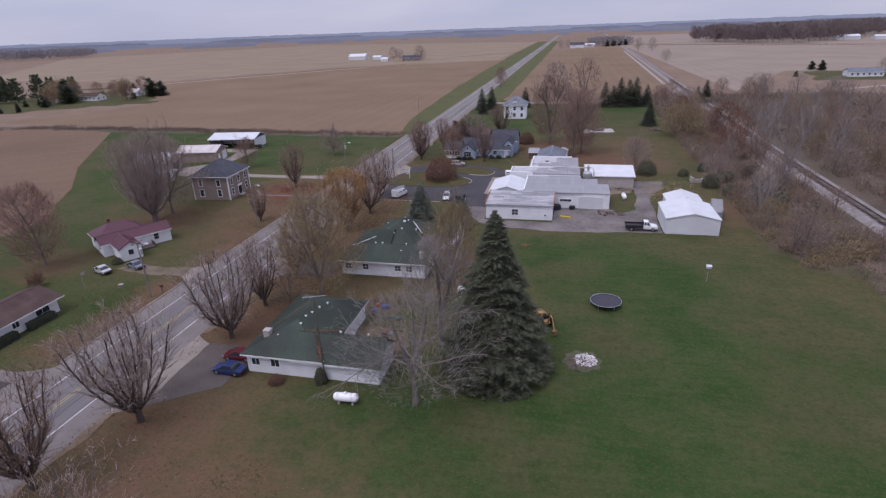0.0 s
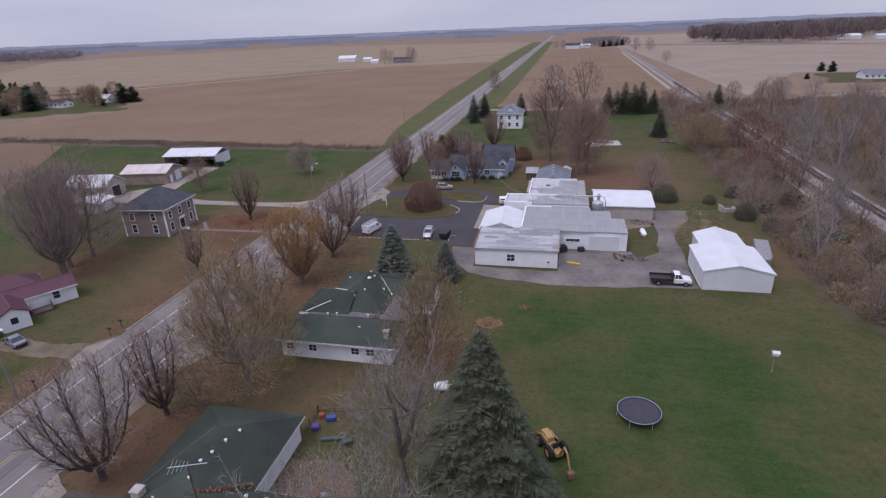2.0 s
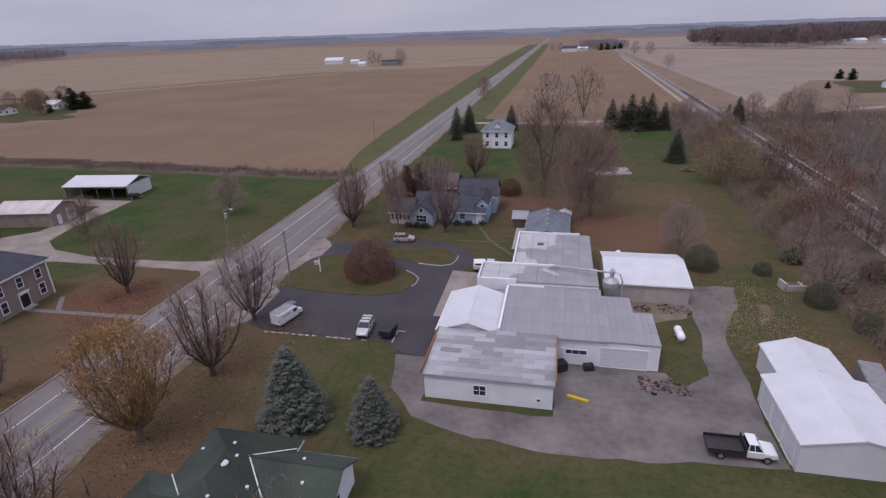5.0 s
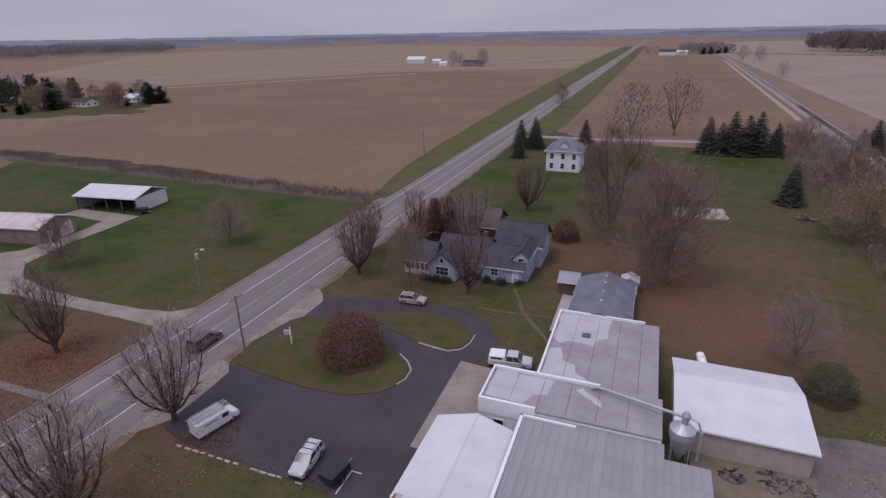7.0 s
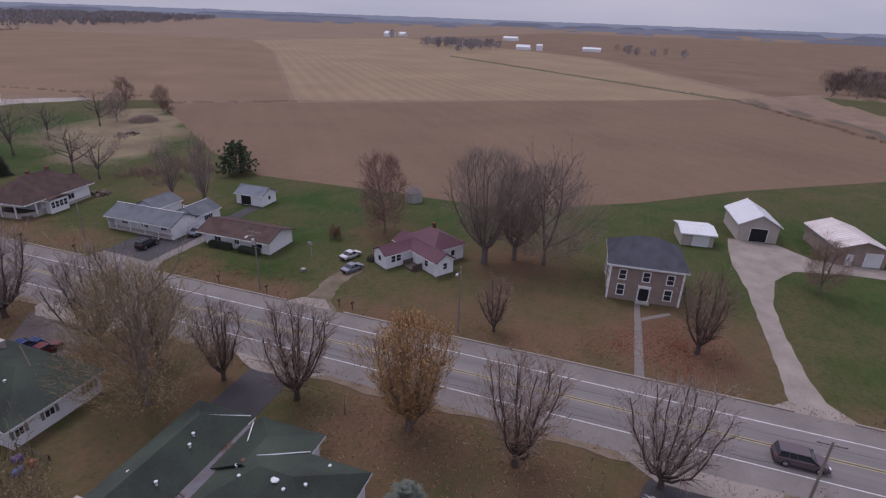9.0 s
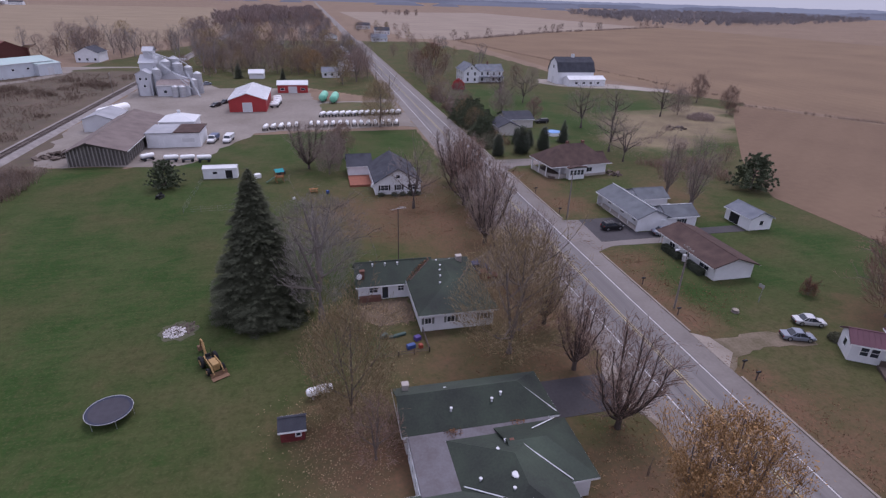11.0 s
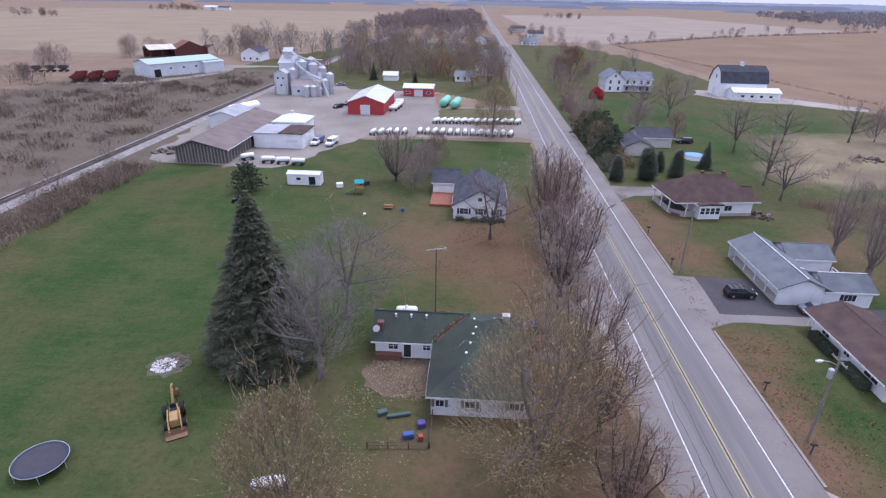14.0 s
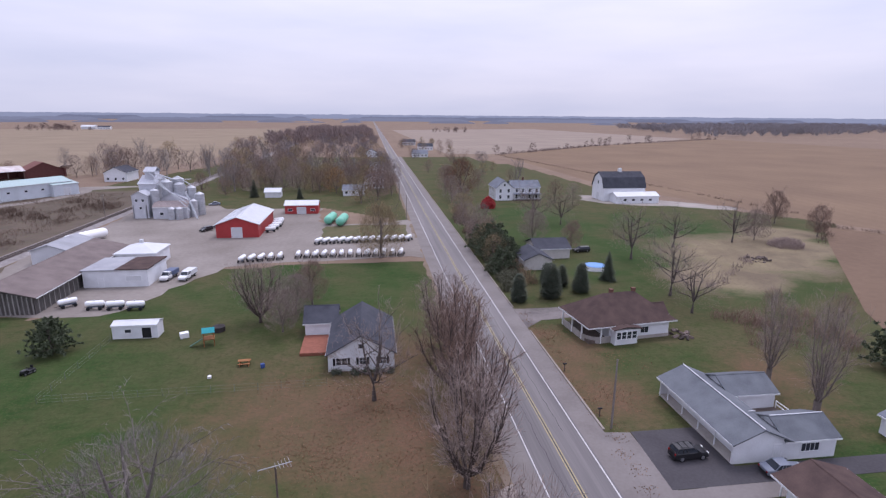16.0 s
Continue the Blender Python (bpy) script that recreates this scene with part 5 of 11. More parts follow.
sc = Building("barn", "beige metal barn with a rust-streaked pale roof", "barn", -121, 158.5, mat("rusty_beige_metal", (0.30, 0.235, 0.20), 0.7, var=0.4, scale=0.6), mat("rusting_pale_roof", (0.62, 0.59, 0.585), 0.7, col2=(0.42, 0.34, 0.31), scale=0.35, fine=2), rz=10)
sc.gable(-127, 154.0, -114.0, 162.6, 3.4, 4.8, "x", ribs=0.9)
sc.opening("E", (-127, 154.0, -114.0, 162.6), 160.3, 0.05, 2.8, 2.6, "roller_door")
sc.opening("E", (-127, 154.0, -114.0, 162.6), 156.3, 0.05, 1.0, 2.1, "door")
sd = Building("barn", "open-fronted pole barn with a white metal roof", "barn", -121, 180, M_white_metal, M_white_metal, rz=7)
sd.walls(-130, 186.0, -112.6, 186.3, 3.4)
sd.walls(-130, 176.3, -129.7, 186.0, 3.4, m=M_beige_metal)
sd.walls(-112.9, 176.3, -112.6, 186.0, 3.4)
sd.gable_roof(-130, 176.0, -112.6, 186.3, 3.4, 4.8, "x", over=0.3, ribs=0.9, at=0.55)
for u in (-129.7, -125.4, -121.1, -116.8, -112.8):
    sd.deck("post", "timber post", u - 0.12, 176.0, -0.3, u + 0.12, 176.24, 3.5, M_wood_dark)

# houses across the road
rd = Building("house", "pale siding house with burgundy metal roofs and cross wings", "house", -82, 82.5, M_white_siding, M_red_roof, rz=57.5)


def rd_at(u0, v0, u1, v1):
    """The turned house's own metres, from its inner corner."""
    return u0 - 82, v0 + 82.5, u1 - 82, v1 + 82.5


R_RW, R_RF, R_RM = rd_at(-4.0, -4.7, -0.3, 1.8), rd_at(-5.6, 0.6, 6.8, 4.3), rd_at(-5.4, 4.3, 3.2, 9.6)
rd.gable(*R_RW, 2.45, 3.45, "y", over=0.3, ribs=0.6)
rd.gable(*R_RF, 2.5, 3.65, "x", over=0.35, ribs=0.6)
rd.walls(*R_RM, 2.55)
rd.hip_roof(rd_at(-5.4, 0, 0, 0)[0], 82.5 + 2.9, rd_at(3.2, 0, 0, 0)[0], 82.5 + 9.6, 2.6, 4.65, (1, 1), over=0.4, axis="x", inset=3.4)
for v in (-3.2, -2.1):
    rd.opening("E", R_RW, 82.5 + v, 1.0, 0.85, 1.15, bars=(1, 2))
rd.opening("S", R_RW, -84.2, 1.0, 0.9, 1.0)
rd.opening("S", R_RF, -81.2, 0.25, 0.9, 2.0, "door")
rd.opening("S", R_RF, -77.9, 0.95, 0.9, 1.2, bars=(1, 2))
rd.opening("E", R_RF, 85.0, 0.95, 0.8, 1.1, bars=(1, 2))
rd.opening("E", R_RM, 89.6, 1.0, 0.8, 1.0)
rd.opening("W", R_RF, 84.9, 1.0, 0.8, 1.0)
rd.chimney(-84.2, 89.4, 3.4, 5.6, 0.5)
rd.deck("porch", "low weathered timber porch", -81.9, 80.9, 0.0, -78.9, 83.05, 0.35, M_wood_dark)
for u in (-81.7, -79.0):
    rd.deck("porch_rail", "timber porch rail", u, 80.95, 0.35, u + 0.08, 83.0, 1.15, M_wood_dark)
rd.deck("corner_trim", "white corner board", -75.27, 83.02, 0, -75.15, 83.14, 2.5, M_trim)
rn = Building("house", "white ranch house with a low brown shingle roof", "house", -79, 51, M_white_siding, M_brown_roof)
R_RN = (-82.4, 44.6, -75.4, 58.4)
rn.walls(*R_RN, 2.5, 3.7, "y")
rn.gable_roof(-82.4, 43.9, -75.0, 58.4, 2.5, 3.7, "y", over=0.6)
for u in (-75.6, -82.7):
    rn.deck("post", "white carport post", u - 0.06, 43.6, 0, u + 0.06, 43.72, 2.6, M_trim)
for v, w in ((47.3, 1.4), (51.5, 1.0), (55.8, 2.2)):
    rn.opening("E", R_RN, v, 1.0, w, 1.1, bars=(2, 1))
gr = Building("garage", "small white garage with a grey roof", "garage", -98.8, 38, M_white_siding, M_blue_roof)
R_G = (-101.4, 34.6, -96.4, 41.4)
gr.gable(*R_G, 2.4, 3.6, "y", over=0.35)
gr.opening("E", R_G, 37.2, 0.02, 2.6, 2.1, "roller_door", m=M_dark)
gr.opening("N", R_G, -99.0, 1.0, 0.8, 0.9)
bl = Building("house", "white ranch house with grey shingle roofs and a front porch", "house", -80, 30, M_white_siding, mat("mid_grey_shingle", (0.145, 0.155, 0.17), 0.9, col2=(0.095, 0.102, 0.115), scale=0.5, fine=7, bump=0.4, spec=0.1, spread=0.12))
R_BL = (-80.6, 22.6, -75.2, 38.2)
bl.walls(*R_BL, 2.6)
bl.walls(-80.6, 22.62, -73.9, 22.8, 2.6, 4.0, "y")
bl.walls(-80.6, 38.0, -73.9, 38.22, 2.6, 4.0, "y")
bl.gable_roof(-80.6, 22.6, -73.9, 38.2, 2.6, 4.1, "y", over=0.4)
bl.gable(-86.8, 32.6, -80.4, 38.2, 2.5, 3.8, "x", over=0.35)
bl.gable(-87.0, 22.4, -80.4, 28.2, 2.6, 3.9, "x", over=0.35)
for v in (24.5, 28.0, 31.5, 34.8):
    bl.deck("porch_post", "white porch post", -74.1, v - 0.06, 0, -73.98, v + 0.06, 2.7, M_trim)
bl.deck("porch_floor", "concrete porch floor", -75.2, 22.8, -0.1, -73.9, 38.0, 0.25, M_concrete)
bl.opening("N", (-86.8, 32.6, -80.4, 38.2), -83.5, 1.0, 2.2, 1.0, bars=(4, 1))
bl.opening("N", (-80.6, 22.6, -74, 38.22), -79.4, 0.1, 0.9, 2.0, "door")
for v, w in ((25.5, 1.4), (30.5, 1.6), (35.0, 1.2)):
    bl.opening("E", R_BL, v, 1.0, w, 1.1, bars=(2, 1))
bl.line((-77.25, 22.2, 4.36), (-77.25, 38.5, 4.36), 0.07, None, "ridge_flashing", "white ridge flashing")
bl.line((-80.2, 35.4, 4.04), (-87.0, 35.4, 4.04), 0.06, None, "ridge_flashing", "white ridge flashing")
bl.line((-78.6, 34.0, 3.9), (-80.9, 32.3, 2.75), 0.05, None, "flashing", "white metal flashing strip")
bl.deck("deck", "grey timber back deck", -87.2, 28.3, 0.0, -80.7, 32.5, 0.5, M_wood_dark)
for v in (28.4, 30.4, 32.3):
    bl.deck("deck_post", "white deck rail post", -87.2, v - 0.06, 0.5, -87.08, v + 0.06, 1.5, M_trim)
for z in (0.9, 1.38):
    bl.deck("deck_rail", "white deck rail", -87.18, 28.4, z, -87.1, 32.3, z + 0.1, M_trim)
bu = Building("house", "white bungalow with a broad brown hipped roof and corner porch", "house", -78, 0, M_white_siding, M_brown_roof, rz=7)
R_BU = (-85.9, -5.8, -74.0, 4.0)
R_BB = (-78.6, 3.9, -74.3, 5.6)
bu.walls(*R_BU, 2.9)
bu.walls(*R_BB, 2.7)
bu.hip_roof(-86.6, -6.0, -70.2, 4.1, 2.9, 6.9, (1, 1), over=0.5)
bu.gable_roof(-79.0, 3.2, -73.9, 5.7, 2.72, 3.1, "y", over=0.2)
bu.deck("porch_floor", "dark timber porch floor", -74.0, -5.4, -0.1, -70.2, 4.0, 0.55, M_wood_dark)
M_apron = mat("grey_porch_boards", (0.36, 0.33, 0.31), 0.8, var=0.3, scale=0.8)
apron = []
for k in range(7):
    a = radians(90 * k / 6)
    apron.append((-72.6 + 2.5 * math.cos(a), 1.7 + 2.5 * math.sin(a)))
apron = [(-70.1, -5.5)] + apron + [(-74.3, 4.2)]
for (xa, ya), (xb, yb) in zip(apron, apron[1:]):
    d = Vector((yb - ya, xa - xb, 0)).normalized() * 0.08
    bu_wall = prism([(xa + 78 + d.x, ya + d.y), (xb + 78 + d.x, yb + d.y), (xb + 78 - d.x, yb - d.y), (xa + 78 - d.x, ya - d.y)], -0.1, 1.15)
    bmesh.ops.recalc_face_normals(bu_wall, faces=bu_wall.faces[:])
    part("porch_wall", bu_wall, M_apron, bu.ob, "grey boarded porch wall")
for u, v in ((-70.1, -5.4), (-70.1, -1.8), (-70.1, 1.7), (-72.4, 4.15)):
    bu.deck("porch_post", "white porch post", u - 0.11, v - 0.11, 0, u + 0.11, v + 0.11, 3.0, M_trim)
for u in (-77.95, -76.95, -75.95, -74.95):
    bu.opening("N", R_BB, u, 1.05, 0.8, 1.25, bars=(1, 2))
bu.opening("N", R_BU, -81.0, 1.1, 1.5, 1.1, bars=(2, 1))
bu.opening("E", R_BU, 0.5, 0.6, 1.0, 2.1, "door")
bu.opening("E", R_BU, -3.0, 1.1, 1.6, 1.2, bars=(2, 1))
bu.chimney(-77.2, -1.4, 4.2, 7.7)
bu.chimney(-81.6, -1.2, 4.2, 7.7)
bu.gable(-87.2, -1.8, -83.5, 1.6, 3.2, 4.7, "x", over=0.25)
bu.deck("cellar_wall", "pale block cellar wall", -85.95, 4.0, -0.1, -78.6, 4.06, 0.6, M_concrete)

# houses on the near side, to the north and south
bh = Building("house", "pale blue house with several grey gables", "house", -29, 172, M_blue_siding, M_dark_roof)
bh.gable(-33.0, 166.0, -28.2, 175.8, 2.6, 4.7, "y", over=0.4)
bh.gable(-37.8, 166.9, -33.1, 174.5, 2.5, 4.5, "x", M_trim, over=0.35)
bh.gable(-33.1, 170.0, -24.4, 178.0, 2.7, 5.1, "x", over=0.35)
bh.gable(-24.5, 168.4, -17.6, 176.6, 2.6, 4.9, "x", over=0.4)
bh.gable(-24.2, 176.0, -16.0, 184.0, 3.9, 6.7, "x", over=0.4)
bh.gable(-19.4, 169.6, -16.9, 176.4, 4.1, 5.4, "y", over=0.3)
R_BF, R_BW = (-33.0, 166.0, -28.2, 175.8), (-24.5, 168.4, -17.6, 176.6)
bh.opening("S", R_BF, -30.6, 0.9, 2.2, 1.4, bars=(3, 2), trim=M_trim)
bh.opening("S", R_BF, -30.6, 3.0, 0.6, 0.8)
for u in (-37.2, -36.3, -35.4, -34.5, -33.7):
    bh.opening("S", (-37.8, 166.9, -33.1, 174.5), u, 0.9, 0.6, 1.3, trim=M_trim)
bh.opening("S", (-33.1, 170.0, -24.4, 178.0), -27.2, 0.2, 0.9, 2.0, "door")
bh.opening("S", R_BW, -22.2, 1.0, 1.1, 1.2, bars=(2, 2))
bh.opening("S", R_BW, -18.7, 0.2, 0.9, 2.0, "door")
bh.opening("S", (-19.4, 169.6, -16.9, 176.4), -18.1, 2.9, 0.9, 1.1, bars=(1, 2))
for v in (178, 181.5):
    bh.opening("E", (-24.2, 176.0, -16.0, 184.0), v, 2.2, 0.9, 1.3, bars=(1, 2))
bh.chimney(-25.6, 174.6, 4.2, 6.2, 0.6)
rh = Building("house", "old brick house with a faded red-brown roof", "house", -33, 189, mat("red_brick", (0.17, 0.085, 0.065)), mat("grey_red_shingle", (0.15, 0.11, 0.105), 0.95, var=0.35))
rh.gable(-38.3, 185.2, -26.8, 193.0, 3.2, 5.6, "x", over=0.5)
for u in (-36.5, -33, -29.5):
    rh.opening("S", (-38.3, 185.2, -26.8, 193.0), u, 1.0, 1.0, 1.3, bars=(1, 2))
fs = Building("house", "white two-storey farmhouse with a grey hipped roof and dormer", "house", -24, 251, M_white_siding, M_blue_roof)
R_FS = (-28.6, 246.6, -18.8, 256)
fs.walls(*R_FS, 5.9)
fs.hip_roof(*R_FS, 5.9, 9.0, (1, 1), over=0.6, inset=4.6)
fs.gable(-24.8, 247.2, -22.6, 250.5, 7.6, 8.5, "y", over=0.25)
for u in (-27.0, -23.8, -20.6):
    for z in (0.9, 3.7):
        fs.opening("S", R_FS, u, z, 1.0, 1.5, bars=(1, 2))
ws = Building("house", "white cottage with dark shuttered windows and a slate roof", "house", -32, 3, M_white_siding, M_dark_roof)
R_WS = (-37.4, -4.5, -27.4, 10.2)
ws.gable(-37.4, -4.5, -27.4, 10.2, 2.7, 5.6, "y", over=0.35)
ws.gable(-28.0, -9.5, -22.5, -3.5, 2.6, 4.6, "x", over=0.35)
for u, w in ((-35.6, 1.0), (-32.6, 1.0), (-29.4, 1.6)):
    ws.opening("N", R_WS, u, 1.0, w, 1.1, bars=(2, 2))
    for s in (-1, 1):
        ws.deck("shutter", "dark window shutter", u + s * (w / 2 + 0.3) - 0.18, 10.2, 0.95, u + s * (w / 2 + 0.3) + 0.18, 10.28, 2.15, M_dark)
ws.opening("N", R_WS, -32.4, 3.6, 0.8, 0.7)
ws.deck("deck", "reddish timber deck", -27.3, -3.2, 0.0, -22.4, 4.2, 0.5, mat("red_deck_boards", (0.26, 0.095, 0.06), 0.8, var=0.3))
sm = Building("garden_shed", "small white garden shed with a dark doorway", "shed", 6.5, -7.6, M_white_siding, M_white_metal)
R_SM = (2.8, -9.0, 10.2, -6.3)
sm.gable(*R_SM, 2.3, 2.7, "x", over=0.1)
sm.opening("N", R_SM, 4.6, 0.05, 1.5, 1.9, "door", m=M_dark)
sm.opening("N", R_SM, 7.6, 1.1, 1.0, 0.6)

# the grain elevator yard
lb = Building("warehouse", "long brown-roofed warehouse with slatted open bays", "warehouse", 38, -40, M_white_siding, mat("grey_brown_shingle", (0.20, 0.165, 0.155), 0.95, col2=(0.13, 0.105, 0.10), scale=0.3, fine=6, spec=0.1))
lb.walls(30.0, -62, 42.6, -20.4, 3.5, 5.6, "y", mat("grey_slatted_boards", (0.14, 0.13, 0.125), 0.9, col2=(0.07, 0.062, 0.058), scale=0.9, fine=3, stretch=(1, 1, 0.2)), at=0.62)
lb.gable_roof(29.4, -62, 43, -20, 3.5, 5.7, "y", over=0.35, at=0.62)
M_slat = mat("weathered_slat", (0.30, 0.28, 0.265), 0.9, var=0.35, scale=0.8, stretch=(1, 1, 0.2))
for i in range(16):
    u = 30.2 + i * 0.82
    lb.deck("slat", "grey timber slat", u, -20.4, 0, u + 0.22, -20.2, 3.4 + (1.6 - abs(i * 0.5 - 4.6) * 0.34), M_slat)
for i in range(9):
    v = -36 + i * 1.8
    lb.deck("slat", "grey timber slat", 29.8, v, 0, 30.0, v + 0.3, 3.5, M_slat)
lb.gable(43.2, -72, 51.5, -58, 3.6, 5.0, "y", M_white_metal, M_grey_roof, over=0.3)
lb.walls(19.6, -62, 29.2, -52.4, 3.6, m=M_white_siding)
lb.hip_roof(19.6, -62, 29.2, -52.4, 3.6, 5.3, (1, 1), over=0.3, m=M_white_metal, axis="y", inset=4.8)
lb.deck("cupola", "small white roof vent", 24.0, -57.6, 5.2, 24.8, -56.8, 6.3, M_white_metal)
R_OF = (15.6, -48, 29.2, -36.6)
lb.walls(*R_OF, 3.9)
panel_roof(lb, 15.6, -48, 22, -36.6, 4.0, 4.2, "low brown felt roof", m=M_brown_roof)
panel_roof(lb, 22.4, -48, 29.2, -36.6, 3.98, 4.1, "pale flat roof", m=M_grey_roof)
lb.opening("N", R_OF, 25.5, 0.05, 1.1, 2.1, "door")
lb.opening("N", R_OF, 18.6, 1.4, 3.2, 1.1, "roller_door")
rb = Building("barn", "red metal barn with a white roof", "barn", 7.5, -98, M_red_metal, M_white_metal)
R_RB = (1.0, -112, 13.8, -85.2)
rb.gable(*R_RB, 4.2, 6.4, "y", over=0.4, ribs=0.9)
rb.opening("N", R_RB, 7.6, 0.05, 3.2, 3.2, "roller_door")
rb2 = Building("garage", "low red metal garage with white doors", "garage", -7.3, -130, M_red_metal, M_white_metal)
R_RB2 = (-13.6, -134, -1.0, -126)
rb2.gable(*R_RB2, 3.4, 4.6, "x", over=0.3)
rb2.opening("N", R_RB2, -7.3, 0.05, 3.4, 2.6, "roller_door")
for u in (-11.6, -3.0):
    rb2.opening("N", R_RB2, u, 1.2, 1.6, 0.8)
we = Building("warehouse", "long white metal warehouse with a green roof edge", "warehouse", 107, -190.3, mat("bluish_white_cladding", (0.60, 0.64, 0.69), 0.5, var=0.16, scale=0.35, fine=3), M_white_metal, rz=58.7)
M_mint_roof = mat("pale_green_metal_roof", (0.36, 0.46, 0.45), 0.5, var=0.15)


def we_at(u0, v0, u1, v1):
    """The warehouse's own metres, from the near end of its long front."""
    return u0 + 107, v0 - 190.3, u1 + 107, v1 - 190.3


we.gable(*we_at(0, -14, 38, 0), 6.2, 8.0, "x", over=0.4, roof=M_mint_roof)
we.gable(*we_at(-1.5, -10, 10, 2.6), 5.2, 6.3, "x", over=0.3, roof=M_mint_roof)
R_WE = we_at(0, -14, 38, 0)
we.opening("E", R_WE, -197.8, 0.05, 4.0, 4.4, "roller_door")
we.opening("N", R_WE, 141, 0.05, 3.4, 3.6, "roller_door", m=M_dark)
for u in (120, 127, 134):
    we.opening("N", R_WE, u, 3.2, 1.2, 0.8)
we.opening("N", we_at(-1.5, -10, 10, 2.6), 111, 0.05, 3.0, 3.4, "roller_door")
ob_ = Building("barn", "tumbledown red barn with pale torn roof sheets", "barn", 163, -262, mat("weathered_red_boards", (0.13, 0.05, 0.045), 0.85, var=0.4), mat("rusting_pale_roof", (0.62, 0.59, 0.585), 0.7, col2=(0.42, 0.34, 0.31), scale=0.35, fine=2), rz=48)
ob_.gable(150, -268, 170, -256, 4.4, 9.0, "y", over=0.3, roof=mat("rust_red_roof", (0.19, 0.075, 0.06), 0.8, var=0.4, scale=0.3))
ob_.walls(149, -269, 150, -255, 5.0)
panel_roof(ob_, 144, -268, 150.2, -256, 3.0, 6.8, "pale torn roof sheet sagging beside the barn", m=ob_.roof)
ob_.walls(170, -267, 186, -266.6, 5.0)
ob_.gable_roof(170, -267, 186, -255, 5.0, 7.4, "x", over=0.4)
for u in (170.4, 178, 185.6):
    ob_.deck("post", "timber post", u - 0.2, -255.4, 0, u + 0.2, -255.0, 5.1, M_wood_dark)
pad("road", "pale gravel lane round the warehouse", ragged([(66, -213), (88, -212), (104, -204), (101, -186), (106, -168), (116, -148), (130, -136), (150, -134), (150, -139), (132, -142), (121, -153), (112, -170), (108, -186), (112, -204), (116, -212), (112, -216), (90, -218), (66, -218)], 3, 0.8), M_yard, 0.03, "road")
br = Building("barn", "big white gambrel barn with a dark roof", "barn", -150, -153.5, M_white_siding, M_dark_roof)
GAMBREL = [(-6.5, 0.0), (-6.5, 6.4), (-4.3, 10.4), (0.0, 12.8), (4.3, 10.4), (6.5, 6.4), (6.5, 0.0)]
bm = bmesh.new()
g0, g1 = [bm.verts.new((-10, y, z)) for y, z in GAMBREL], [bm.verts.new((10, y, z)) for y, z in GAMBREL]
bm.faces.new(g0)
bm.faces.new(g1[::-1])
for k in range(7):
    bm.faces.new((g0[k], g1[k], g1[(k + 1) % 7], g0[(k + 1) % 7]))
bmesh.ops.recalc_face_normals(bm, faces=bm.faces[:])
part("wall", bm, M_white_siding, br.ob)
for k, nm in ((1, "roof"), (2, "roof"), (3, "roof"), (4, "roof")):
    (ya, za), (yb, zb) = GAMBREL[k], GAMBREL[k + 1]
    bm = bmesh.new()
    if k == 1:
        ya, za = ya - 0.3, za - 0.5
    if k == 4:
        yb, zb = yb + 0.3, zb - 0.5
    slab_poly(bm, [(-10.5, ya, za + 0.25), (10.5, ya, za + 0.25), (10.5, yb, zb + 0.25), (-10.5, yb, zb + 0.25)], 0.2)
    bmesh.ops.recalc_face_normals(bm, faces=bm.faces[:])
    part(nm, bm, M_dark_roof, br.ob)
bm = boxes((-0.7, -0.7, 12.6, 0.7, 0.7, 14.4))
part("cupola", bm, M_white_siding, br.ob, "white ridge cupola")
br.gable(-163, -146.9, -143, -139.5, 3.2, 4.6, "x", M_white_siding, M_white_metal, over=0.3)
for u in (-159, -155, -151, -147):
    br.opening("N", (-163, -146.9, -143, -139.5), u, 1.2, 1.4, 0.9)
br.opening("E", (-160, -160, -140, -147), -153.5, 0.05, 3.0, 3.4, "roller_door")
br.opening("E", (-160, -160, -140, -147), -153.5, 7.4, 1.4, 1.6)
hw = Building("house", "white two-storey farmhouse with grey gables", "house", -102, -160, M_white_siding, M_blue_roof)
R_H1, R_H2 = (-112, -164, -98.9, -154), (-99, -168, -91, -153)
hw.gable(*R_H1, 5.8, 8.4, "x")
hw.gable(*R_H2, 5.8, 9.0, "y")
hw.gable(-112, -170, -104, -164, 3.0, 4.4, "x", over=0.3)
for v in (-165, -161, -157):
    for z in (0.9, 3.7):
        hw.opening("E", R_H2, v, z, 1.0, 1.5, bars=(1, 2))
for u in (-96.9, -93.1):
    for z in (0.9, 3.7):
        hw.opening("N", R_H2, u, z, 1.0, 1.5, bars=(1, 2))
hw.opening("N", R_H2, -95, 6.5, 0.8, 1.1)
for u in (-110.4, -107.2, -104.0, -101.0):
    hw.opening("N", R_H1, u, 3.7, 1.0, 1.4, bars=(1, 2))
for u in (-110.4, -107.2, -101.0):
    hw.opening("N", R_H1, u, 0.9, 1.0, 1.5, bars=(1, 2))
hw.opening("N", R_H1, -104.0, 0.3, 1.0, 2.1, "door")
hw.deck("porch_floor", "grey timber porch floor", -112, -154, -0.1, -99.1, -151.4, 0.3, M_wood_dark)
hw.deck("porch_roof", "low grey porch roof", -112.3, -154, 2.9, -99.1, -151.1, 3.12, M_blue_roof)
for u in (-111.8, -108.6, -105.4, -102.2, -99.4):
    hw.deck("porch_post", "white porch post", u - 0.08, -151.6, 0.3, u + 0.08, -151.44, 2.92, M_trim)
hw.chimney(-105, -159, 7.6, 10.0, 0.7)
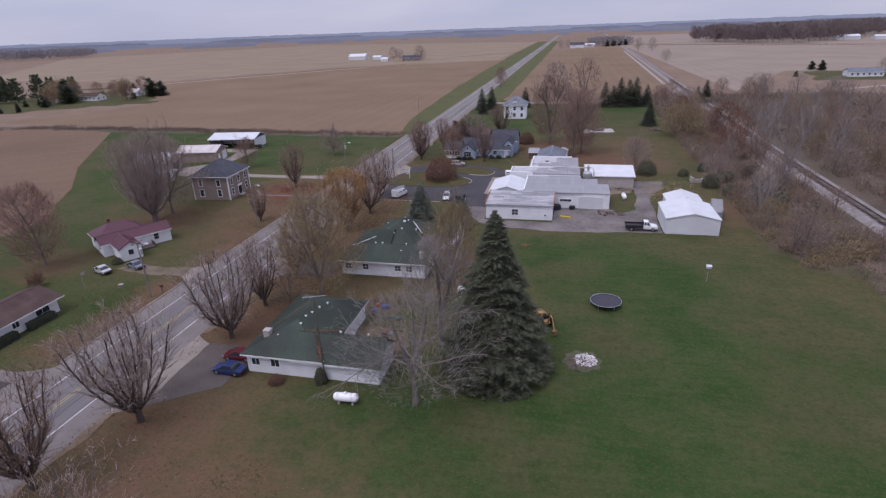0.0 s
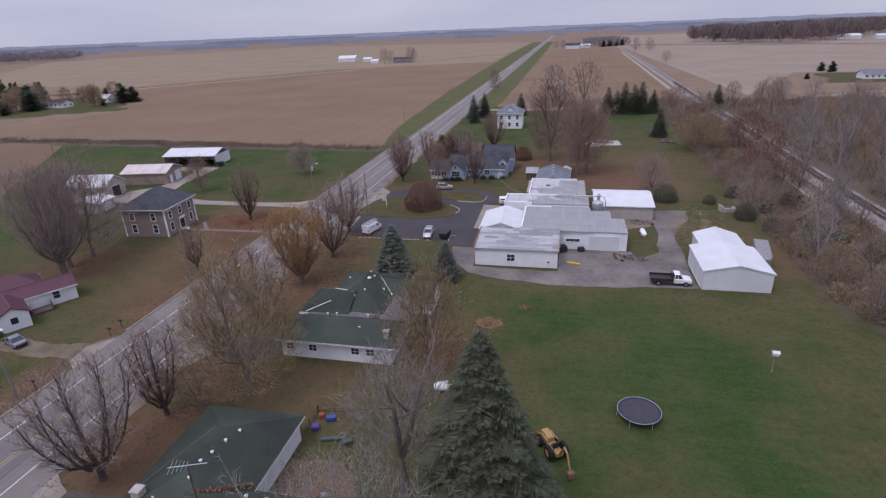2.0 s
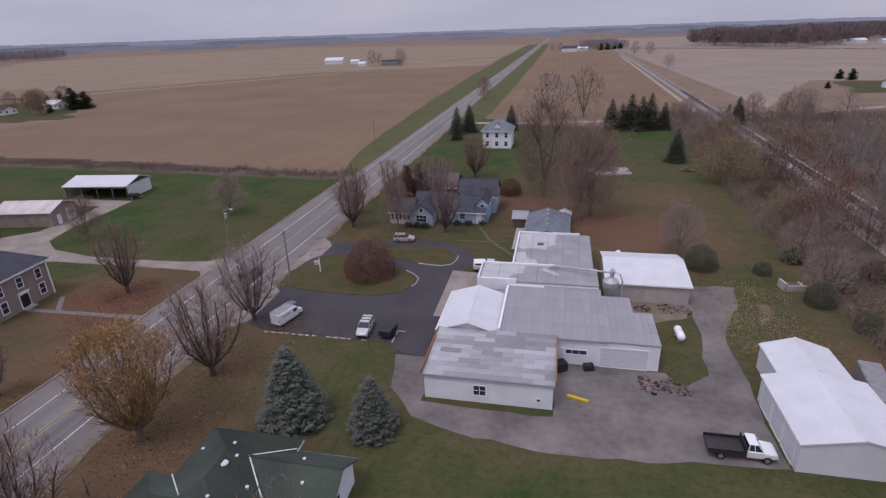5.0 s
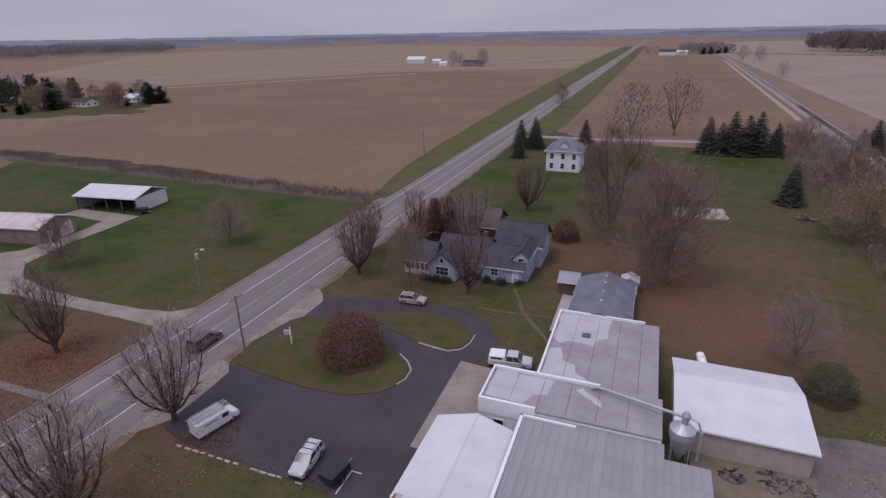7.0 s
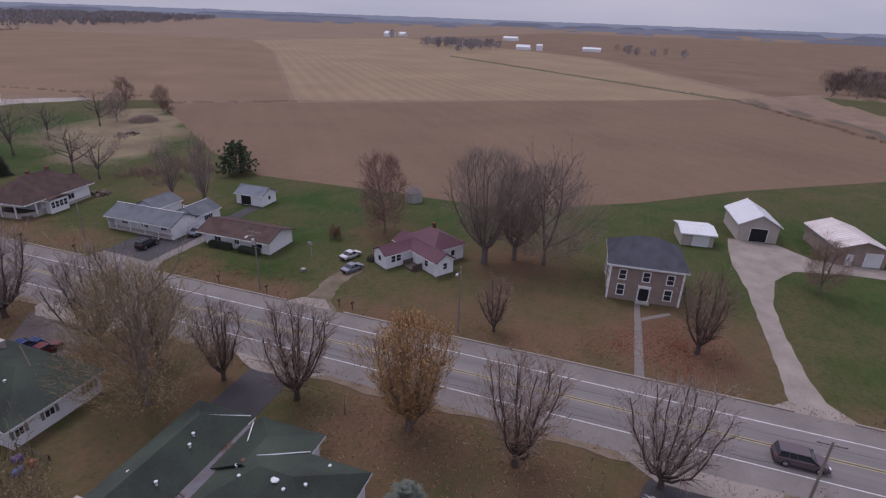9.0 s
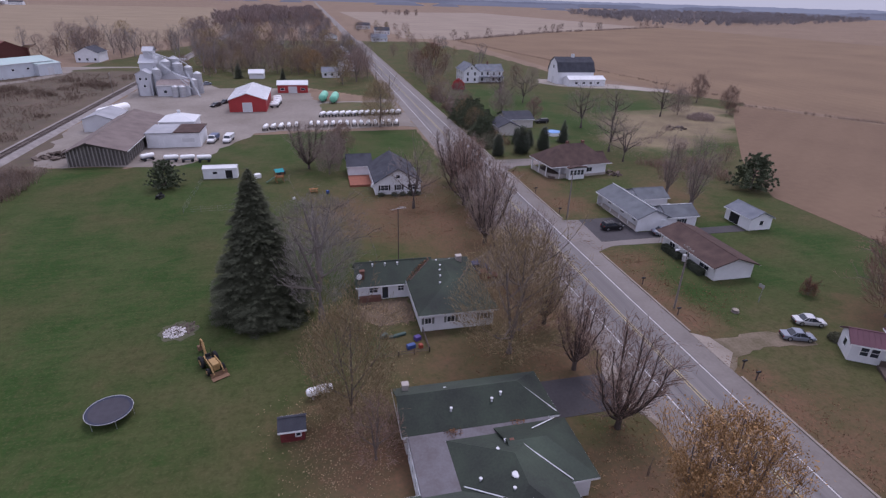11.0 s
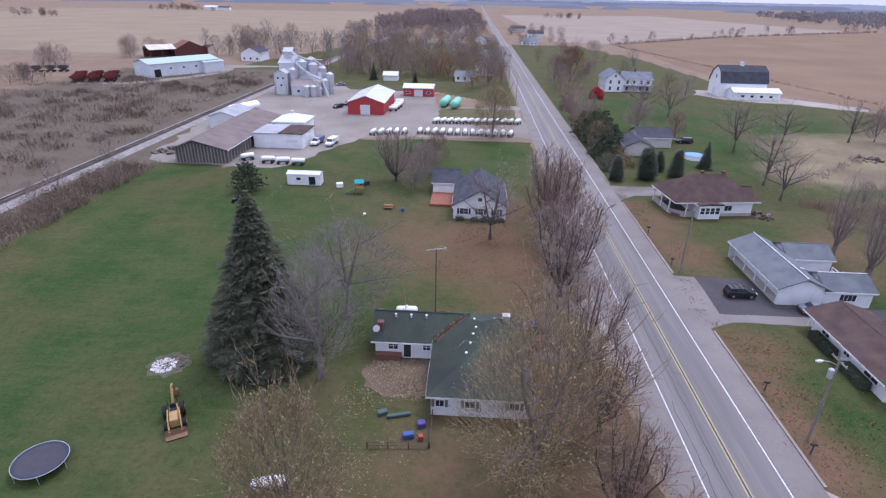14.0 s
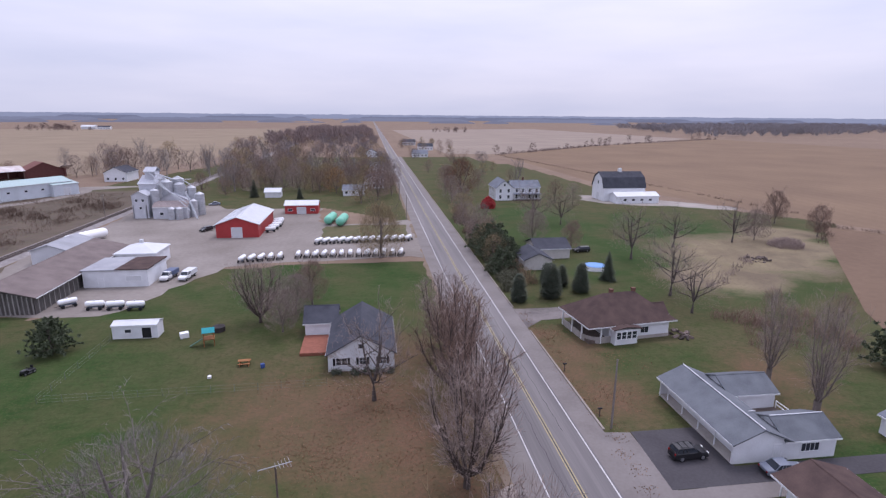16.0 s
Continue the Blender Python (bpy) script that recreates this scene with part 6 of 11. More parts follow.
gh = Building("house", "small grey-sided house with slate roofs", "house", -80, -52, mat("beige_siding", (0.50, 0.475, 0.45), 0.7, var=0.2), M_dark_roof)
gh.gable(-79.5, -50, -72.3, -40.2, 2.6, 4.2, "y", over=0.4)
gh.gable(-88, -60, -78.5, -50.5, 2.8, 4.6, "x", over=0.4)

# ---- trees ----
def bare_tree(seed, height, width, limbs=13, low=0.2, subs=8, subs2=6, twigs=12, twig_w=0.021, rise=0.9, leaf=0.0, leaf_n=0, leaders=2, droop=0.0, base_r=None, fill=5000, fill_w=0.024, leaf_share=0.8):
    """A bare broad-leaved tree: forking leaders, rising limbs, branches and a haze of fine twigs."""
    t = TreeMesh(seed)
    r = t.rnd
    rad0 = base_r or height * 0.02
    fork = height * low

    def bough(p, d, length, rad, steps, sides, lift, wob):
        pts = [p.copy()]
        for k in range(steps):
            d = bent(d, r, wob)
            d.z += lift
            d.normalize()
            q = pts[-1] + d * (length / steps)
            ra, rb = rad * (1 - 0.75 * k / steps), rad * (1 - 0.75 * (k + 1) / steps)
            if sides:
                t.seg(pts[-1], q, ra, rb, sides)
            else:
                t.twig(pts[-1], q, max(ra, twig_w))
            pts.append(q)
        return pts, d

    def along(pts, f):
        k = min(int(f * (len(pts) - 1)), len(pts) - 2)
        return pts[k].lerp(pts[k + 1], f * (len(pts) - 1) - k), (pts[k + 1] - pts[k]).normalized()

    t.seg(Vector((0, 0, -0.3)), Vector((0, 0, fork * 0.3)), rad0 * 1.35, rad0, 8)
    if fill:
        t.haze(fill, height, width, low * 0.75, "round", height * 0.065, fill_w, leaf, leaf_share)
    trunk, _ = bough(Vector((0, 0, fork * 0.3)), Vector((0, 0, 1)), fork * 0.7, rad0, 2, 8, 0.1, 0.05)
    lead = []
    for i in range(leaders):
        a = i * 6.2832 / leaders + r.uniform(-0.4, 0.4)
        tilt = 0.0 if leaders == 1 else r.uniform(0.16, 0.34)
        pts, _ = bough(trunk[-1], Vector((math.cos(a) * tilt, math.sin(a) * tilt, 1)).normalized(), (height - fork) * r.uniform(0.82, 0.95), rad0 * 0.78, 6, 6, 0.06, 0.1)
        lead.append(pts)
    for i in range(limbs):
        f = 0.02 + 0.86 * (i + r.random()) / limbs
        p, d = along(lead[i % leaders], f)
        a = i * 2.4 + r.uniform(-0.4, 0.4)
        z = p.z / height
        L = width * 0.55 * math.sqrt(max(0.12, 1 - ((z - 0.42) / 0.62) ** 2)) * r.uniform(0.8, 1.15)
        side = Vector((math.cos(a), math.sin(a), rise * (0.45 + 0.7 * z)))
        pts, d = bough(p, side.normalized(), L, rad0 * 0.42 * (1.1 - 0.6 * f), 5, 4, 0.07 - droop, 0.16)
        for k in range(subs):
            q, dq = along(pts, 0.15 + 0.85 * (k + r.random()) / subs)
            d2 = bent(dq, r, 0.75)
            d2.z += 0.25 - droop * 2
            p2, d2 = bough(q, d2.normalized(), L * r.uniform(0.36, 0.62), max(0.02, rad0 * 0.12), 2, 3, 0.06 - droop * 1.5, 0.22)
            for m_ in range(subs2):
                q3, dq3 = along(p2, 0.1 + 0.9 * (m_ + r.random()) / subs2)
                d3 = bent(dq3, r, 0.8)
                d3.z += 0.12 - droop * 3
                p3, d3 = bough(q3, d3.normalized(), L * r.uniform(0.14, 0.24), 0.02, 2, 0, 0.03 - droop * 2, 0.25)
                for _ in range(twigs):
                    o, do = along(p3, r.random())
                    e = o + (bent(do, r, 0.85) + Vector((0, 0, -droop * 2.5))) * L * r.uniform(0.06, 0.14)
                    t.twig(o, e, twig_w)
                    for _ in range(leaf_n):
                        t.leaf(o.lerp(e, r.random()) + Vector((r.uniform(-1, 1), r.uniform(-1, 1), r.uniform(-1, 1))) * 0.15, leaf * r.uniform(0.6, 1.2))
    return t.meshes()


def vase_tree(seed, height, width, stems=11, leaf=0.0, leaf_n=0, twig_n=3, tw=0.02, fork=0.12, fill=2400, leaf_share=1.0, thick=0.0165):
    """A pollarded street tree: a short trunk and a fan of rising stems, each with side shoots full of thin twigs."""
    t = TreeMesh(seed)
    r = t.rnd
    th = height * fork
    t.haze(fill, height, width, fork * 1.3, "fan", height * 0.085, 0.022, leaf, leaf_share, 0.55)
    t.seg(Vector((0, 0, -0.3)), Vector((0, 0, th * 0.5)), height * 0.034, height * 0.026, 8)
    t.seg(Vector((0, 0, th * 0.5)), Vector((0, 0, th)), height * 0.026, height * 0.028, 8)
    for i in range(stems):
        a = i * 2.399 + r.uniform(-0.3, 0.3)
        out = width * 0.5 * math.sqrt((i + 0.5) / stems) * r.uniform(0.8, 1.1)
        top = height * (1 - 0.22 * (out / (width * 0.5)) ** 2) * r.uniform(0.86, 1.0)
        p = Vector((0, 0, th - 0.25))
        end = Vector((math.cos(a) * out, math.sin(a) * out, top))
        ctl = Vector((math.cos(a) * out * 0.78, math.sin(a) * out * 0.78, th + (top - th) * 0.30))
        n, rad = 6, height * thick
        prev = p
        for k in range(1, n + 1):
            f = k / n
            c = p * (1 - f) ** 2 + ctl * (2 * f * (1 - f)) + end * f * f
            c += Vector((r.uniform(-1, 1), r.uniform(-1, 1), r.uniform(-1, 1))) * 0.16
            t.seg(prev, c, rad, rad * 0.8, 5 if k < 3 else 4)
            rad *= 0.8
            d = (c - prev).normalized()
            if k >= 2:
                for _ in range(4):
                    o = prev.lerp(c, r.random())
                    dd = bent(d, r, 0.7)
                    dd.z = abs(dd.z) * 0.8 + 0.15
                    dd.normalize()
                    e = o + dd * height * r.uniform(0.10, 0.2)
                    t.seg(o, e, max(rad * 0.42, 0.02), 0.012, 3)
                    for _ in range(5):
                        o1 = o.lerp(e, r.uniform(0.15, 1))
                        d1 = bent(dd, r, 0.6)
                        e1 = o1 + d1 * height * r.uniform(0.05, 0.11)
                        t.twig(o1, e1, tw * 1.3)
                        for _ in range(twig_n):
                            o2 = o1.lerp(e1, r.uniform(0.1, 1))
                            e2 = o2 + bent(d1, r, 0.75) * height * r.uniform(0.03, 0.075)
                            t.twig(o2, e2, tw)
                            for _ in range(leaf_n):
                                t.leaf(o2.lerp(e2, r.random()) + Vector((r.uniform(-1, 1), r.uniform(-1, 1), r.uniform(-1, 1))) * 0.12, leaf * r.uniform(0.6, 1.2))
            prev = c
    return t.meshes()


def conifer(seed, height, radius, rings=26, per=11, droop=0.35, needle=0.16, gaps=0.12, power=0.9):
    """A spruce: whorls of drooping boughs clad in short needle sprays."""
    t = TreeMesh(seed)
    r = t.rnd
    t.seg(Vector((0, 0, -0.3)), Vector((0, 0, height * 0.95)), height * 0.018, height * 0.003, 6)
    for i in range(rings):
        f = i / (rings - 1)
        z = height * (0.05 + 0.93 * f)
        reach = radius * (1 - f) ** power * r.uniform(0.82, 1.1) + 0.12
        for k in range(max(5, int(per * (1 - 0.5 * f)))):
            if r.random() < gaps:
                continue
            a = k * 6.2832 / per + i * 0.7 + r.uniform(-0.4, 0.4)
            L = reach * r.uniform(0.55, 1.15)
            z = height * (0.05 + 0.93 * f) + r.uniform(-0.6, 0.6) * height / rings
            out = Vector((math.cos(a), math.sin(a), 0))
            p0 = Vector((0, 0, z))
            p1 = p0 + out * L * 0.6 + Vector((0, 0, -droop * L * 0.25))
            p2 = p0 + out * L + Vector((0, 0, -droop * L * r.uniform(0.2, 0.4) + 0.07 * L))
            t.seg(p0, p1, 0.03 + 0.01 * L, 0.02, 3)
            side = Vector((-math.sin(a), math.cos(a), 0))
            m = max(5, int(L * 5.5))
            for q in range(m):
                g = (q + r.random()) / m
                c = p0.lerp(p1, g / 0.6) if g < 0.6 else p1.lerp(p2, (g - 0.6) / 0.4)
                w = needle * (1.3 + 2.2 * (1 - g)) * (0.6 + 0.12 * L)
                for s in (-1, 1):
                    tip = c + side * s * w * r.uniform(0.7, 1.3) + out * w * r.uniform(0.0, 0.9) + Vector((0, 0, w * r.uniform(-0.45, 0.2)))
                    n = len(t.tv)
                    h = Vector((0, 0, needle * r.uniform(0.35, 0.7)))
                    t.tv += [c + h, tip, c - out * w * 0.55 - h * 0.6]
                    t.tf.append((n, n + 1, n + 2))
    return t.meshes()


def fir(seed, height, radius, whorls=44, per=13, power=0.72, blade=0.34, droop=0.22, fine=4.2):
    """A big spruce: close whorls of level boughs, each a flat drooping frond of overlapping blades."""
    t = TreeMesh(seed)
    r = t.rnd
    t.seg(Vector((0, 0, -0.3)), Vector((0, 0, height * 0.97)), height * 0.018, 0.03, 7)
    for i in range(whorls):
        f = (i + 0.5) / whorls
        lump = 1 + 0.10 * noise.noise(Vector((f * 9, seed, 0)))
        n = max(4, int(per * (1.05 - 0.65 * f)))
        for k in range(n):
            a = (k + r.uniform(-0.35, 0.35)) * 6.2832 / n + i * 1.1
            L = (radius * (1 - f) ** power * lump + 0.15) * r.uniform(0.72, 1.08)
            L *= 1 + 0.16 * noise.noise(Vector((math.cos(a) * 1.6, math.sin(a) * 1.6, f * 5 + seed)))
            z = height * (0.025 + 0.955 * f) + r.uniform(-0.5, 0.5) * height / whorls
            out, side = Vector((math.cos(a), math.sin(a), 0)), Vector((-math.sin(a), math.cos(a), 0))
            rise = 0.10 + 0.5 * f
            sag = droop * r.uniform(0.7, 1.3)

            def spot(g):
                return Vector((0, 0, z)) + out * (L * g) + Vector((0, 0, L * (rise * g - (sag + rise) * g * g + 0.10 * g ** 4)))
            t.seg(spot(0), spot(0.7), 0.03 + 0.008 * L, 0.015, 3)
            m = max(5, int(L * fine))
            for q in range(m):
                g = 0.12 + 0.88 * (q + r.random()) / m
                c = spot(g)
                w = min(L * 0.55, 0.5 + 0.28 * L) * (1.15 - g) * r.uniform(0.7, 1.2) + 0.16
                for s in (-1, 1):
                    tip = c + side * (s * w) + out * (w * r.uniform(0.25, 0.8)) + Vector((0, 0, -w * r.uniform(0.05, 0.4)))
                    mid = c.lerp(tip, 0.45)
                    b = out * (blade * r.uniform(0.5, 0.95))
                    b.z += blade * r.uniform(-0.35, 0.15)
                    n0 = len(t.tv)
                    t.tv += [c, mid - b * 0.6, tip, mid + b * 0.6]
                    t.tf.append((n0, n0 + 1, n0 + 2, n0 + 3))
            e = spot(1.0)
            n0 = len(t.tv)
            t.tv += [e - side * 0.16 - out * 0.3, e - out * 0.3 + side * 0.16, e + out * blade + Vector((0, 0, 0.08))]
            t.tf.append((n0, n0 + 1, n0 + 2))
    return t.meshes()


def tufted_pine(seed, height, radius, whorls=9, per=8, tufts=7, low=0.06, needle=0.5):
    """A broad pine: spreading branches that carry separate round tufts of long needles, with gaps between the layers."""
    t = TreeMesh(seed)
    r = t.rnd
    t.seg(Vector((0, 0, -0.3)), Vector((0, 0, height * 0.92)), height * 0.022, 0.05, 7)
    for i in range(whorls):
        f = (i + r.uniform(-0.2, 0.2)) / whorls
        z = height * (low + (0.93 - low) * max(0.0, f))
        n = max(4, int(per * (1.1 - 0.5 * f)))
        for k in range(n):
            a = k * 6.2832 / n + i * 0.9 + r.uniform(-0.3, 0.3)
            L = radius * math.sqrt(max(0.05, 1 - max(0.0, f - 0.12) ** 1.35)) * (1 - 0.35 * f) * r.uniform(0.72, 1.1)
            out = Vector((math.cos(a), math.sin(a), 0.16 + 0.3 * f))
            p = Vector((0, 0, z))
            t.seg(p, p + out * L * 0.9, 0.07, 0.02, 4)
            for q in range(tufts):
                g = 0.3 + 0.75 * (q + r.random()) / tufts
                c = p + out * (L * g) + Vector((r.uniform(-1, 1), r.uniform(-1, 1), r.uniform(-0.2, 0.5))) * (0.16 * L * g)
                R_ = needle * r.uniform(0.8, 1.35)
                for _ in range(15):
                    d = bent(Vector((0, 0, 0.55)), r, 1.0)
                    e = c + d * R_
                    s_ = d.cross(Vector((r.uniform(-1, 1), r.uniform(-1, 1), r.uniform(-1, 1)))).normalized() * 0.13
                    n0 = len(t.tv)
                    t.tv += [c - s_, c + s_, e + s_ * 0.5, e - s_ * 0.5]
                    t.tf.append((n0, n0 + 1, n0 + 2, n0 + 3))
    return t.meshes()


def bush_mesh(seed, rx, rz, n=1500, leaf=0.12, flat=0.25, lumps=0.16):
    """A dense rounded bush of twigs with leaves near its uneven surface."""
    t = TreeMesh(seed)
    r = t.rnd
    for _ in range(26):
        a, e = r.uniform(0, 6.28), r.uniform(0.2, 1.3)
        d = Vector((math.cos(a) * math.cos(e) * rx, math.sin(a) * math.cos(e) * rx, math.sin(e) * rz * 1.6)) * 0.8
        t.seg(Vector((0, 0, -0.1)), d, 0.05, 0.012, 3)
    for _ in range(n):
        a, z = r.uniform(0, 6.28), r.uniform(-flat, 1)
        s = math.sqrt(max(0, 1 - z * z))
        lump = 0.86 + lumps * noise.noise(Vector((math.cos(a) * s * 2.2 + seed, math.sin(a) * s * 2.2, z * 2.2))) + 0.5 * lumps * noise.noise(Vector((math.cos(a) * s * 5.5 + seed, math.sin(a) * s * 5.5, z * 5.5)))
        k = lump * (1 - 0.45 * r.random() ** 2.5)
        p = Vector((math.cos(a) * s * rx * k, math.sin(a) * s * rx * k, (z + flat) / (1 + flat) * 2 * rz * k))
        t.leaf(p, leaf * r.uniform(0.6, 1.3))
    return t.meshes()


KINDS = {}


def kind(name, maker, *args, wood=None, crown=None, **k):
    KINDS[name] = (maker(*args, **k), wood or M_bark, crown or M_twig)


def plant(name, label, category, which, x, y, scale=1.0, rz=None, group="", crown=None, sz=None):
    (wm, cm), wood, cr = KINDS[which]
    cr = crown or cr
    ob = thing(name, label, category, x, y, 0, (x * 37 + y * 71) % 360 if rz is None else rz, group)
    ob.scale = (scale, scale, sz or scale)
    for nm, me, m in (("trunk", wm, wood), ("crown", cm, cr)):
        if not len(me.vertices):
            continue
        if not me.materials:
            me.materials.append(m)
        elif me.materials[0] != m:
            me = next((q for q in bpy.data.meshes if q.name.startswith(nm + "_" + m.name) and len(q.vertices) == len(me.vertices)), None) or me.copy()
            me.name = nm + "_" + m.name
            me.materials[0] = m
        p = new(nm, me)
        p.parent = ob
    return ob


def grove(name, label, spots, group_seed=0):
    """Far trees that nobody could count, joined: (kind, x, y, scale) each turned its own way."""
    data = {}
    for which, x, y, sc in spots:
        (wm, cm), wood, cr = KINDS[which]
        a = radians((x * 37 + y * 71) % 360)
        rot = np.array(((math.cos(a), -math.sin(a), 0), (math.sin(a), math.cos(a), 0), (0, 0, 1)), np.float32) * sc
        for me, m in ((wm, wood), (cm, cr)):
            co = np.empty(len(me.vertices) * 3, np.float32)
            me.vertices.foreach_get("co", co)
            vs, fs, off = data.setdefault(m.name, ([], [], [0]))
            vs.append(co.reshape(-1, 3) @ rot.T + np.array((x, y, 0), np.float32))
            fs += [tuple(off[0] + i for i in p.vertices) for p in me.polygons]
            off[0] += len(me.vertices)
    verts, faces, slots, mats_ = [], [], [], []
    base = 0
    for k, (mn, (vs, fs, off)) in enumerate(data.items()):
        verts.append(np.concatenate(vs))
        faces += [tuple(base + i for i in q) for q in fs]
        slots += [k] * len(fs)
        mats_.append(MATS[mn])
        base += off[0]
    me = bpy.data.meshes.new(name)
    me.from_pydata(np.concatenate(verts).tolist(), [], faces)
    for m in mats_:
        me.materials.append(m)
    me.polygons.foreach_set("material_index", slots)
    return tagged(new(name, me), label, "woods", kind="stuff")


kind("wide1", bare_tree, 11, 17, 12, 13, 0.18, 7, 5, 4, fill=6500, crown=M_twig_warm)
kind("wide2", bare_tree, 12, 16, 15, 13, 0.16, 7, 5, 4, leaders=3, fill=7200)
kind("wide3", bare_tree, 17, 18, 12, 12, 0.2, 7, 5, 4, leaders=1, rise=1.0, fill=6200, crown=M_twig_warm)
kind("silver", bare_tree, 14, 13, 14.5, 12, 0.3, 6, 5, 5, 0.018, 0.35, leaders=3, droop=0.08, fill=4200, fill_w=0.019, crown=M_twig_grey, wood=M_bark_tan, base_r=0.34)
kind("oak", bare_tree, 19, 13, 14, 12, 0.24, 6, 4, 4, 0.02, 0.45, leaders=3, fill=1100, fill_w=0.02, base_r=0.34, wood=mat("dark_oak_bark", (0.11, 0.092, 0.085), 0.95, var=0.3, spec=0.1))
kind("gnarled", bare_tree, 18, 15, 9.5, 9, 0.3, 5, 4, 4, 0.018, 0.6, leaders=2, fill=3600, fill_w=0.019, crown=M_twig_grey, wood=M_bark_tan, base_r=0.4)
kind("olive", bare_tree, 15, 16, 14, 14, 0.12, 7, 5, 3, rise=0.9, leaf=0.09, leaders=3, fill=8500, fill_w=0.02, leaf_share=0.35, crown=M_leaf_olive)
kind("oliveround", bare_tree, 16, 8, 9.5, 12, 0.12, 6, 5, 3, rise=0.8, leaf=0.095, leaders=3, fill=8500, fill_w=0.016, leaf_share=0.45, crown=M_leaf_olive)
kind("vase1", vase_tree, 21, 12, 11, 13, fill=1500, wood=M_bark_dark)
kind("vase2", vase_tree, 22, 12, 9.5, 12, fill=1400, crown=M_twig_warm, wood=M_bark_dark)
kind("vase3", vase_tree, 25, 12, 7.5, 10, fill=1200, crown=M_twig_warm, wood=M_bark_dark)
kind("vaseleaf", vase_tree, 23, 12, 9, 13, leaf=0.10, fill=4200, crown=M_leaf_orange)
kind("spruce_big", fir, 31, 20.6, 6.9, 66, 22, power=0.8, blade=0.115, fine=13, crown=M_spruce)
kind("spruce", fir, 32, 10, 2.9, 26, 12, 0.75, 0.3, crown=M_evergreen)
kind("pine", fir, 33, 9, 3.7, 30, 15, 0.68, 0.26, 0.1, crown=M_pine_blue)
kind("cloudpine", tufted_pine, 36, 8.6, 5.4, crown=M_pine_green)
kind("cedar", fir, 37, 9, 1.7, 30, 12, 0.4, 0.3, -0.3, crown=M_bush_rust)
kind("elm", vase_tree, 28, 20, 14.5, 10, fork=0.16, fill=5200, thick=0.0125)
kind("elm_thin", vase_tree, 29, 16, 6.6, 8, fork=0.18, fill=420, thick=0.0095, twig_n=2, tw=0.013)
kind("pinoak", bare_tree, 58, 16, 9.5, 20, 0.12, 7, 5, 4, leaders=1, rise=0.55, fill=5200, fill_w=0.03, crown=M_twig_rust)
kind("arborvitae", fir, 34, 6.4, 2.0, 26, 13, 0.42, 0.24, -0.3, crown=M_evergreen)
kind("roundpine", conifer, 35, 8, 4.2, 20, 12, -0.2, needle=0.3, gaps=0.05, crown=M_evergreen, power=0.45)
kind("bush", bush_mesh, 41, 1.0, 0.8, 1800, 0.085, crown=M_leaf_olive)
kind("bush_fine", bush_mesh, 42, 1.0, 0.8, 15000, 0.019, crown=M_bush_rust)
kind("bush_dark", bush_mesh, 43, 1.0, 0.7, 3600, 0.05, crown=M_shrub)
ROUGH = dict(fill=1450, fill_w=0.044)
kind("rough1", bare_tree, 51, 12, 10, 7, 0.12, 4, 3, 2, 0.026, 0.9, leaders=2, **ROUGH)
kind("rough2", bare_tree, 52, 11, 9, 7, 0.1, 4, 3, 2, 0.026, 1.0, leaders=3, crown=M_twig_warm, **ROUGH)
kind("roughpale", bare_tree, 53, 13, 7, 9, 0.2, 5, 4, 3, 0.024, 1.2, leaders=2, fill=900, fill_w=0.022, crown=M_twig_grey, wood=M_silver)
M_twig_far = mat("grey_brown_twigs", (0.205, 0.178, 0.182), 0.95, var=0.25, scale=0.5, spread=0.12, bump=0, spec=0.1)
kind("far1", bare_tree, 55, 11, 10.5, 6, 0.1, 4, 2, 1, 0.05, 0.8, leaders=2, fill=900, fill_w=0.07, crown=M_twig_far)
kind("far2", bare_tree, 56, 11, 10, 6, 0.1, 4, 2, 1, 0.05, 0.8, leaders=3, fill=820, fill_w=0.07, crown=M_twig_warm)
kind("far3", bare_tree, 57, 11, 10, 6, 0.14, 4, 2, 1, 0.05, 0.8, leaf=0.2, leaders=2, fill=560, fill_w=0.06, leaf_share=0.6, crown=M_leaf_olive)
kind("roughleaf", bare_tree, 54, 11, 10, 7, 0.12, 4, 3, 2, 0.026, 0.8, leaf=0.14, leaders=2, fill=1400, fill_w=0.04, leaf_share=0.6, crown=M_leaf_olive)

STREET = "street trees along the road"
BARE = "bare brown street tree with a fan of rising stems"
for x, y, w, h in ((-43.7, 38.4, "vase1", 13.2), (-46.9, 28.3, "vase2", 12), (-43.7, 55.7, "vase1", 12.4), (-43.9, 65, "vase3", 10.5), (-43.5, 75, "vase3", 10), (-43.7, 84.8, "vase2", 11.5), (-43, 109.8, "vase2", 11.8), (-45.2, 123.2, "vase1", 11.2), (-45, 163.4, "vase2", 11), (-47.4, 171.5, "vase3", 11), (-45, 19, "vase2", 13), (-46, 4, "vase1", 12.5), (-47.5, 12, "vase3", 12.5), (-42, 182, "vase3", 10), (-71, 128.4, "vase3", 11.5), (-66, 101.8, "vase3", 8)):
    plant("tree", BARE, "tree", w, x, y, h / 12, group=STREET)
plant("tree", "street tree thick with dry orange leaves", "tree", "vaseleaf", -43.7, 98.3, 1.06, group=STREET)
plant("tree", "tall tree with thin olive autumn leaves", "tree", "olive", -37, 70.4, 1.0, group=STREET)
plant("tree", "narrow tree with thin olive leaves beside the house", "tree", "oliveround", -17.2, 78, 0.88, sz=1.6)
plant("spruce", "tall dark spruce on the lawn", "tree", "spruce_big", -7.2, 54.8, 1.0)
plant("tree", "wide silvery bare tree with drooping branches", "tree", "silver", -14.9, 46.6, 1.0, 40)
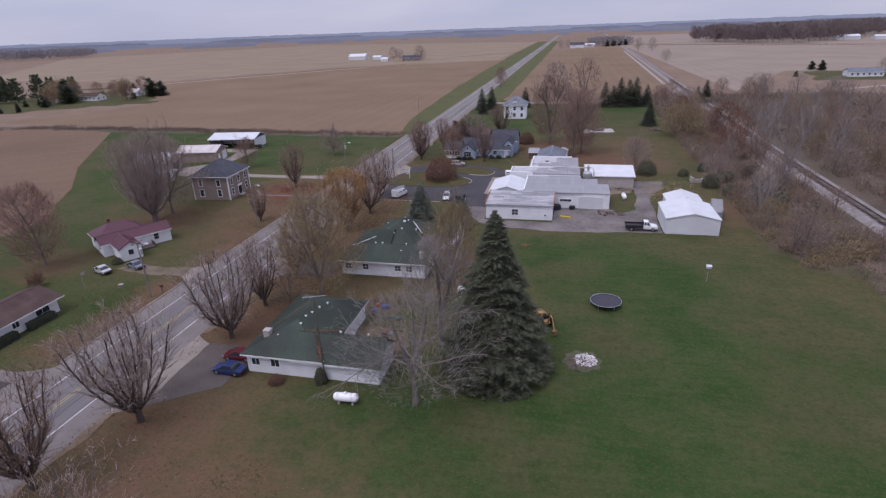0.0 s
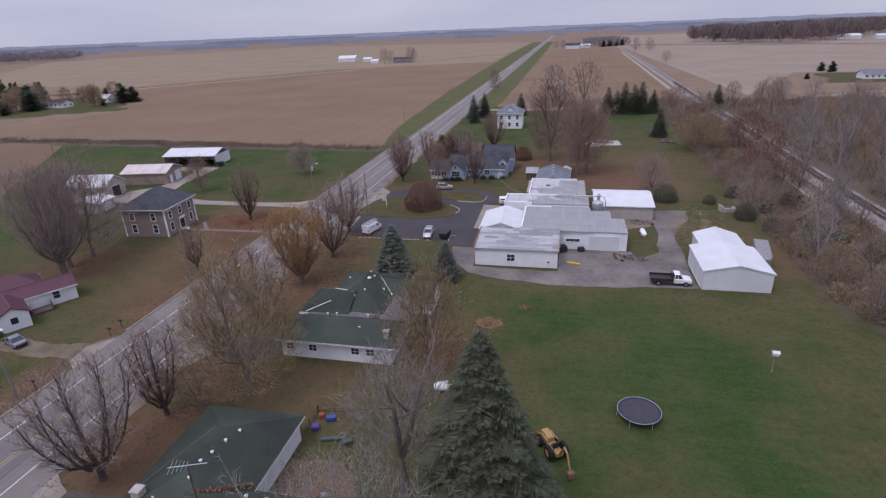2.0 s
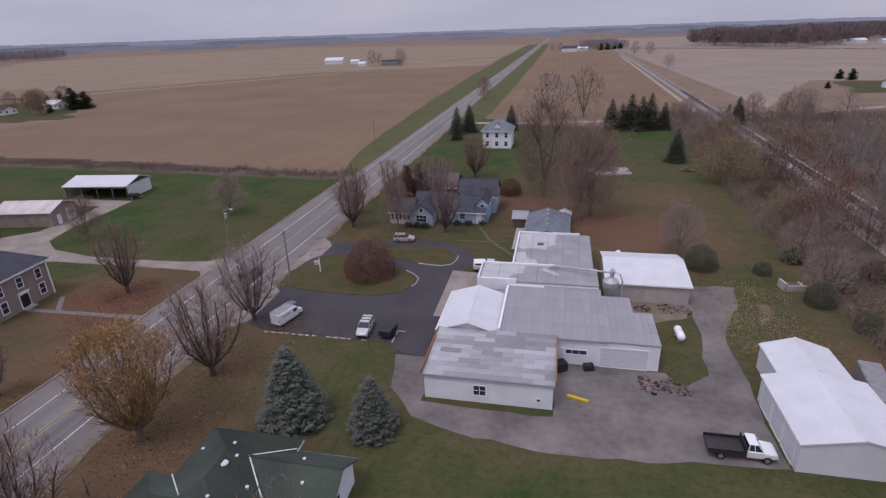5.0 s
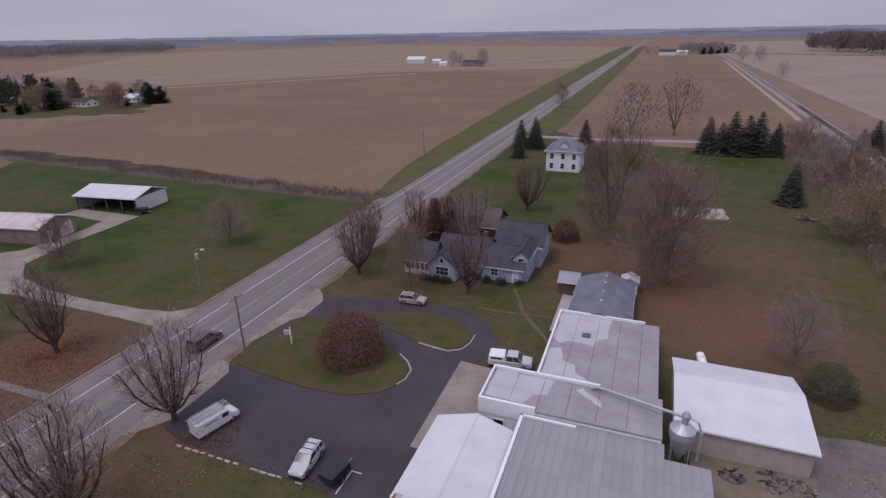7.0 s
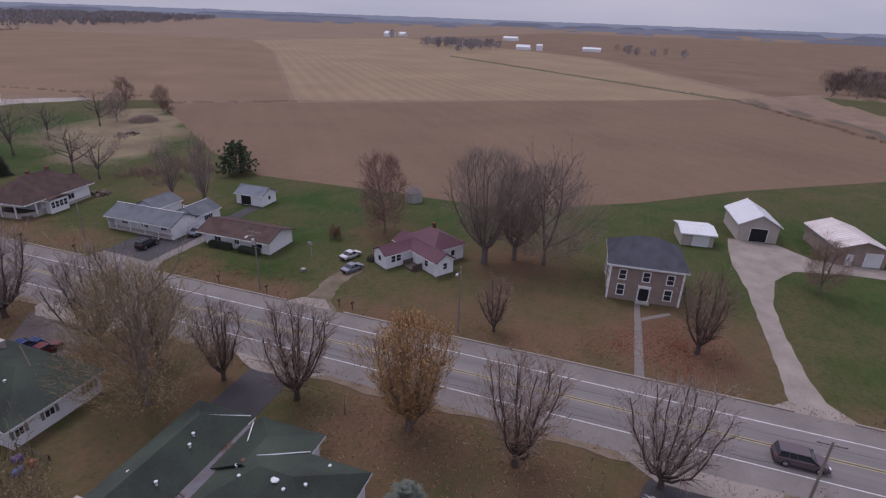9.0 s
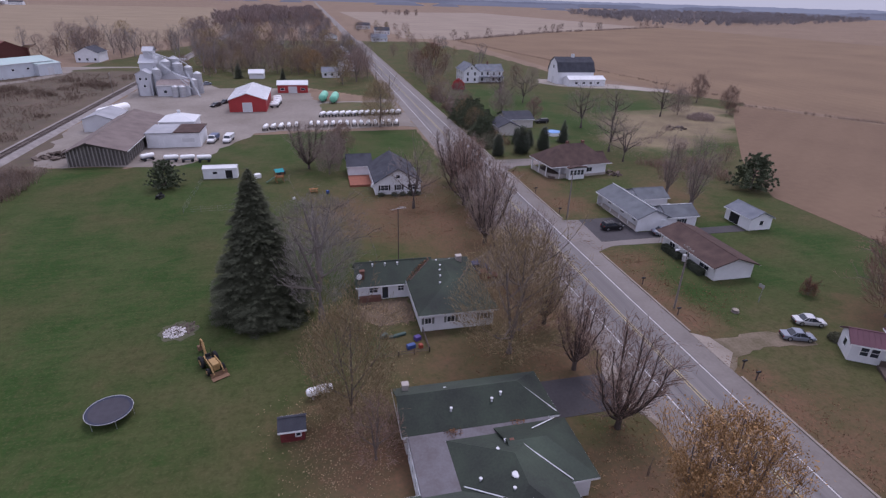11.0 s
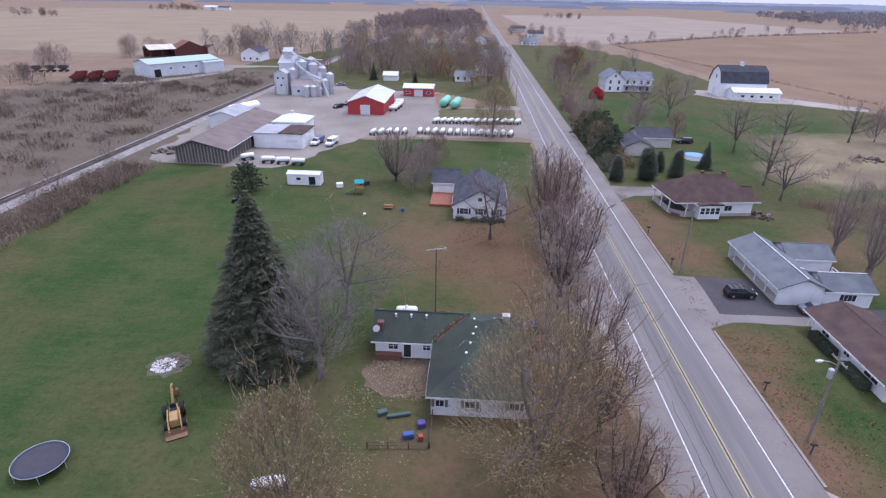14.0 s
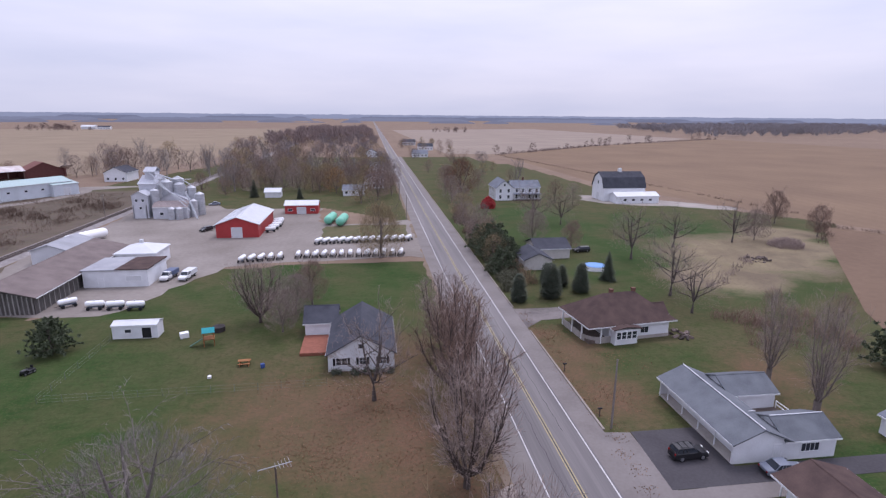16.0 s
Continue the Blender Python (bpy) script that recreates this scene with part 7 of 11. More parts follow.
plant("tree", "tall gnarled bare tree beside the spruce", "tree", "gnarled", -14.7, 59.0, 1.0)
plant("bush", "round rust-brown bush on the drive island", "bush", "bush_fine", -33.4, 140.8, 5.1, sz=4.5)
LARGE = "large bare tree with grey-brown branches"
for x, y, w, s in ((-87.3, 94.6, "elm", 1.0), (-91, 99.2, "elm", .8), (-91.0, 104.6, "wide2", 1.12), (-93.2, 72.5, "pinoak", 1.0), (-34.2, 19.4, "oak", .85), (-18.2, -6.4, "wide2", .5), (-13.4, -11.5, "vase1", .95), (2, 173, "wide3", 1.1), (4.5, 177, "wide1", 1.15), (-5.8, 191, "wide1", 1.3), (-91.4, 21.5, "elm_thin", .86), (-90.5, 31.2, "elm_thin", 1.0), (-77.3, 168.6, "wide2", .55), (-97.8, 149, "wide1", .55), (-34.5, 161.5, "wide3", .6), (-24.8, 162.5, "vase3", .9), (-31.7, 181, "vase1", .95), (-25.3, 207, "vase2", .95), (19, 157, "wide2", .55), (-47, 386, "wide3", .7), (-104.6, -47.9, "oak", 1.0), (-98.6, -17.5, "oak", .9), (-97.3, -7.2, "oak", .75), (-91.4, -97, "oak", .95), (-101.6, -96, "oak", .8), (-124, -60, "oak", .8), (-84, -72, "wide2", .6), (-92, -60, "wide1", .5), (-146, -64, "oak", .85), (-155, -66, "wide2", .6), (-182, -91, "wide1", .7), (-180, -69, "wide1", .6), (-126, -2, "rough2", .45), (-113, -5, "rough2", .5), (-108, 6, "rough2", .42), (-117, 5, "rough1", .4)):
    plant("tree", LARGE, "tree", w, x, y, s)
for x, y in ((-40, 66), (-19, 84)):
    plant("tree", "small bare tree beside the house", "tree", "rough2", x, y, .65)
plant("pine", "blue-green pine beside the house", "tree", "pine", -29.4, 104, 1.02)
plant("pine", "blue-green pine beside the house", "tree", "pine", -20.4, 103.8, .74)
for x, y, s in ((-42.8, 275, 1.05), (-38.4, 278.5, 1.1), (-40.5, 262, 0.8), (-22.0, 284, 1.0), (17.1, 285.5, 1.2), (20.8, 284.4, 1.05), (24.4, 286, 1.4), (28.3, 285.4, 1.3), (31.8, 287, 1.4), (36.9, 287, 1.05), (31.4, 230.6, 1.0), (65.4, 295, 1.15), (61, 292, .9)):
    plant("spruce", "dark green spruce in the garden row", "tree", "spruce", x, y, s * 1.25, group="spruces in the gardens", sz=s)
plant("pine_tree", "dark spreading pine at the field edge", "tree", "cloudpine", -115.8, 19.4, 1.0)
plant("pine_tree", "dark green pine on the lawn", "tree", "cloudpine", 17.0, -1.0, .72)
plant("cedar", "dense rusty columnar cedar by the blue house", "tree", "cedar", -37.2, 179.5, 1.25, sz=1.1)
plant("cedar", "dense rusty columnar cedar by the blue house", "tree", "cedar", -34.6, 180.4, 1.05, sz=1.15)
for x, y, s in ((-64.6, -17.6, .95), (-72.1, -19.2, 1.2), (-80, -22.2, 1.05), (-77.2, -26.7, .8), (-74.5, -30, .75)):
    plant("arborvitae", "dense clipped evergreen beside the garden", "tree", "arborvitae", x, y, s, group="evergreens in the garden")
plant("spruce", "young green spruce by the pool", "tree", "spruce", -89.8, -30, .72)
kind("bush_olive", bush_mesh, 48, 1.0, 0.72, 20000, 0.018, crown=M_shrub)
plant("bush", "broad dark olive bush behind the white shed", "bush", "bush_olive", 21.3, 151.2, 3.0, sz=3.2)
for x, y, s in ((35, 140, 3.0), (30.5, 150, 2.0), (38, 133, 2.6), (41, 126, 2.4)):
    plant("bush", "loose olive bush at the yard edge", "bush", "bush_olive", x, y, s * 0.8, sz=s * 0.85)
for x, y, s in ((-14.1, 191.5, 3.2), (45, 196, 2.5)):
    plant("bush", "rust-leaved shrub behind the house", "bush", "bush_fine", x, y, s, sz=s * 0.9)
plant("bush", "bright scarlet shrub beside the farmhouse", "bush", "bush", -83, -133, 3.4, crown=M_leaf_red)
kind("twig_bush", bare_tree, 77, 2.0, 2.6, 16, 0.02, 7, 5, 6, twig_w=0.016, fill=1800, fill_w=0.016, leaf=0.05, leaf_share=0.3, leaders=5, crown=M_leaf_rust)
plant("bush", "sparse brown shrub with dry leaves on the lawn", "bush", "twig_bush", -87.0, 65.0, 1.0)
for x, y, w, s in ((-8.2, 314, "far1", 1.75), (7.6, 317, "far2", 1.9)):
    plant("tree", "tall dense-twigged bare tree beside the lane", "tree", w, x, y, s)
plant("tree", "broad willow with fading olive leaves", "tree", "oliveround", 40, 209, 1.6, sz=1.35)
plant("tree", "tree with rusty dry leaves at the yard", "tree", "olive", -77, -166, 1.1, crown=M_leaf_rust)
for x, y, s, w in ((-36.5, -56, .9, "olive"), (-19.4, -15, .5, "wide2"), (-22, -20, .55, "wide1")):
    plant("tree", "tree with a few dry leaves by the grass", "tree", w, x, y, s)

# ---- woods ----
wr = random.Random(5)
beyond, village = [], []
NEAR_WOODS = "bare trees of the railway thicket"
for i in range(170):
    y = wr.uniform(62, 330)
    if wr.random() < 0.42:
        x = wr.uniform(36, 55) + max(0, y - 170) * 0.02
        if y < 96 or (y > 185 and x < 44):
            continue
    else:
        x = 68 + max(0, y - 170) * 0.028 + wr.uniform(0, 70)
    w = wr.choice(("rough1", "rough2", "rough1", "rough2", "roughpale", "roughleaf", "rough1"))
    s = wr.uniform(0.55, 1.1) * (0.8 if x < 57 else 1.0)
    lab = {"roughpale": "pale bare sapling in the thicket", "roughleaf": "thicket tree with fading olive leaves"}.get(w, "bare brown thicket tree beside the railway")
    if x > 92 or y > 262:
        beyond.append((w, x, y, s))
    else:
        plant("tree", lab, "tree", w, x, y, s, group=NEAR_WOODS)
for x, y, sc in ((43, 131, 3.4), (46, 126, 2.6), (48, 137, 3.0), (40, 146, 2.4), (51, 121, 2.6), (37, 156, 2.2), (47, 150, 2.8)):
    plant("bush", "loose olive-green bush in the thicket", "bush", "bush", x, y, sc, crown=M_shrub, sz=sc * 0.8)
for x, y, sc in ((54, 165, 1.3), (57.5, 190, 1.2), (70.5, 186, 1.35), (72, 214, 1.2), (69.5, 160, 1.1), (52, 142, 1.0)):
    plant("tree", "pale slender birch by the railway", "tree", "roughpale", x, y, sc, group=NEAR_WOODS)
for x, y, sc in ((50, 178, 1.15), (46, 168, .95), (53, 205, 1.1), (43, 232, 1.0)):
    plant("tree", "thicket tree with rusty dry leaves", "tree", "roughleaf", x, y, sc, group=NEAR_WOODS, crown=M_leaf_rust)
grove("woods", "bare brown trees standing beyond the railway", beyond)
VILLAGE = "bare trees round the village"
for x, y, sc, w in ((-30, -150, 1.1, "roughleaf"), (-38, -165, 1.0, "rough1"), (-24, -190, 1.2, "rough2"), (-42, -185, 1.0, "rough1"), (-10, -205, 1.1, "roughleaf"), (4, -215, 1.2, "rough1"), (22, -212, 1.2, "rough2"), (36, -205, 1.0, "rough1"), (48, -190, .9, "rough2"), (-44, -215, 1.1, "rough1"), (-30, -222, 1.2, "rough2"), (-70, -150, 1.0, "rough1"), (-72, -185, 1.2, "rough2"), (-76, -205, 1.0, "rough1"), (-90, -190, .9, "rough1"), (-118, -150, .9, "rough2"), (-122, -138, .8, "rough1")):
    plant("tree", "bare brown village tree" if w != "roughleaf" else "village tree with fading leaves", "tree", w, x, y, sc, group=VILLAGE)
for i in range(160):
    y = wr.uniform(-600, -150)
    x = wr.choice((wr.uniform(10, 110), wr.uniform(-46, 20), wr.uniform(-130, -66)))
    if x < -60 and wr.random() < 0.75:
        continue
    if y > -235 and -20 < x < 60:
        continue
    if x > 60 and y > -230:
        continue
    w = wr.choice(("rough1", "roughpale", "rough2", "roughleaf", "roughleaf", "roughpale"))
    sc = wr.uniform(0.7, 1.45)
    if y >= -225:
        plant("tree", {"roughleaf": "village tree with fading leaves", "roughpale": "pale bare village tree"}.get(w, "bare brown village tree"), "tree", w, x, y, sc, group=VILLAGE)
for x, y, s in ((60, -20, .5), (55, 5, .55), (52, 15, .5), (47, -2, .45), (57, 30, .5), (64, -262, 1.5), (112, -250, 1.5), (120, -262, 1.3), (91, -268, 1.3), (128, -284, 1.2), (135, -275, 1.0), (118, -290, 1.3), (182, -258, 1.0), (190, -250, 1.1), (176, -262, .9), (104, -300, 1.1), (98, -310, 1.2), (195, -186, .7), (205, -190, .8), (84, -290, 1.2), (76, -300, 1.3), (70, -280, 1.1), (20, -260, 1.4), (34, -275, 1.5), (48, -290, 1.4), (10, -290, 1.4), (-8, -268, 1.2), (28, -310, 1.5), (140, -300, 1.5), (136, -308, 1.4), (160, -290, 1.2), (108, -285, 1.4), (100, -280, 1.3), (139, -354, 1.5), (127, -380, 1.4), (-20, -240, 1.3), (-30, -255, 1.2), (0, -245, 1.3), (14, -238, 1.2), (30, -240, 1.3), (44, -252, 1.3), (56, -270, 1.3), (-12, -300, 1.4), (-28, -320, 1.3), (4, -318, 1.4), (20, -330, 1.4), (40, -320, 1.4), (58, -310, 1.3), (-40, -280, 1.1), (-42, -310, 1.2)):
    if y < -225:
        village.append((wr.choice(("rough1", "rough2", "roughleaf", "roughpale")), x, y, s))
    else:
        plant("tree", "bare brown tree beside the tracks", "tree", "rough1", x, y, s, group=VILLAGE)
for x, y, sc, w in ((-17.5, -181, 1.15, "roughleaf"), (-44, -172, 1.0, "rough2"), (-41, -196, 1.1, "rough1"), (-9, -186, 1.0, "rough2"), (2, -190, 1.05, "rough1"), (24, -186, 1.0, "rough1"), (30, -196, 1.1, "rough2"), (34, -178, .8, "rough2"), (-34, -188, 1.05, "rough2"), (-46, -210, 1.2, "rough1"), (-14, -200, 1.2, "rough2"), (16, -200, 1.2, "rough1"), (42, -214, 1.2, "rough2"), (40, -226, 1.1, "rough1"), (111, -262, 1.6, "rough2"), (117, -256, 1.3, "rough2"), (97, -262, 1.2, "rough1"), (134, -268, 1.1, "rough2"), (140, -262, 1.1, "rough1"), (186, -240, 1.0, "rough1"), (192, -246, 1.1, "rough2"), (200, -200, .9, "rough1"), (206, -196, 1.0, "rough1"), (212, -204, .9, "rough2")):
    plant("tree", {"roughleaf": "village tree with fading orange leaves"}.get(w, "bare brown village tree"), "tree", w, x, y, sc, group=VILLAGE, crown=M_leaf_orange if w == "roughleaf" else None)
for x, y, sc in ((19.6, -172, .85), (-1.8, -166, .6)):
    plant("spruce", "dark green spruce on the village green", "tree", "spruce", x, y, sc, group=VILLAGE)
vr = random.Random(21)
for i in range(26):
    x, y = -38 + (i % 13) * 6.6 + vr.uniform(-2, 2), (-196 if i < 13 else -216) + vr.uniform(-7, 7)
    w = vr.choice(("rough1", "roughleaf", "rough2", "roughleaf", "roughpale"))
    if x < -26 and y > -205:
        continue
    plant("tree", {"roughleaf": "village tree with fading leaves", "roughpale": "pale bare village tree"}.get(w, "bare brown village tree"), "tree", w, x, y, vr.uniform(0.8, 1.35), group=VILLAGE)
grove("woods", "bare brown trees among the village houses", village)


def thicket(name, label, spots, material, height, seed, per=26, w=0.05, leafy=0.0):
    """Undergrowth: upright and leaning twigs over a set of round patches, as one mass."""
    t = TreeMesh(seed)
    r = t.rnd
    for x, y, rad in spots:
        for _ in range(int(per * rad * rad)):
            a, q = r.uniform(0, 6.2832), rad * math.sqrt(r.random())
            p = Vector((x + q * math.cos(a), y + q * math.sin(a), -0.05))
            h = height * r.uniform(0.35, 1.0) * (1.1 - 0.5 * (q / rad) ** 2)
            e = p + Vector((r.uniform(-0.45, 0.45) * h, r.uniform(-0.45, 0.45) * h, h))
            t.twig(p, e, w)
            for _ in range(3):
                o = p.lerp(e, r.uniform(0.3, 0.95))
                t.twig(o, o + Vector((r.uniform(-1, 1), r.uniform(-1, 1), r.uniform(-0.1, 0.8))) * h * 0.35, w * 0.8)
            if leafy and r.random() < leafy:
                for _ in range(4):
                    t.leaf(p.lerp(e, r.uniform(0.3, 1)) + Vector((r.uniform(-1, 1), r.uniform(-1, 1), 0)) * 0.3, 0.13)
    me = t.meshes()[1]
    me.materials.append(material)
    return tagged(new(name, me), label, "undergrowth", kind="stuff")


def scrub(name, label, x0, x1, y0, y1, per, height, material, seed, w=0.04, leaf=0.0, bend=0.0, thin=-0.25):
    """Waste-ground brush: countless leaning stems over a stretch of ground, dense in drifts and open in gaps."""
    t = TreeMesh(seed)
    r = t.rnd
    for _ in range(int((x1 - x0) * (y1 - y0) * per)):
        x, y = r.uniform(x0, x1), r.uniform(y0, y1)
        x += max(0.0, y - 170) * bend
        g = noise.noise(Vector((x * 0.07, y * 0.07, seed))) + 0.6 * noise.noise(Vector((x * 0.25, y * 0.25, seed)))
        edge = min(x - x0, x1 + max(0.0, y - 170) * bend - x, y - y0, y1 - y) / 4.0
        if g < thin + r.uniform(-0.15, 0.15) or edge + 0.6 * g < r.uniform(0, 0.6):
            continue
        h = height * r.uniform(0.45, 1.0) * (0.75 + 0.8 * max(0.0, g + 0.2))
        p = Vector((x, y, -0.05))
        e = p + Vector((r.uniform(-0.5, 0.5) * h, r.uniform(-0.5, 0.5) * h, h))
        t.twig(p, e, w)
        for _ in range(2):
            o = p.lerp(e, r.uniform(0.3, 0.95))
            t.twig(o, o + Vector((r.uniform(-1, 1), r.uniform(-1, 1), r.uniform(0.0, 0.8))) * h * 0.45, w * 0.8)
        if leaf and r.random() < leaf:
            t.leaf(p.lerp(e, r.uniform(0.5, 1)), 0.13)
    me = t.meshes()[1]
    me.materials.append(material)
    return tagged(new(name, me), label, "undergrowth", kind="stuff")


M_scrub = mat("brown_scrub_stems", (0.24, 0.18, 0.14), 0.95, col2=(0.165, 0.125, 0.10), scale=0.06, fine=0.6, bump=0, spec=0.1)
scrub("undergrowth", "tangled brown undergrowth between lawn and railway", 36, 57, 92, 330, 5.0, 2.6, M_scrub, 61, 0.04, 0.15, 0.028, -0.35)
scrub("undergrowth", "brown brush along the lower lawn edge", 44.5, 57, -18, 94, 6.0, 2.4, M_scrub, 60, 0.045, 0, 0, -0.45)
scrub("undergrowth", "tangled brown undergrowth beyond the railway", 67, 150, 40, 330, 1.9, 3.4, M_scrub, 62, 0.08, 0.08, 0.028, -0.4)
M_russet = mat("russet_brush", (0.175, 0.126, 0.098), 0.95, var=0.3, scale=0.15, spread=0.12, bump=0, spec=0.1)
scrub("undergrowth", "low brown scrub on the waste ground beyond the tracks", 67, 170, -190, 40, 1.1, 1.2, M_russet, 65, 0.06, 0.2, 0, -0.05)
tr = random.Random(8)
br_ = random.Random(31)
thicket("undergrowth", "mounds of russet brush beyond the tracks", [(br_.uniform(69, 150), br_.uniform(-170, 45), br_.uniform(2.2, 4.6)) for _ in range(150)], M_russet, 2.6, 101, 5, 0.075)
thicket("undergrowth", "rounded russet thicket along the lower lawn edge", [(br_.uniform(47, 54), -12 + i * 2.6 + br_.uniform(-1, 1), br_.uniform(2.4, 3.8)) for i in range(36)], M_russet, 3.4, 102, 12, 0.05)
thicket("undergrowth", "olive brambles along the yard", [(tr.uniform(38, 52), tr.uniform(92, 140), tr.uniform(2, 3.2)) for _ in range(20)], M_leaf_olive, 2.4, 63, 16, 0.05, 0.8)
thicket("undergrowth", "brown weeds along the ditch", [(-66 - i * 1.3, 207 + max(0, i * 1.3 - 20) * 0.055 + tr.uniform(-3.6, 3.6), tr.uniform(1.6, 3.4)) for i in range(150)] + [(-66 - i * 17, 208 + i * 0.9 + tr.uniform(-2, 2), 2.8) for i in range(11)], mat("dry_weeds", (0.22, 0.16, 0.125), 0.95, var=0.35, scale=0.2, spread=0.1, bump=0, spec=0.1), 1.7, 66, 7, 0.05)
thicket("brush_pile", "heap of dead brush in the field corner", [(-159, -57.5, 5), (-162, -60, 4)], M_twig, 2.4, 67, 30, 0.06)
thicket("undergrowth", "reddish brush at the field corner", [(tr.uniform(-120, -100), tr.uniform(-4, 14), tr.uniform(1.4, 2.4)) for i in range(20)], mat("reddish_brush", (0.26, 0.17, 0.14), 0.95, var=0.3, scale=0.2, bump=0, spec=0.1), 3.0, 68, 14, 0.035)
thicket("undergrowth", "brushwood along the field boundary", [(-112 - i * 3.4 + tr.uniform(-2, 2), -22 - i * 3.0, tr.uniform(1, 2)) for i in range(9)], M_twig, 1.8, 70, 12)
thicket("undergrowth", "hedge of leafy shrubs along the road", [(-65.5 + tr.uniform(-2.5, 1.5), tr.uniform(-75, -24), tr.uniform(1.4, 2.4)) for i in range(18)], M_shrub, 3.2, 69, 30, 0.06, 0.9)
for x, y, sc, w in ((-66, -70, .75, "rough1"), (-67, -58, .8, "roughleaf"), (-68.5, -65, .9, "rough2"), (-66, -47, .7, "roughleaf"), (-69, -80, .9, "rough1"), (-66, -90, .8, "rough1"), (-68, -108, .9, "roughleaf"), (-70, -124, .9, "rough1")):
    plant("tree", "scrubby tree in the roadside hedge", "tree", w, x, y, sc, group="trees of the roadside hedge")
thicket("undergrowth", "russet brush of the roadside hedge", [(-68 + tr.uniform(-3, 2.5), -132 + i * 2.9, tr.uniform(1.6, 2.8)) for i in range(36)], M_russet, 3.0, 103, 16, 0.05)
thicket("undergrowth", "olive shrubs of the roadside hedge", [(-68 + tr.uniform(-4, 3), -130 + i * 7.2, tr.uniform(1.6, 2.6)) for i in range(15)], M_leaf_olive, 3.2, 104, 16, 0.05, 0.8)
for x, y, sc in ((-67, -52, .95), (-66, -62, .9), (-66, -37.4, .8), (-68, -57, 1.05), (-70, -48, .8)):
    plant("pine_tree", "green roadside pine in the hedge", "tree", "cloudpine", x, y, sc, group="evergreens in the garden")


def wood_mass(name, label, spots, material, seed, clump=1.6, tufts=64):
    """Far woodland: every crown is a loose cloud of small tufts over a stem."""
    t = TreeMesh(seed)
    r = t.rnd
    for x, y, h in spots:
        t.twig(Vector((x, y, -0.2)), Vector((x, y, h * 0.8)), 0.25)
        for _ in range(tufts):
            a, q, z = r.uniform(0, 6.28), math.sqrt(r.random()), r.uniform(0.2, 1.0) ** 0.8
            wide = h * 0.42 * (1 - abs(z - 0.6) * 0.9)
            p = Vector((x + wide * q * math.cos(a), y + wide * q * math.sin(a), z * h))
            d = Vector((math.cos(a) * q * 0.6 + r.uniform(-.4, .4), math.sin(a) * q * 0.6 + r.uniform(-.4, .4), 1.0)).normalized()
            t.twig(p - d * h * 0.1, p + d * h * 0.13, clump * h / 14 * r.uniform(0.3, 0.6))
    me = t.meshes()[1]
    me.materials.append(material)
    return tagged(new(name, me), label, "woods", kind="stuff")


# distance haze mixed into the base colours: mild in far_bare_wood, pale grey below
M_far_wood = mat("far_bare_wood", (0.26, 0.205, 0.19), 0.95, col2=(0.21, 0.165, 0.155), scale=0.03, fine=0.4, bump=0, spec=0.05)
M_far_hazed = mat("far_dark_wood", (0.27, 0.25, 0.26), 0.95, col2=(0.235, 0.22, 0.23), scale=0.01, fine=0.2, bump=0, spec=0.05)


def scatter(seed, n, poly, h0, h1):
    r = random.Random(seed)
    xs, ys = [p[0] for p in poly], [p[1] for p in poly]
    out = []
    while len(out) < n:
        x, y = r.uniform(min(xs), max(xs)), r.uniform(min(ys), max(ys))
        if inside(np.array([x]), np.array([y]), poly)[0]:
            out.append((x, y, r.uniform(h0, h1)))
    return out


wood_mass("woods", "long block of bare brown woodland beyond the stubble", scatter(1, 1500, [(217, 1160), (262, 1040), (330, 955), (420, 1045), (600, 1290), (1300, 1350), (1500, 1700), (700, 1700), (300, 1400)], 20, 29), mat("dark_brown_wood", (0.19, 0.152, 0.147), 0.95, col2=(0.15, 0.12, 0.118), scale=0.03, fine=0.4, bump=0, spec=0.05), 71, 0.75, 110)
wood_mass("woods", "bare woodland at the end of the fields", scatter(2, 620, [(-1270, 880), (-1300, 1100), (-1250, 1240), (-1290, 1340), (-1500, 1500), (-2000, 1300), (-1800, 850)], 18, 25), M_far_hazed, 72, 1.0, 70)
wood_mass("woods", "shelter belt of dark trees round a far farm", [(60 + random.Random(i).uniform(-30, 45), 1120 + random.Random(i + 50).uniform(-60, 120), 14) for i in range(40)], M_far_hazed, 73)
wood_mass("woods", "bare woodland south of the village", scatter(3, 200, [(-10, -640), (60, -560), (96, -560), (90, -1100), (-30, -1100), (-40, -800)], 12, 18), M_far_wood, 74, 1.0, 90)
far_r = random.Random(61)
grove("woods", "bare brown and olive trees hiding the far end of the village", [(far_r.choice(("far1", "far1", "far1", "far2", "far3")), x, y, h / 12) for x, y, h in scatter(6, 210, [(-46, -240), (10, -232), (52, -268), (96, -400), (120, -560), (90, -760), (20, -860), (-44, -860)], 6, 16)])
grove("woods", "bare trees standing round the houses beyond the road", [(far_r.choice(("far1", "far2", "far3")), x, y, h / 12) for x, y, h in scatter(8, 26, [(-70, -210), (-130, -210), (-130, -640), (-70, -640)], 7, 12)])
wood_mass("woods", "dense brown trees behind the far lawn", scatter(10, 34, [(-425, 240), (-440, 235), (-520, 275), (-500, 315), (-470, 300)], 11, 16), mat("far_brown_wood", (0.17, 0.125, 0.115), 0.95, var=0.25, scale=0.03, fine=0.4, bump=0, spec=0.05), 82, 0.6, 130)
wood_mass("woods", "rusty garden trees of the far farm", [(-337, 302, 10), (-345, 312, 11), (-352, 322, 12), (-362, 338, 12), (-303, 331, 13), (-300, 327, 12), (-370, 352, 11)], mat("far_rust_wood", (0.24, 0.15, 0.11)), 83, 0.5, 160)
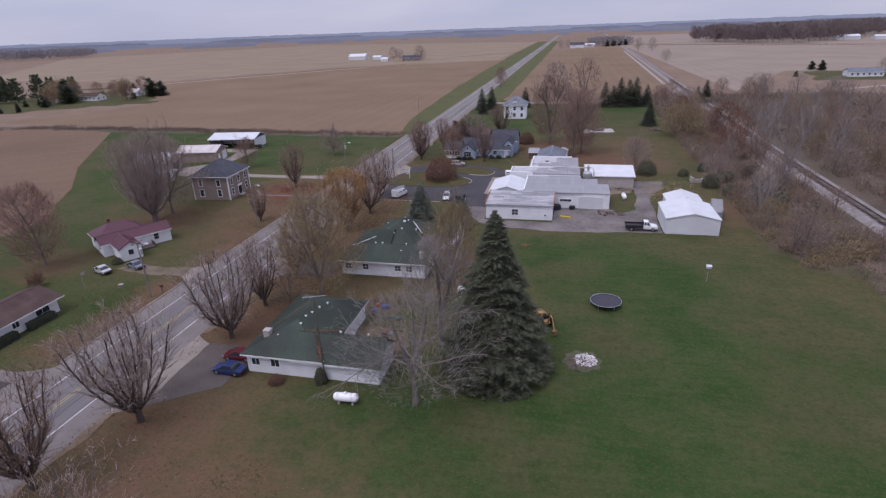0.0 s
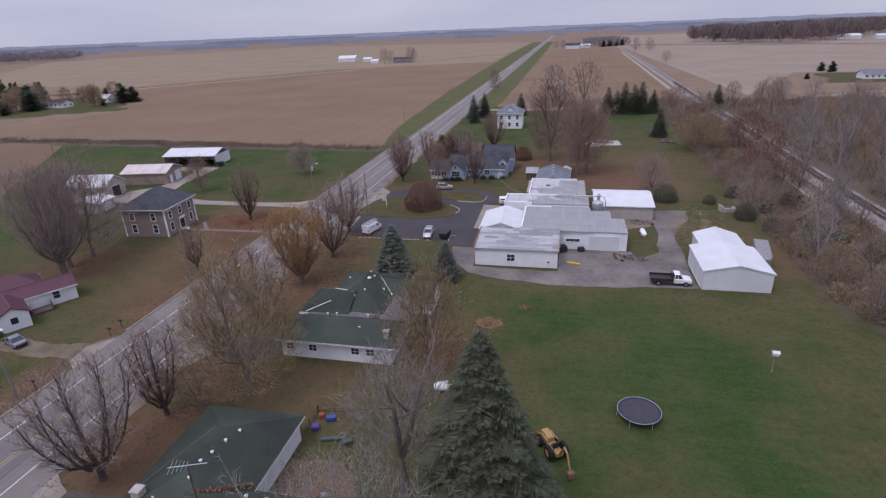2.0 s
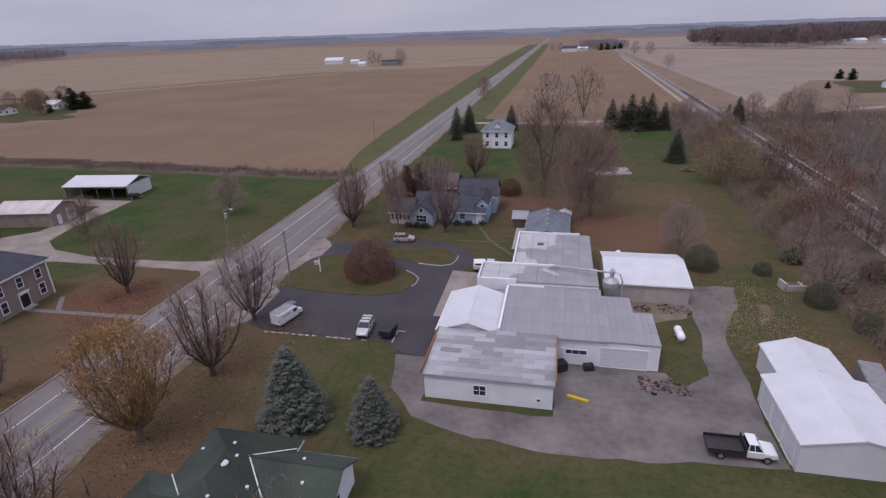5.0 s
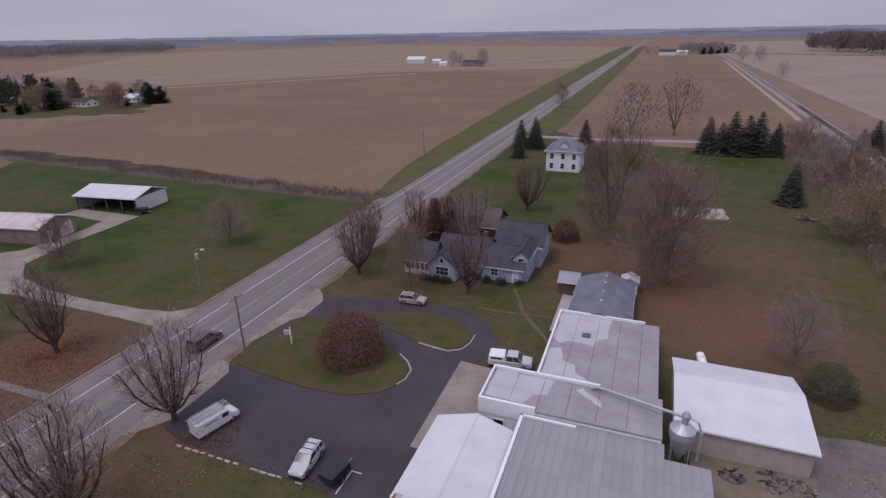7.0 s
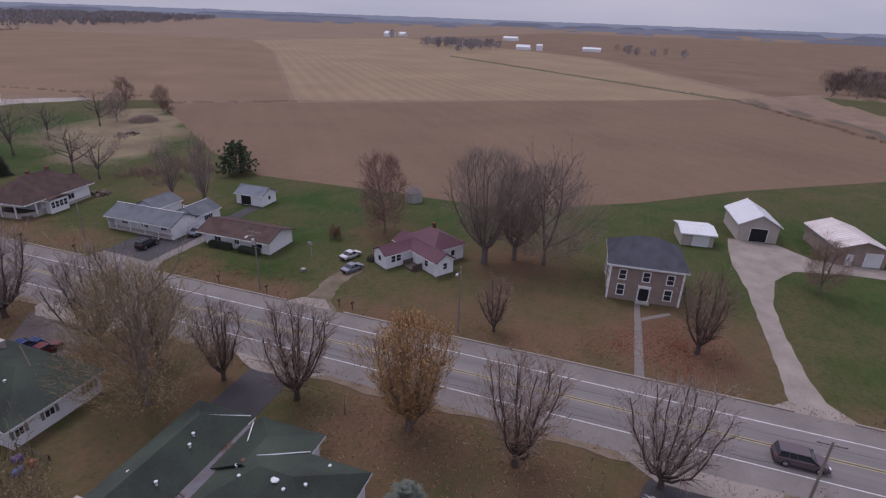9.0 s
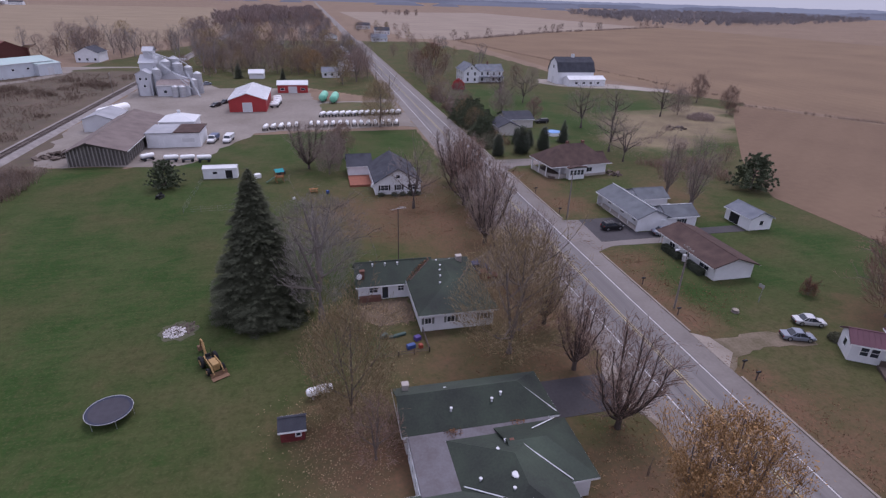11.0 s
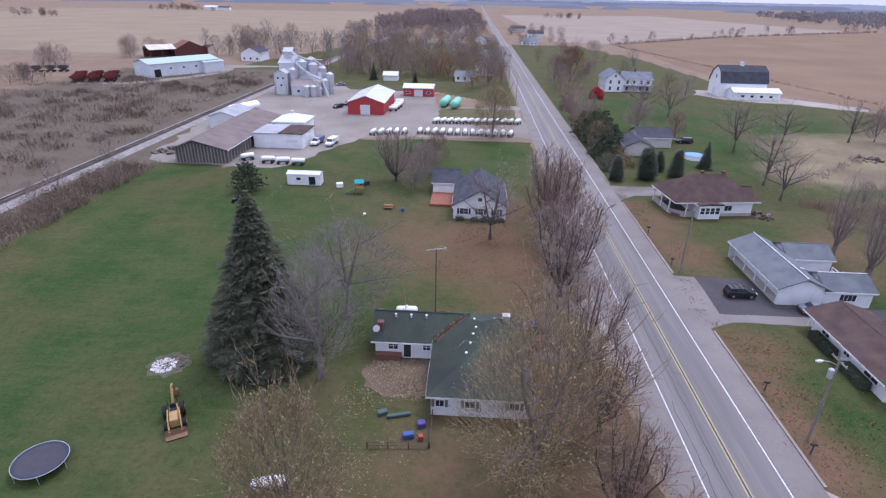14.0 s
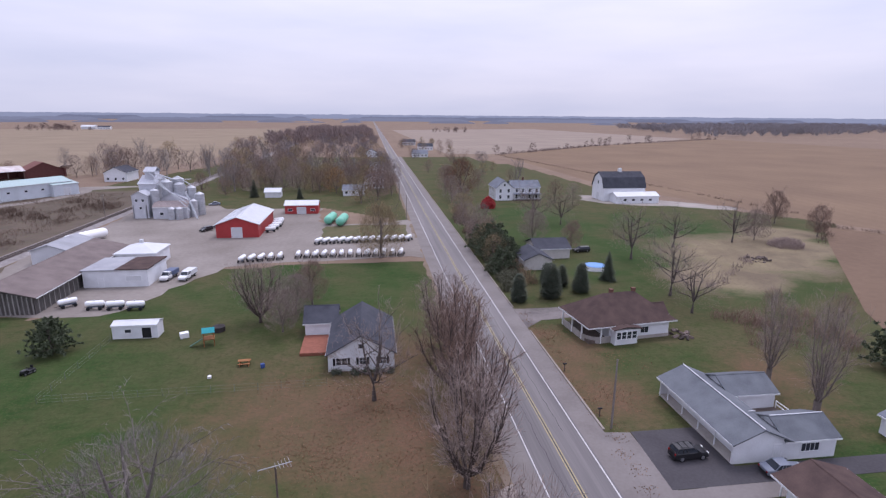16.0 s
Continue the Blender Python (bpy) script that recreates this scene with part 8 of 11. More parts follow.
wood_mass("woods", "small wood beside a far farm", scatter(7, 42, [(-760, -185), (-840, -190), (-830, -80), (-755, -85)], 11, 15), M_far_hazed, 78, 1.2)
hr = random.Random(17)
wood_mass("woods", "bare trees along the far southern hedges", [(-160 - k * 290 + hr.uniform(-3, 3), -440 - k * 290 + hr.uniform(-3, 3), hr.uniform(5, 11)) for k in [hr.random() ** 1.5 for _ in range(9)]] + [(-330 - k * 310, -600 - k * 210, hr.uniform(5, 12)) for k in [hr.random() for _ in range(7)]], mat("far_brown_wood", (0.17, 0.125, 0.115)), 79, 0.5, 90)
wood_mass("woods", "dark woodland across the far fields", scatter(4, 700, [(-640, -850), (-830, -830), (-1900, -1500), (-2100, -2200), (-800, -1600)], 14, 20), M_far_hazed, 75)
wood_mass("woods", "trees round far farmsteads", [(-738, -104, 14), (-700, -90, 13), (-760, -95, 12), (-720, -112, 14), (-680, -100, 12), (-812, 98, 15), (-815, 108, 11), (-778, 166, 13), (-800, 130, 12), (-740, -85, 12), (-1010, -340, 15), (-990, -330, 12)], M_far_hazed, 76)
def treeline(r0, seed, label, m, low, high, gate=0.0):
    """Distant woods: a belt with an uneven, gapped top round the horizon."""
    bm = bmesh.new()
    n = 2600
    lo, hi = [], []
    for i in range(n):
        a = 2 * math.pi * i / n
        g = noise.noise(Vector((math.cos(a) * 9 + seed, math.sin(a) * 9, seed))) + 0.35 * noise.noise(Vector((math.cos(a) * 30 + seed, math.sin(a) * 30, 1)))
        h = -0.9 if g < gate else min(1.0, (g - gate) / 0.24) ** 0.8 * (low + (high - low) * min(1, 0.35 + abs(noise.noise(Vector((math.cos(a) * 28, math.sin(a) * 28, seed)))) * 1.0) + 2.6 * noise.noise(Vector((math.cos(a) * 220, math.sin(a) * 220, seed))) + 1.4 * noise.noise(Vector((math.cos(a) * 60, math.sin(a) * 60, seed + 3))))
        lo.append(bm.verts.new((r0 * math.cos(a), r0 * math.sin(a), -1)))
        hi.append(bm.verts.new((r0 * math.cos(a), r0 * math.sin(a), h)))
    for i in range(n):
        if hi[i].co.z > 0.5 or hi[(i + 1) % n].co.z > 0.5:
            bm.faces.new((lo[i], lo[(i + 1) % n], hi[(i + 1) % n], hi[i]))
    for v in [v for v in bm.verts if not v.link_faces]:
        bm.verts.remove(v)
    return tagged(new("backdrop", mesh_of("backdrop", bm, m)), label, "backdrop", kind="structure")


fg = random.Random(88)
M_far_brown = mat("far_brown_wood", (0.17, 0.125, 0.115))
for lab, cx, cy, rx, ry, n_, h_ in (("small dark grove far out in the stubble", 640, -752, 34, 9, 16, 12), ("row of trees round a far farmstead", 606, -1140, 70, 12, 26, 12), ("trees beside a far farm", 690, -1290, 60, 14, 20, 13), ("bare trees round a far roadside farm", -205, -1120, 40, 12, 14, 12)):
    wood_mass("woods", lab, [(cx + fg.uniform(-rx, rx), cy + fg.uniform(-ry, ry), h_ * fg.uniform(0.55, 1.1)) for _ in range(n_)], M_far_brown, int(cx) % 97, 0.5, 90)
grove("woods", "bare grey-brown trees beside the waste ground", [(fg.choice(("far1", "far2", "far3")), fg.uniform(164, 205), fg.uniform(-146, -126), fg.uniform(0.6, 0.95)) for _ in range(12)])


# air haze put into a greyish base colour plus a faint blue emission
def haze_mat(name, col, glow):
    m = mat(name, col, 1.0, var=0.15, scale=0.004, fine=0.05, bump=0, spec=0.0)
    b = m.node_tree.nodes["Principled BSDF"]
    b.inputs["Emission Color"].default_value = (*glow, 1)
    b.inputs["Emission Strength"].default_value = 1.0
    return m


# belts of woods that glow softly, their distance haze painted on
treeline(2500, 9, "haze-tinted line of woods far across the fields", haze_mat("far_grey_woods", (0.13, 0.12, 0.125), (0.085, 0.098, 0.135)), 9, 15, -0.02)
treeline(3100, 4, "haze-greyed line of woods far across the fields", haze_mat("far_grey_woods_2", (0.13, 0.125, 0.135), (0.10, 0.115, 0.158)), 13, 21, -0.3)
treeline(3800, 6, "haze-blue line of woods far across the fields", haze_mat("mid_haze_woods", (0.13, 0.13, 0.145), (0.075, 0.088, 0.125)), 19, 26, -0.25)
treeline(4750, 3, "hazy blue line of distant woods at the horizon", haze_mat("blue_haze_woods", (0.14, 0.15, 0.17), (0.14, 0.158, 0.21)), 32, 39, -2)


# ---- far farmsteads ----
def far_house(label, x, y, w, d, eave, ridge, axis, wall, roof, cat="house"):
    b = Building(cat.replace(" ", "_"), label, cat, x, y, wall, roof)
    r_ = (x - w / 2, y - d / 2, x + w / 2, y + d / 2)
    b.gable(*r_, eave, ridge, axis, over=0.4)
    if cat == "house":
        for side, n_, lo in (("S", w, x - w / 2), ("E", d, y - d / 2), ("N", w, x - w / 2)):
            k = max(1, int(n_ / 3.2))
            for i in range(k):
                b.opening(side, r_, lo + n_ * (i + 0.5) / k, 1.0, 1.1, 1.2)
    else:
        b.opening("S", r_, x, 0.05, 3.4, min(3, eave - 0.4), "roller_door")
    return b


for x, y, w, d, e, r_, ax, wl_, rf, cat, lab in (
    (-331, 330, 14, 9, 2.8, 4.8, "x", M_white_siding, M_brown_roof, "house", "low white farmhouse among far garden trees"),
    (-318, 356, 10, 8, 3.0, 5.0, "x", M_white_siding, M_white_metal, "house", "white outbuilding beside the far farmhouse"),
    (-345, 318, 7, 6, 2.6, 4.0, "x", M_white_metal, M_white_metal, "garage", "small white garage of the far farm"),
    (-312, 806, 26, 16, 5, 8.5, "x", M_white_metal, M_white_metal, "barn", "white farm barn across the stubble"),
    (-280, 800, 12, 10, 3.5, 5.5, "x", M_white_metal, M_white_metal, "garage", "white farm shed across the stubble"),
    (-212, 742, 22, 12, 4, 7, "x", M_tan_siding, M_dark_roof, "house", "dark-roofed farmhouse across the stubble"),
    (-252, 750, 10, 7, 3, 5, "x", M_white_siding, M_white_metal, "garage", "white garage of the far farm"),
    (8, 1030, 24, 12, 5, 9, "x", M_white_siding, M_dark_roof, "house", "white farmhouse beside the far road"),
    (30, 1060, 16, 12, 4, 6, "x", M_white_metal, M_white_metal, "barn", "white farm shed beside the far road"),
    (190, 428, 20, 10, 2.8, 5, "x", M_white_siding, M_blue_roof, "house", "long white house beyond the railway"),
    (440, 1075, 34, 18, 5, 8, "x", M_white_metal, M_white_metal, "barn", "long white barn beside the woods"),
    (480, 1050, 24, 14, 5, 7, "x", M_white_metal, M_white_metal, "barn", "white barn beside the woods"),
    (-1090, -380, 24, 16, 6, 10, "y", M_white_siding, M_white_metal, "barn", "white barn far across the fields"),
    (-1150, -376, 16, 14, 5, 8, "y", M_white_siding, M_white_metal, "barn", "white barn far across the fields"),
    (-838, -50, 14, 20, 4, 7, "y", M_white_siding, M_white_metal, "barn", "white barn behind the far trees"),
    (-834, -26, 8, 8, 7, 9, "y", M_white_siding, M_white_metal, "barn", "tall white shed behind the far trees"),
    (-885, 44, 14, 26, 4, 6, "y", M_white_siding, M_white_metal, "barn", "long white shed of a far farm"),
    (-1190, -148, 20, 30, 5, 8, "y", M_white_siding, M_white_metal, "barn", "white barn far across the fields"),
    (108, -246, 12, 16, 5, 8, "y", M_white_siding, M_dark_roof, "house", "white two-storey house beyond the tracks"),
    (11, -173, 7, 6, 2.6, 4, "x", M_white_siding, M_white_metal, "garage", "small white garage on the village green"),
    (-26, -178, 10, 10, 2.8, 4.6, "x", M_white_siding, M_blue_roof, "house", "pale house with a blue-grey roof"),
    (-36, -205, 10, 12, 4.8, 7, "y", M_white_siding, M_dark_roof, "house", "white two-storey village house"),
    (-38, -250, 10, 12, 4.8, 7, "y", M_white_siding, M_blue_roof, "house", "white village house by the road"),
    (-38, -300, 10, 12, 3, 6, "y", M_white_siding, M_dark_roof, "house", "white village house by the road"),
    (-80, -420, 14, 12, 3, 6, "x", M_white_siding, M_blue_roof, "house", "white house beside the road"),
    (-95, -520, 16, 12, 4, 7, "x", M_white_siding, M_dark_roof, "house", "white house beside the road"),
    (-84, -620, 16, 12, 4, 7, "x", M_white_siding, M_dark_roof, "house", "white house beside the road"),
    (-35, -420, 12, 12, 4, 7, "y", M_white_siding, M_dark_roof, "house", "white village house by the road"),
):
    far_house(lab, x, y, w, d, e, r_, ax, wl_, rf, cat)
FARM_TREES = "trees round far farmsteads"
for x, y, s, c in ((-340, 345, 1.0, M_leaf_rust), (-322, 340, .9, M_leaf_rust), (-335, 356, 1.0, M_leaf_rust), (-345, 330, .9, None), (-306, 352, 1.25, M_leaf_rust), (-300, 362, .8, None), (-240, 752, 1.5, None), (-196, 735, 1.4, None), (-206, 762, 1.6, None), (-230, 748, 1.3, None), (-20, 1040, 1.2, None), (-8, 1052, 1.2, None), (30, 1040, 1.1, None), (52, 1050, 1.2, None), (94, 620, 1.0, None), (93, 870, 1.5, None), (112, 872, 1.4, None), (205, 436, .9, None)):
    plant("tree", "bushy autumn tree of a far farmstead", "tree", "roughleaf" if c else "rough1", x, y, s, group=FARM_TREES, crown=c)
for x, y, s in ((-333, 312, 1.6), (-352, 296, .55), (-346, 301, .5), (-340, 318, 1.9), (-298, 350, 1.6), (-293, 354, 1.3),  (60, 1060, 1.4), (72, 1075, 1.5), (84, 1090, 1.4), (95, 1105, 1.3), (180, 486, .8), (184, 478, .9), (150, 428, .5)):
    plant("pine_tree", "dark evergreen of a far farmstead", "tree", "roundpine", x, y, s, group="evergreens round far farmsteads")
far_house("white farmhouse far across the southern stubble", 566, -1262, 26, 12, 5, 8, "x", M_white_siding, M_dark_roof)
far_house("white barn far across the southern stubble", 604, -1274, 30, 16, 6, 9, "x", M_white_metal, M_white_metal, "barn")
far_house("white two-storey farmhouse behind a wide far lawn", -464, 312, 10, 9, 5.6, 8.0, "x", M_white_siding, M_white_metal)
far_house("low white garage of the far farmhouse", -443, 316, 14, 8, 2.8, 4.4, "x", M_white_siding, M_white_metal, "garage")
FAR_EVER = "evergreens round far farmsteads"
for x, y, s in ((-412, 312, .7), (-333, 293, .8), (-339, 300, .8), (-354, 384, .7), (-350, 391, .8), (-304, 338, .6)):
    plant("pine_tree", "dark evergreen of a far farmstead", "tree", "roundpine", x, y, s, group=FAR_EVER)
for x, y in ((-350.7, 250.4), (-343.4, 256.9), (-335.6, 264.5), (-328.7, 270.7)):
    plant("arborvitae", "small clipped evergreen of a far lawn", "tree", "arborvitae", x, y, .9, group=FAR_EVER)
for x, y, s in ((-480, 322, 1.1), (-478, 327, 1.1), (-474, 331, 1.15), (-470, 336, 1.3), (-476, 347, 1.3), (-452, 346, 1.7), (-455, 350, 1.8), (-449, 356, 1.8), (-444, 360, 1.6), (-457, 372, 1.3)):
    plant("spruce", "tall dark spruce of a far farmstead", "tree", "spruce", x, y, s, group=FAR_EVER)
for x, y, s in ((-392, 316, 2.1), (-396, 309, 2.2), (-388, 322, 1.9), (-381, 334, 2.1), (-377, 341, 1.8), (-372, 355, 1.7), (-401, 300, 1.9)):
    plant("pine_tree", "tall open pine of a far farmstead", "tree", "cloudpine", x, y, s * 0.62, group=FAR_EVER, sz=s)
fr = random.Random(33)
grove("woods", "brown autumn trees round the far farmsteads", [(fr.choice(("rough1", "rough2")), -432 - fr.uniform(0, 70), 248 + fr.uniform(0, 60), fr.uniform(1.0, 1.5)) for _ in range(22)] + [("roughleaf", x, y, sc) for x, y, sc in ((-337, 302, 1.1), (-345, 312, 1.2), (-352, 322, 1.3), (-362, 338, 1.3), (-370, 352, 1.2), (-303, 331, 1.3), (-300, 327, 1.2), (-884, 80, 1.1), (-890, 92, 1.0), (-880, 110, .9), (-886, 148, .9), (-535, 260, .9))])

# ditches, tracks and hedges that part the fields
dr = random.Random(91)


def run(a, c, step, jitter=1.0, r0=1.5, r1=2.6):
    n = max(2, int(math.hypot(c[0] - a[0], c[1] - a[1]) / step))
    return [(a[0] + (c[0] - a[0]) * i / n + dr.uniform(-jitter, jitter), a[1] + (c[1] - a[1]) * i / n + dr.uniform(-jitter, jitter), dr.uniform(r0, r1)) for i in range(n + 1)]


M_weeds = mat("dry_weeds", (0.2, 0.15, 0.115))
thicket("undergrowth", "dark weeds along the field track", run((-378, 448), (-236, 630), 4, 1, 1.6, 2.4) + run((-84, 908), (-230, 720), 6) + run((-84, 908), (-36, 950), 6), M_weeds, 1.2, 92, 4, 0.12)
thicket("undergrowth", "brown hedge across the pale stubble", run((110, 1118), (380, 880), 7, 2, 2, 4), M_twig, 2.5, 93, 2, 0.2)
thicket("undergrowth", "dark field edge of standing weeds", run((-230, -40), (-196, -85), 3) + run((-175, -60), (-200, -88), 3) + run((-208, -95), (-160, -430), 7), M_weeds, 1.4, 94, 5, 0.1)
thicket("undergrowth", "hedge and trees between the far southern fields", run((-160, -440), (-330, -600), 6, 2, 2, 4) + run((-330, -600), (-640, -810), 8, 2, 2, 4), M_twig, 4.0, 95, 2, 0.22)
thicket("undergrowth", "weeds in the western ditch", run((-375, 172), (-610, -85), 6, 1, 1.6, 2.4) + run((-375, 172), (-240, 222), 5, 1.5, 2, 3), M_weeds, 1.3, 96, 4, 0.12)


def clipped_hedge(x, y0, y1, w, h, seed):
    """A box-cut evergreen hedge: a shell of small leaves over inner twigs."""
    r = random.Random(seed)
    t = TreeMesh(seed)
    for _ in range(int((y1 - y0) * 1500)):
        f = r.random()
        y = r.uniform(y0, y1)
        if f < 0.42:
            p = (x + r.uniform(-w, w) / 2, y, h + r.uniform(-0.1, 0.05))
        elif f < 0.9:
            p = (x + (w / 2 + r.uniform(-0.1, 0.04)) * r.choice((-1, 1)), y, h * r.random())
        else:
            p = (x + r.uniform(-w, w) / 2, r.choice((y0, y1)) + r.uniform(-0.05, 0.05), h * r.random())
        t.leaf(Vector(p), r.uniform(0.05, 0.09))
    me = t.meshes()[1]
    me.materials.append(M_evergreen)
    ob = thing("hedge", "box-clipped dark evergreen hedge before the ranch house", "hedge", 0, 0, group="hedges of the ranch house")
    leaves = new("leaves", me)
    leaves.parent = ob
    leaves["kind"] = "stuff"
    part("twigs", boxes((x - w / 2 + 0.12, y0 + 0.12, 0, x + w / 2 - 0.12, y1 - 0.12, h - 0.14), bevel=0.1), M_evergreen, ob)


clipped_hedge(-74.6, 46.2, 50.6, 1.1, 1.05, 97)
clipped_hedge(-74.6, 52.6, 56.6, 1.1, 1.05, 98)
thicket("undergrowth", "low dark shrubs round the white cottage", [(-36.6 + i * 1.7, 11.3, 0.6) for i in range(4)] + [(-28.6, 11.0, .6)], M_evergreen, 1.1, 98, 190, 0.05, 0.9)
thicket("undergrowth", "dark shrubs before the blue house", [(-33.4, 165.4, .7), (-29.6, 165.2, .8), (-31.4, 165.2, .7), (-25.4, 168.4, .8), (-23.2, 167.4, .7), (-20.8, 167.4, .8), (-18.0, 168.2, .6)], M_evergreen, 1.3, 99, 170, 0.05, 0.9)
pad("field_track", "pale grassy field track between stubble fields", [(-380, 441), (-235, 626), (-231, 622), (-376, 437)], mat("straw_track", (0.34, 0.27, 0.19), 0.95, var=0.3, scale=0.1), 0.05, "track")
pad("field_track", "green grass ditch between stubble fields", [(-612, -84), (-376, 172), (-372, 168), (-608, -90)], mat("ditch_grass", (0.075, 0.085, 0.04), 0.95, var=0.3, scale=0.1), 0.05, "ditch")


def fallen_leaves(label, spots, m, seed, z=0.0):
    """Loose leaves on the ground: (x, y, reach, count) drifts, thick in the middle."""
    t = TreeMesh(seed)
    r = t.rnd
    for x, y, reach, n in spots:
        for _ in range(n):
            a, q = r.uniform(0, 6.2832), reach * r.random() ** 0.8
            t.leaf(Vector((x + q * math.cos(a), y + q * math.sin(a), z + 0.03 + r.random() * 0.03)), r.uniform(0.05, 0.10))
    me = t.meshes()[1]
    me.materials.append(m)
    return tagged(new("fallen_leaves", me), label, "leaves", kind="stuff")


M_litter = mat("loose_brown_leaves", (0.20, 0.11, 0.068), 0.95, col2=(0.145, 0.085, 0.056), scale=0.6, bump=0, spec=0.08, island=0.4)
M_litter_tan = mat("loose_tan_leaves", (0.36, 0.28, 0.18), 0.95, col2=(0.26, 0.18, 0.11), scale=0.6, bump=0, spec=0.08, island=0.35)
fallen_leaves("brown leaves blown against the parking lot edge", [(-38.2, 124.6, 2.6, 260), (-38.4, 122.4, 2.2, 300), (-39.8, 121.2, 2.0, 300), (-42, 121.4, 1.6, 160), (-35, 120.9, 2.2, 200), (-31, 120.8, 2.0, 140), (-26.6, 120.8, 1.2, 160)], M_litter, 201, 0.045)
fallen_leaves("tan leaves scattered round the low tree", [(-17.3, 80, 6.5, 1500), (-15, 86, 5, 500), (-19, 74, 5, 700), (-12, 78, 5, 260), (-22, 70, 5, 300)], M_litter_tan, 202)
fallen_leaves("brown leaves scattered below the street trees", [(-43.7, 98.3, 6, 1300), (-43, 110, 5, 600), (-43.5, 84.8, 4, 500), (-37, 70.4, 6, 900), (-44, 62, 5, 600), (-43.7, 55.7, 5, 500), (-43.7, 38.4, 7, 900), (-45, 26, 7, 700), (-71, 127, 7, 1300), (-66, 114, 7, 600), (-66, 100, 6, 600), (-34.2, 22, 8, 900)], M_litter, 203)
fallen_leaves("deep red leaves lying thick beneath the small bare tree", [(-72, 126, 8, 3200), (-69, 118.5, 5, 900), (-66.5, 127, 4, 600)], mat("deep_red_leaves", (0.27, 0.085, 0.058), 0.95, col2=(0.19, 0.07, 0.05), scale=0.6, bump=0, spec=0.08, island=0.35), 220)
fallen_leaves("rusty leaves below the big bare trees", [(3, 175, 11, 1200), (12, 168, 10, 900), (-6, 190, 10, 800), (-90, 100, 10, 900)], M_litter, 204)
rows_ = []
for k in range(9):
    for q in range(26):
        rows_.append((-46.4 + k * 1.2 + 0.12 * math.sin(q * 0.7 + k), 87.5 + q * 1.22, 0.5, 26 if (q * 7 + k * 3) % 5 else 8))
fallen_leaves("raked rows of tan leaves on the mown grass", rows_, mat("raked_tan_leaves", (0.30, 0.205, 0.125), 0.95, col2=(0.21, 0.135, 0.08), scale=0.6, bump=0, spec=0.08, island=0.35), 205)
fallen_leaves("tan leaves blown into the dirt court", [(-23.2, 58.2, 3.6, 1100), (-25, 60.4, 2.2, 400), (-21.2, 56.4, 2.0, 300), (-20, 62, 3, 350)], M_litter_tan, 213, 0.03)
fallen_leaves("orange leaves lying in the roof gutters", [(-26.2, 84.7, 0.9, 160), (-32.7, 84.5, 0.8, 120)], M_litter, 214, 2.74)
fallen_leaves("straw-coloured leaves beside the gravel track", [(26, 134, 5, 1400), (21, 132, 3.5, 900), (21.5, 138, 4, 900), (27, 142, 5, 900), (23, 127, 3.5, 400), (30, 128, 4, 300)], M_litter_tan, 206)
plant("bush", "brown shrub beside the house corner", "bush", "bush_fine", -32.4, 47.4, 1.1, sz=0.8)
plant("bush", "dark ivy climbing the house wall", "bush", "bush_dark", -27.0, 48.3, 0.85, sz=1.7)
plant("bush", "low bush beside the red-roofed house", "bush", "bush_dark", -80.6, 75.9, 1.1, sz=0.9)
verge = [(-49.0 + tr.uniform(-0.8, 2.2), y, 1.6, 60) for y in range(6, 200, 3)] + [(-63.2 + tr.uniform(-1.6, 0.8), y, 1.4, 50) for y in range(-10, 204, 3)]
fallen_leaves("brown leaves drifted along both verges of the road", verge, M_litter, 207, 0.045)
fallen_leaves("brown leaves strewn over the front lawns", [(-67, 50, 5, 700), (-67, 58, 5, 800), (-68, 66, 5, 600), (-72, 62, 6, 400), (-72, 50, 5, 300), (-66, 88, 6, 500), (-67, 22, 5, 500), (-72, 10, 7, 500), (-67, 0, 5, 400)], M_litter, 208)
fallen_leaves("russet leaves covering the garden behind the trees", [(tr.uniform(-46, -18), tr.uniform(6, 36), 4, 130) for _ in range(34)], M_litter, 209)

# ---- vehicles ----
def paint(name, col):
    return mat(name, col, 0.3, metal=0.2, var=0.06, scale=0.6, bump=0, spec=0.5)


M_rim = mat("alloy_rim", (0.42, 0.42, 0.44), 0.35, metal=0.8, var=0.15)
M_lamp = mat("lamp_lens", (0.7, 0.7, 0.7), 0.15, var=0.05, bump=0)
M_tail = mat("red_lamp_lens", (0.3, 0.015, 0.015), 0.2, var=0.1, bump=0)
M_black_trim = mat("black_plastic", (0.025, 0.025, 0.028), 0.6, var=0.2)


def loft(bm, sections):
    """Skin through sections, each (x, half width, z low, z high), with the upper edges rounded in."""
    prev = None
    for x, w, lo, hi in sections:
        r = min(0.10, (hi - lo) * 0.3)
        ring = [bm.verts.new(p) for p in ((x, -w * 0.94, lo), (x, w * 0.94, lo), (x, w, lo + r * 1.2), (x, w * 0.985, hi - r), (x, w * 0.90, hi), (x, -w * 0.90, hi), (x, -w * 0.985, hi - r), (x, -w, lo + r * 1.2))]
        if prev:
            for i in range(8):
                bm.faces.new((prev[i], prev[(i + 1) % 8], ring[(i + 1) % 8], ring[i]))
        else:
            bm.faces.new(ring[::-1])
        prev = ring
    bm.faces.new(prev)
    bmesh.ops.recalc_face_normals(bm, faces=bm.faces[:])
    return bm


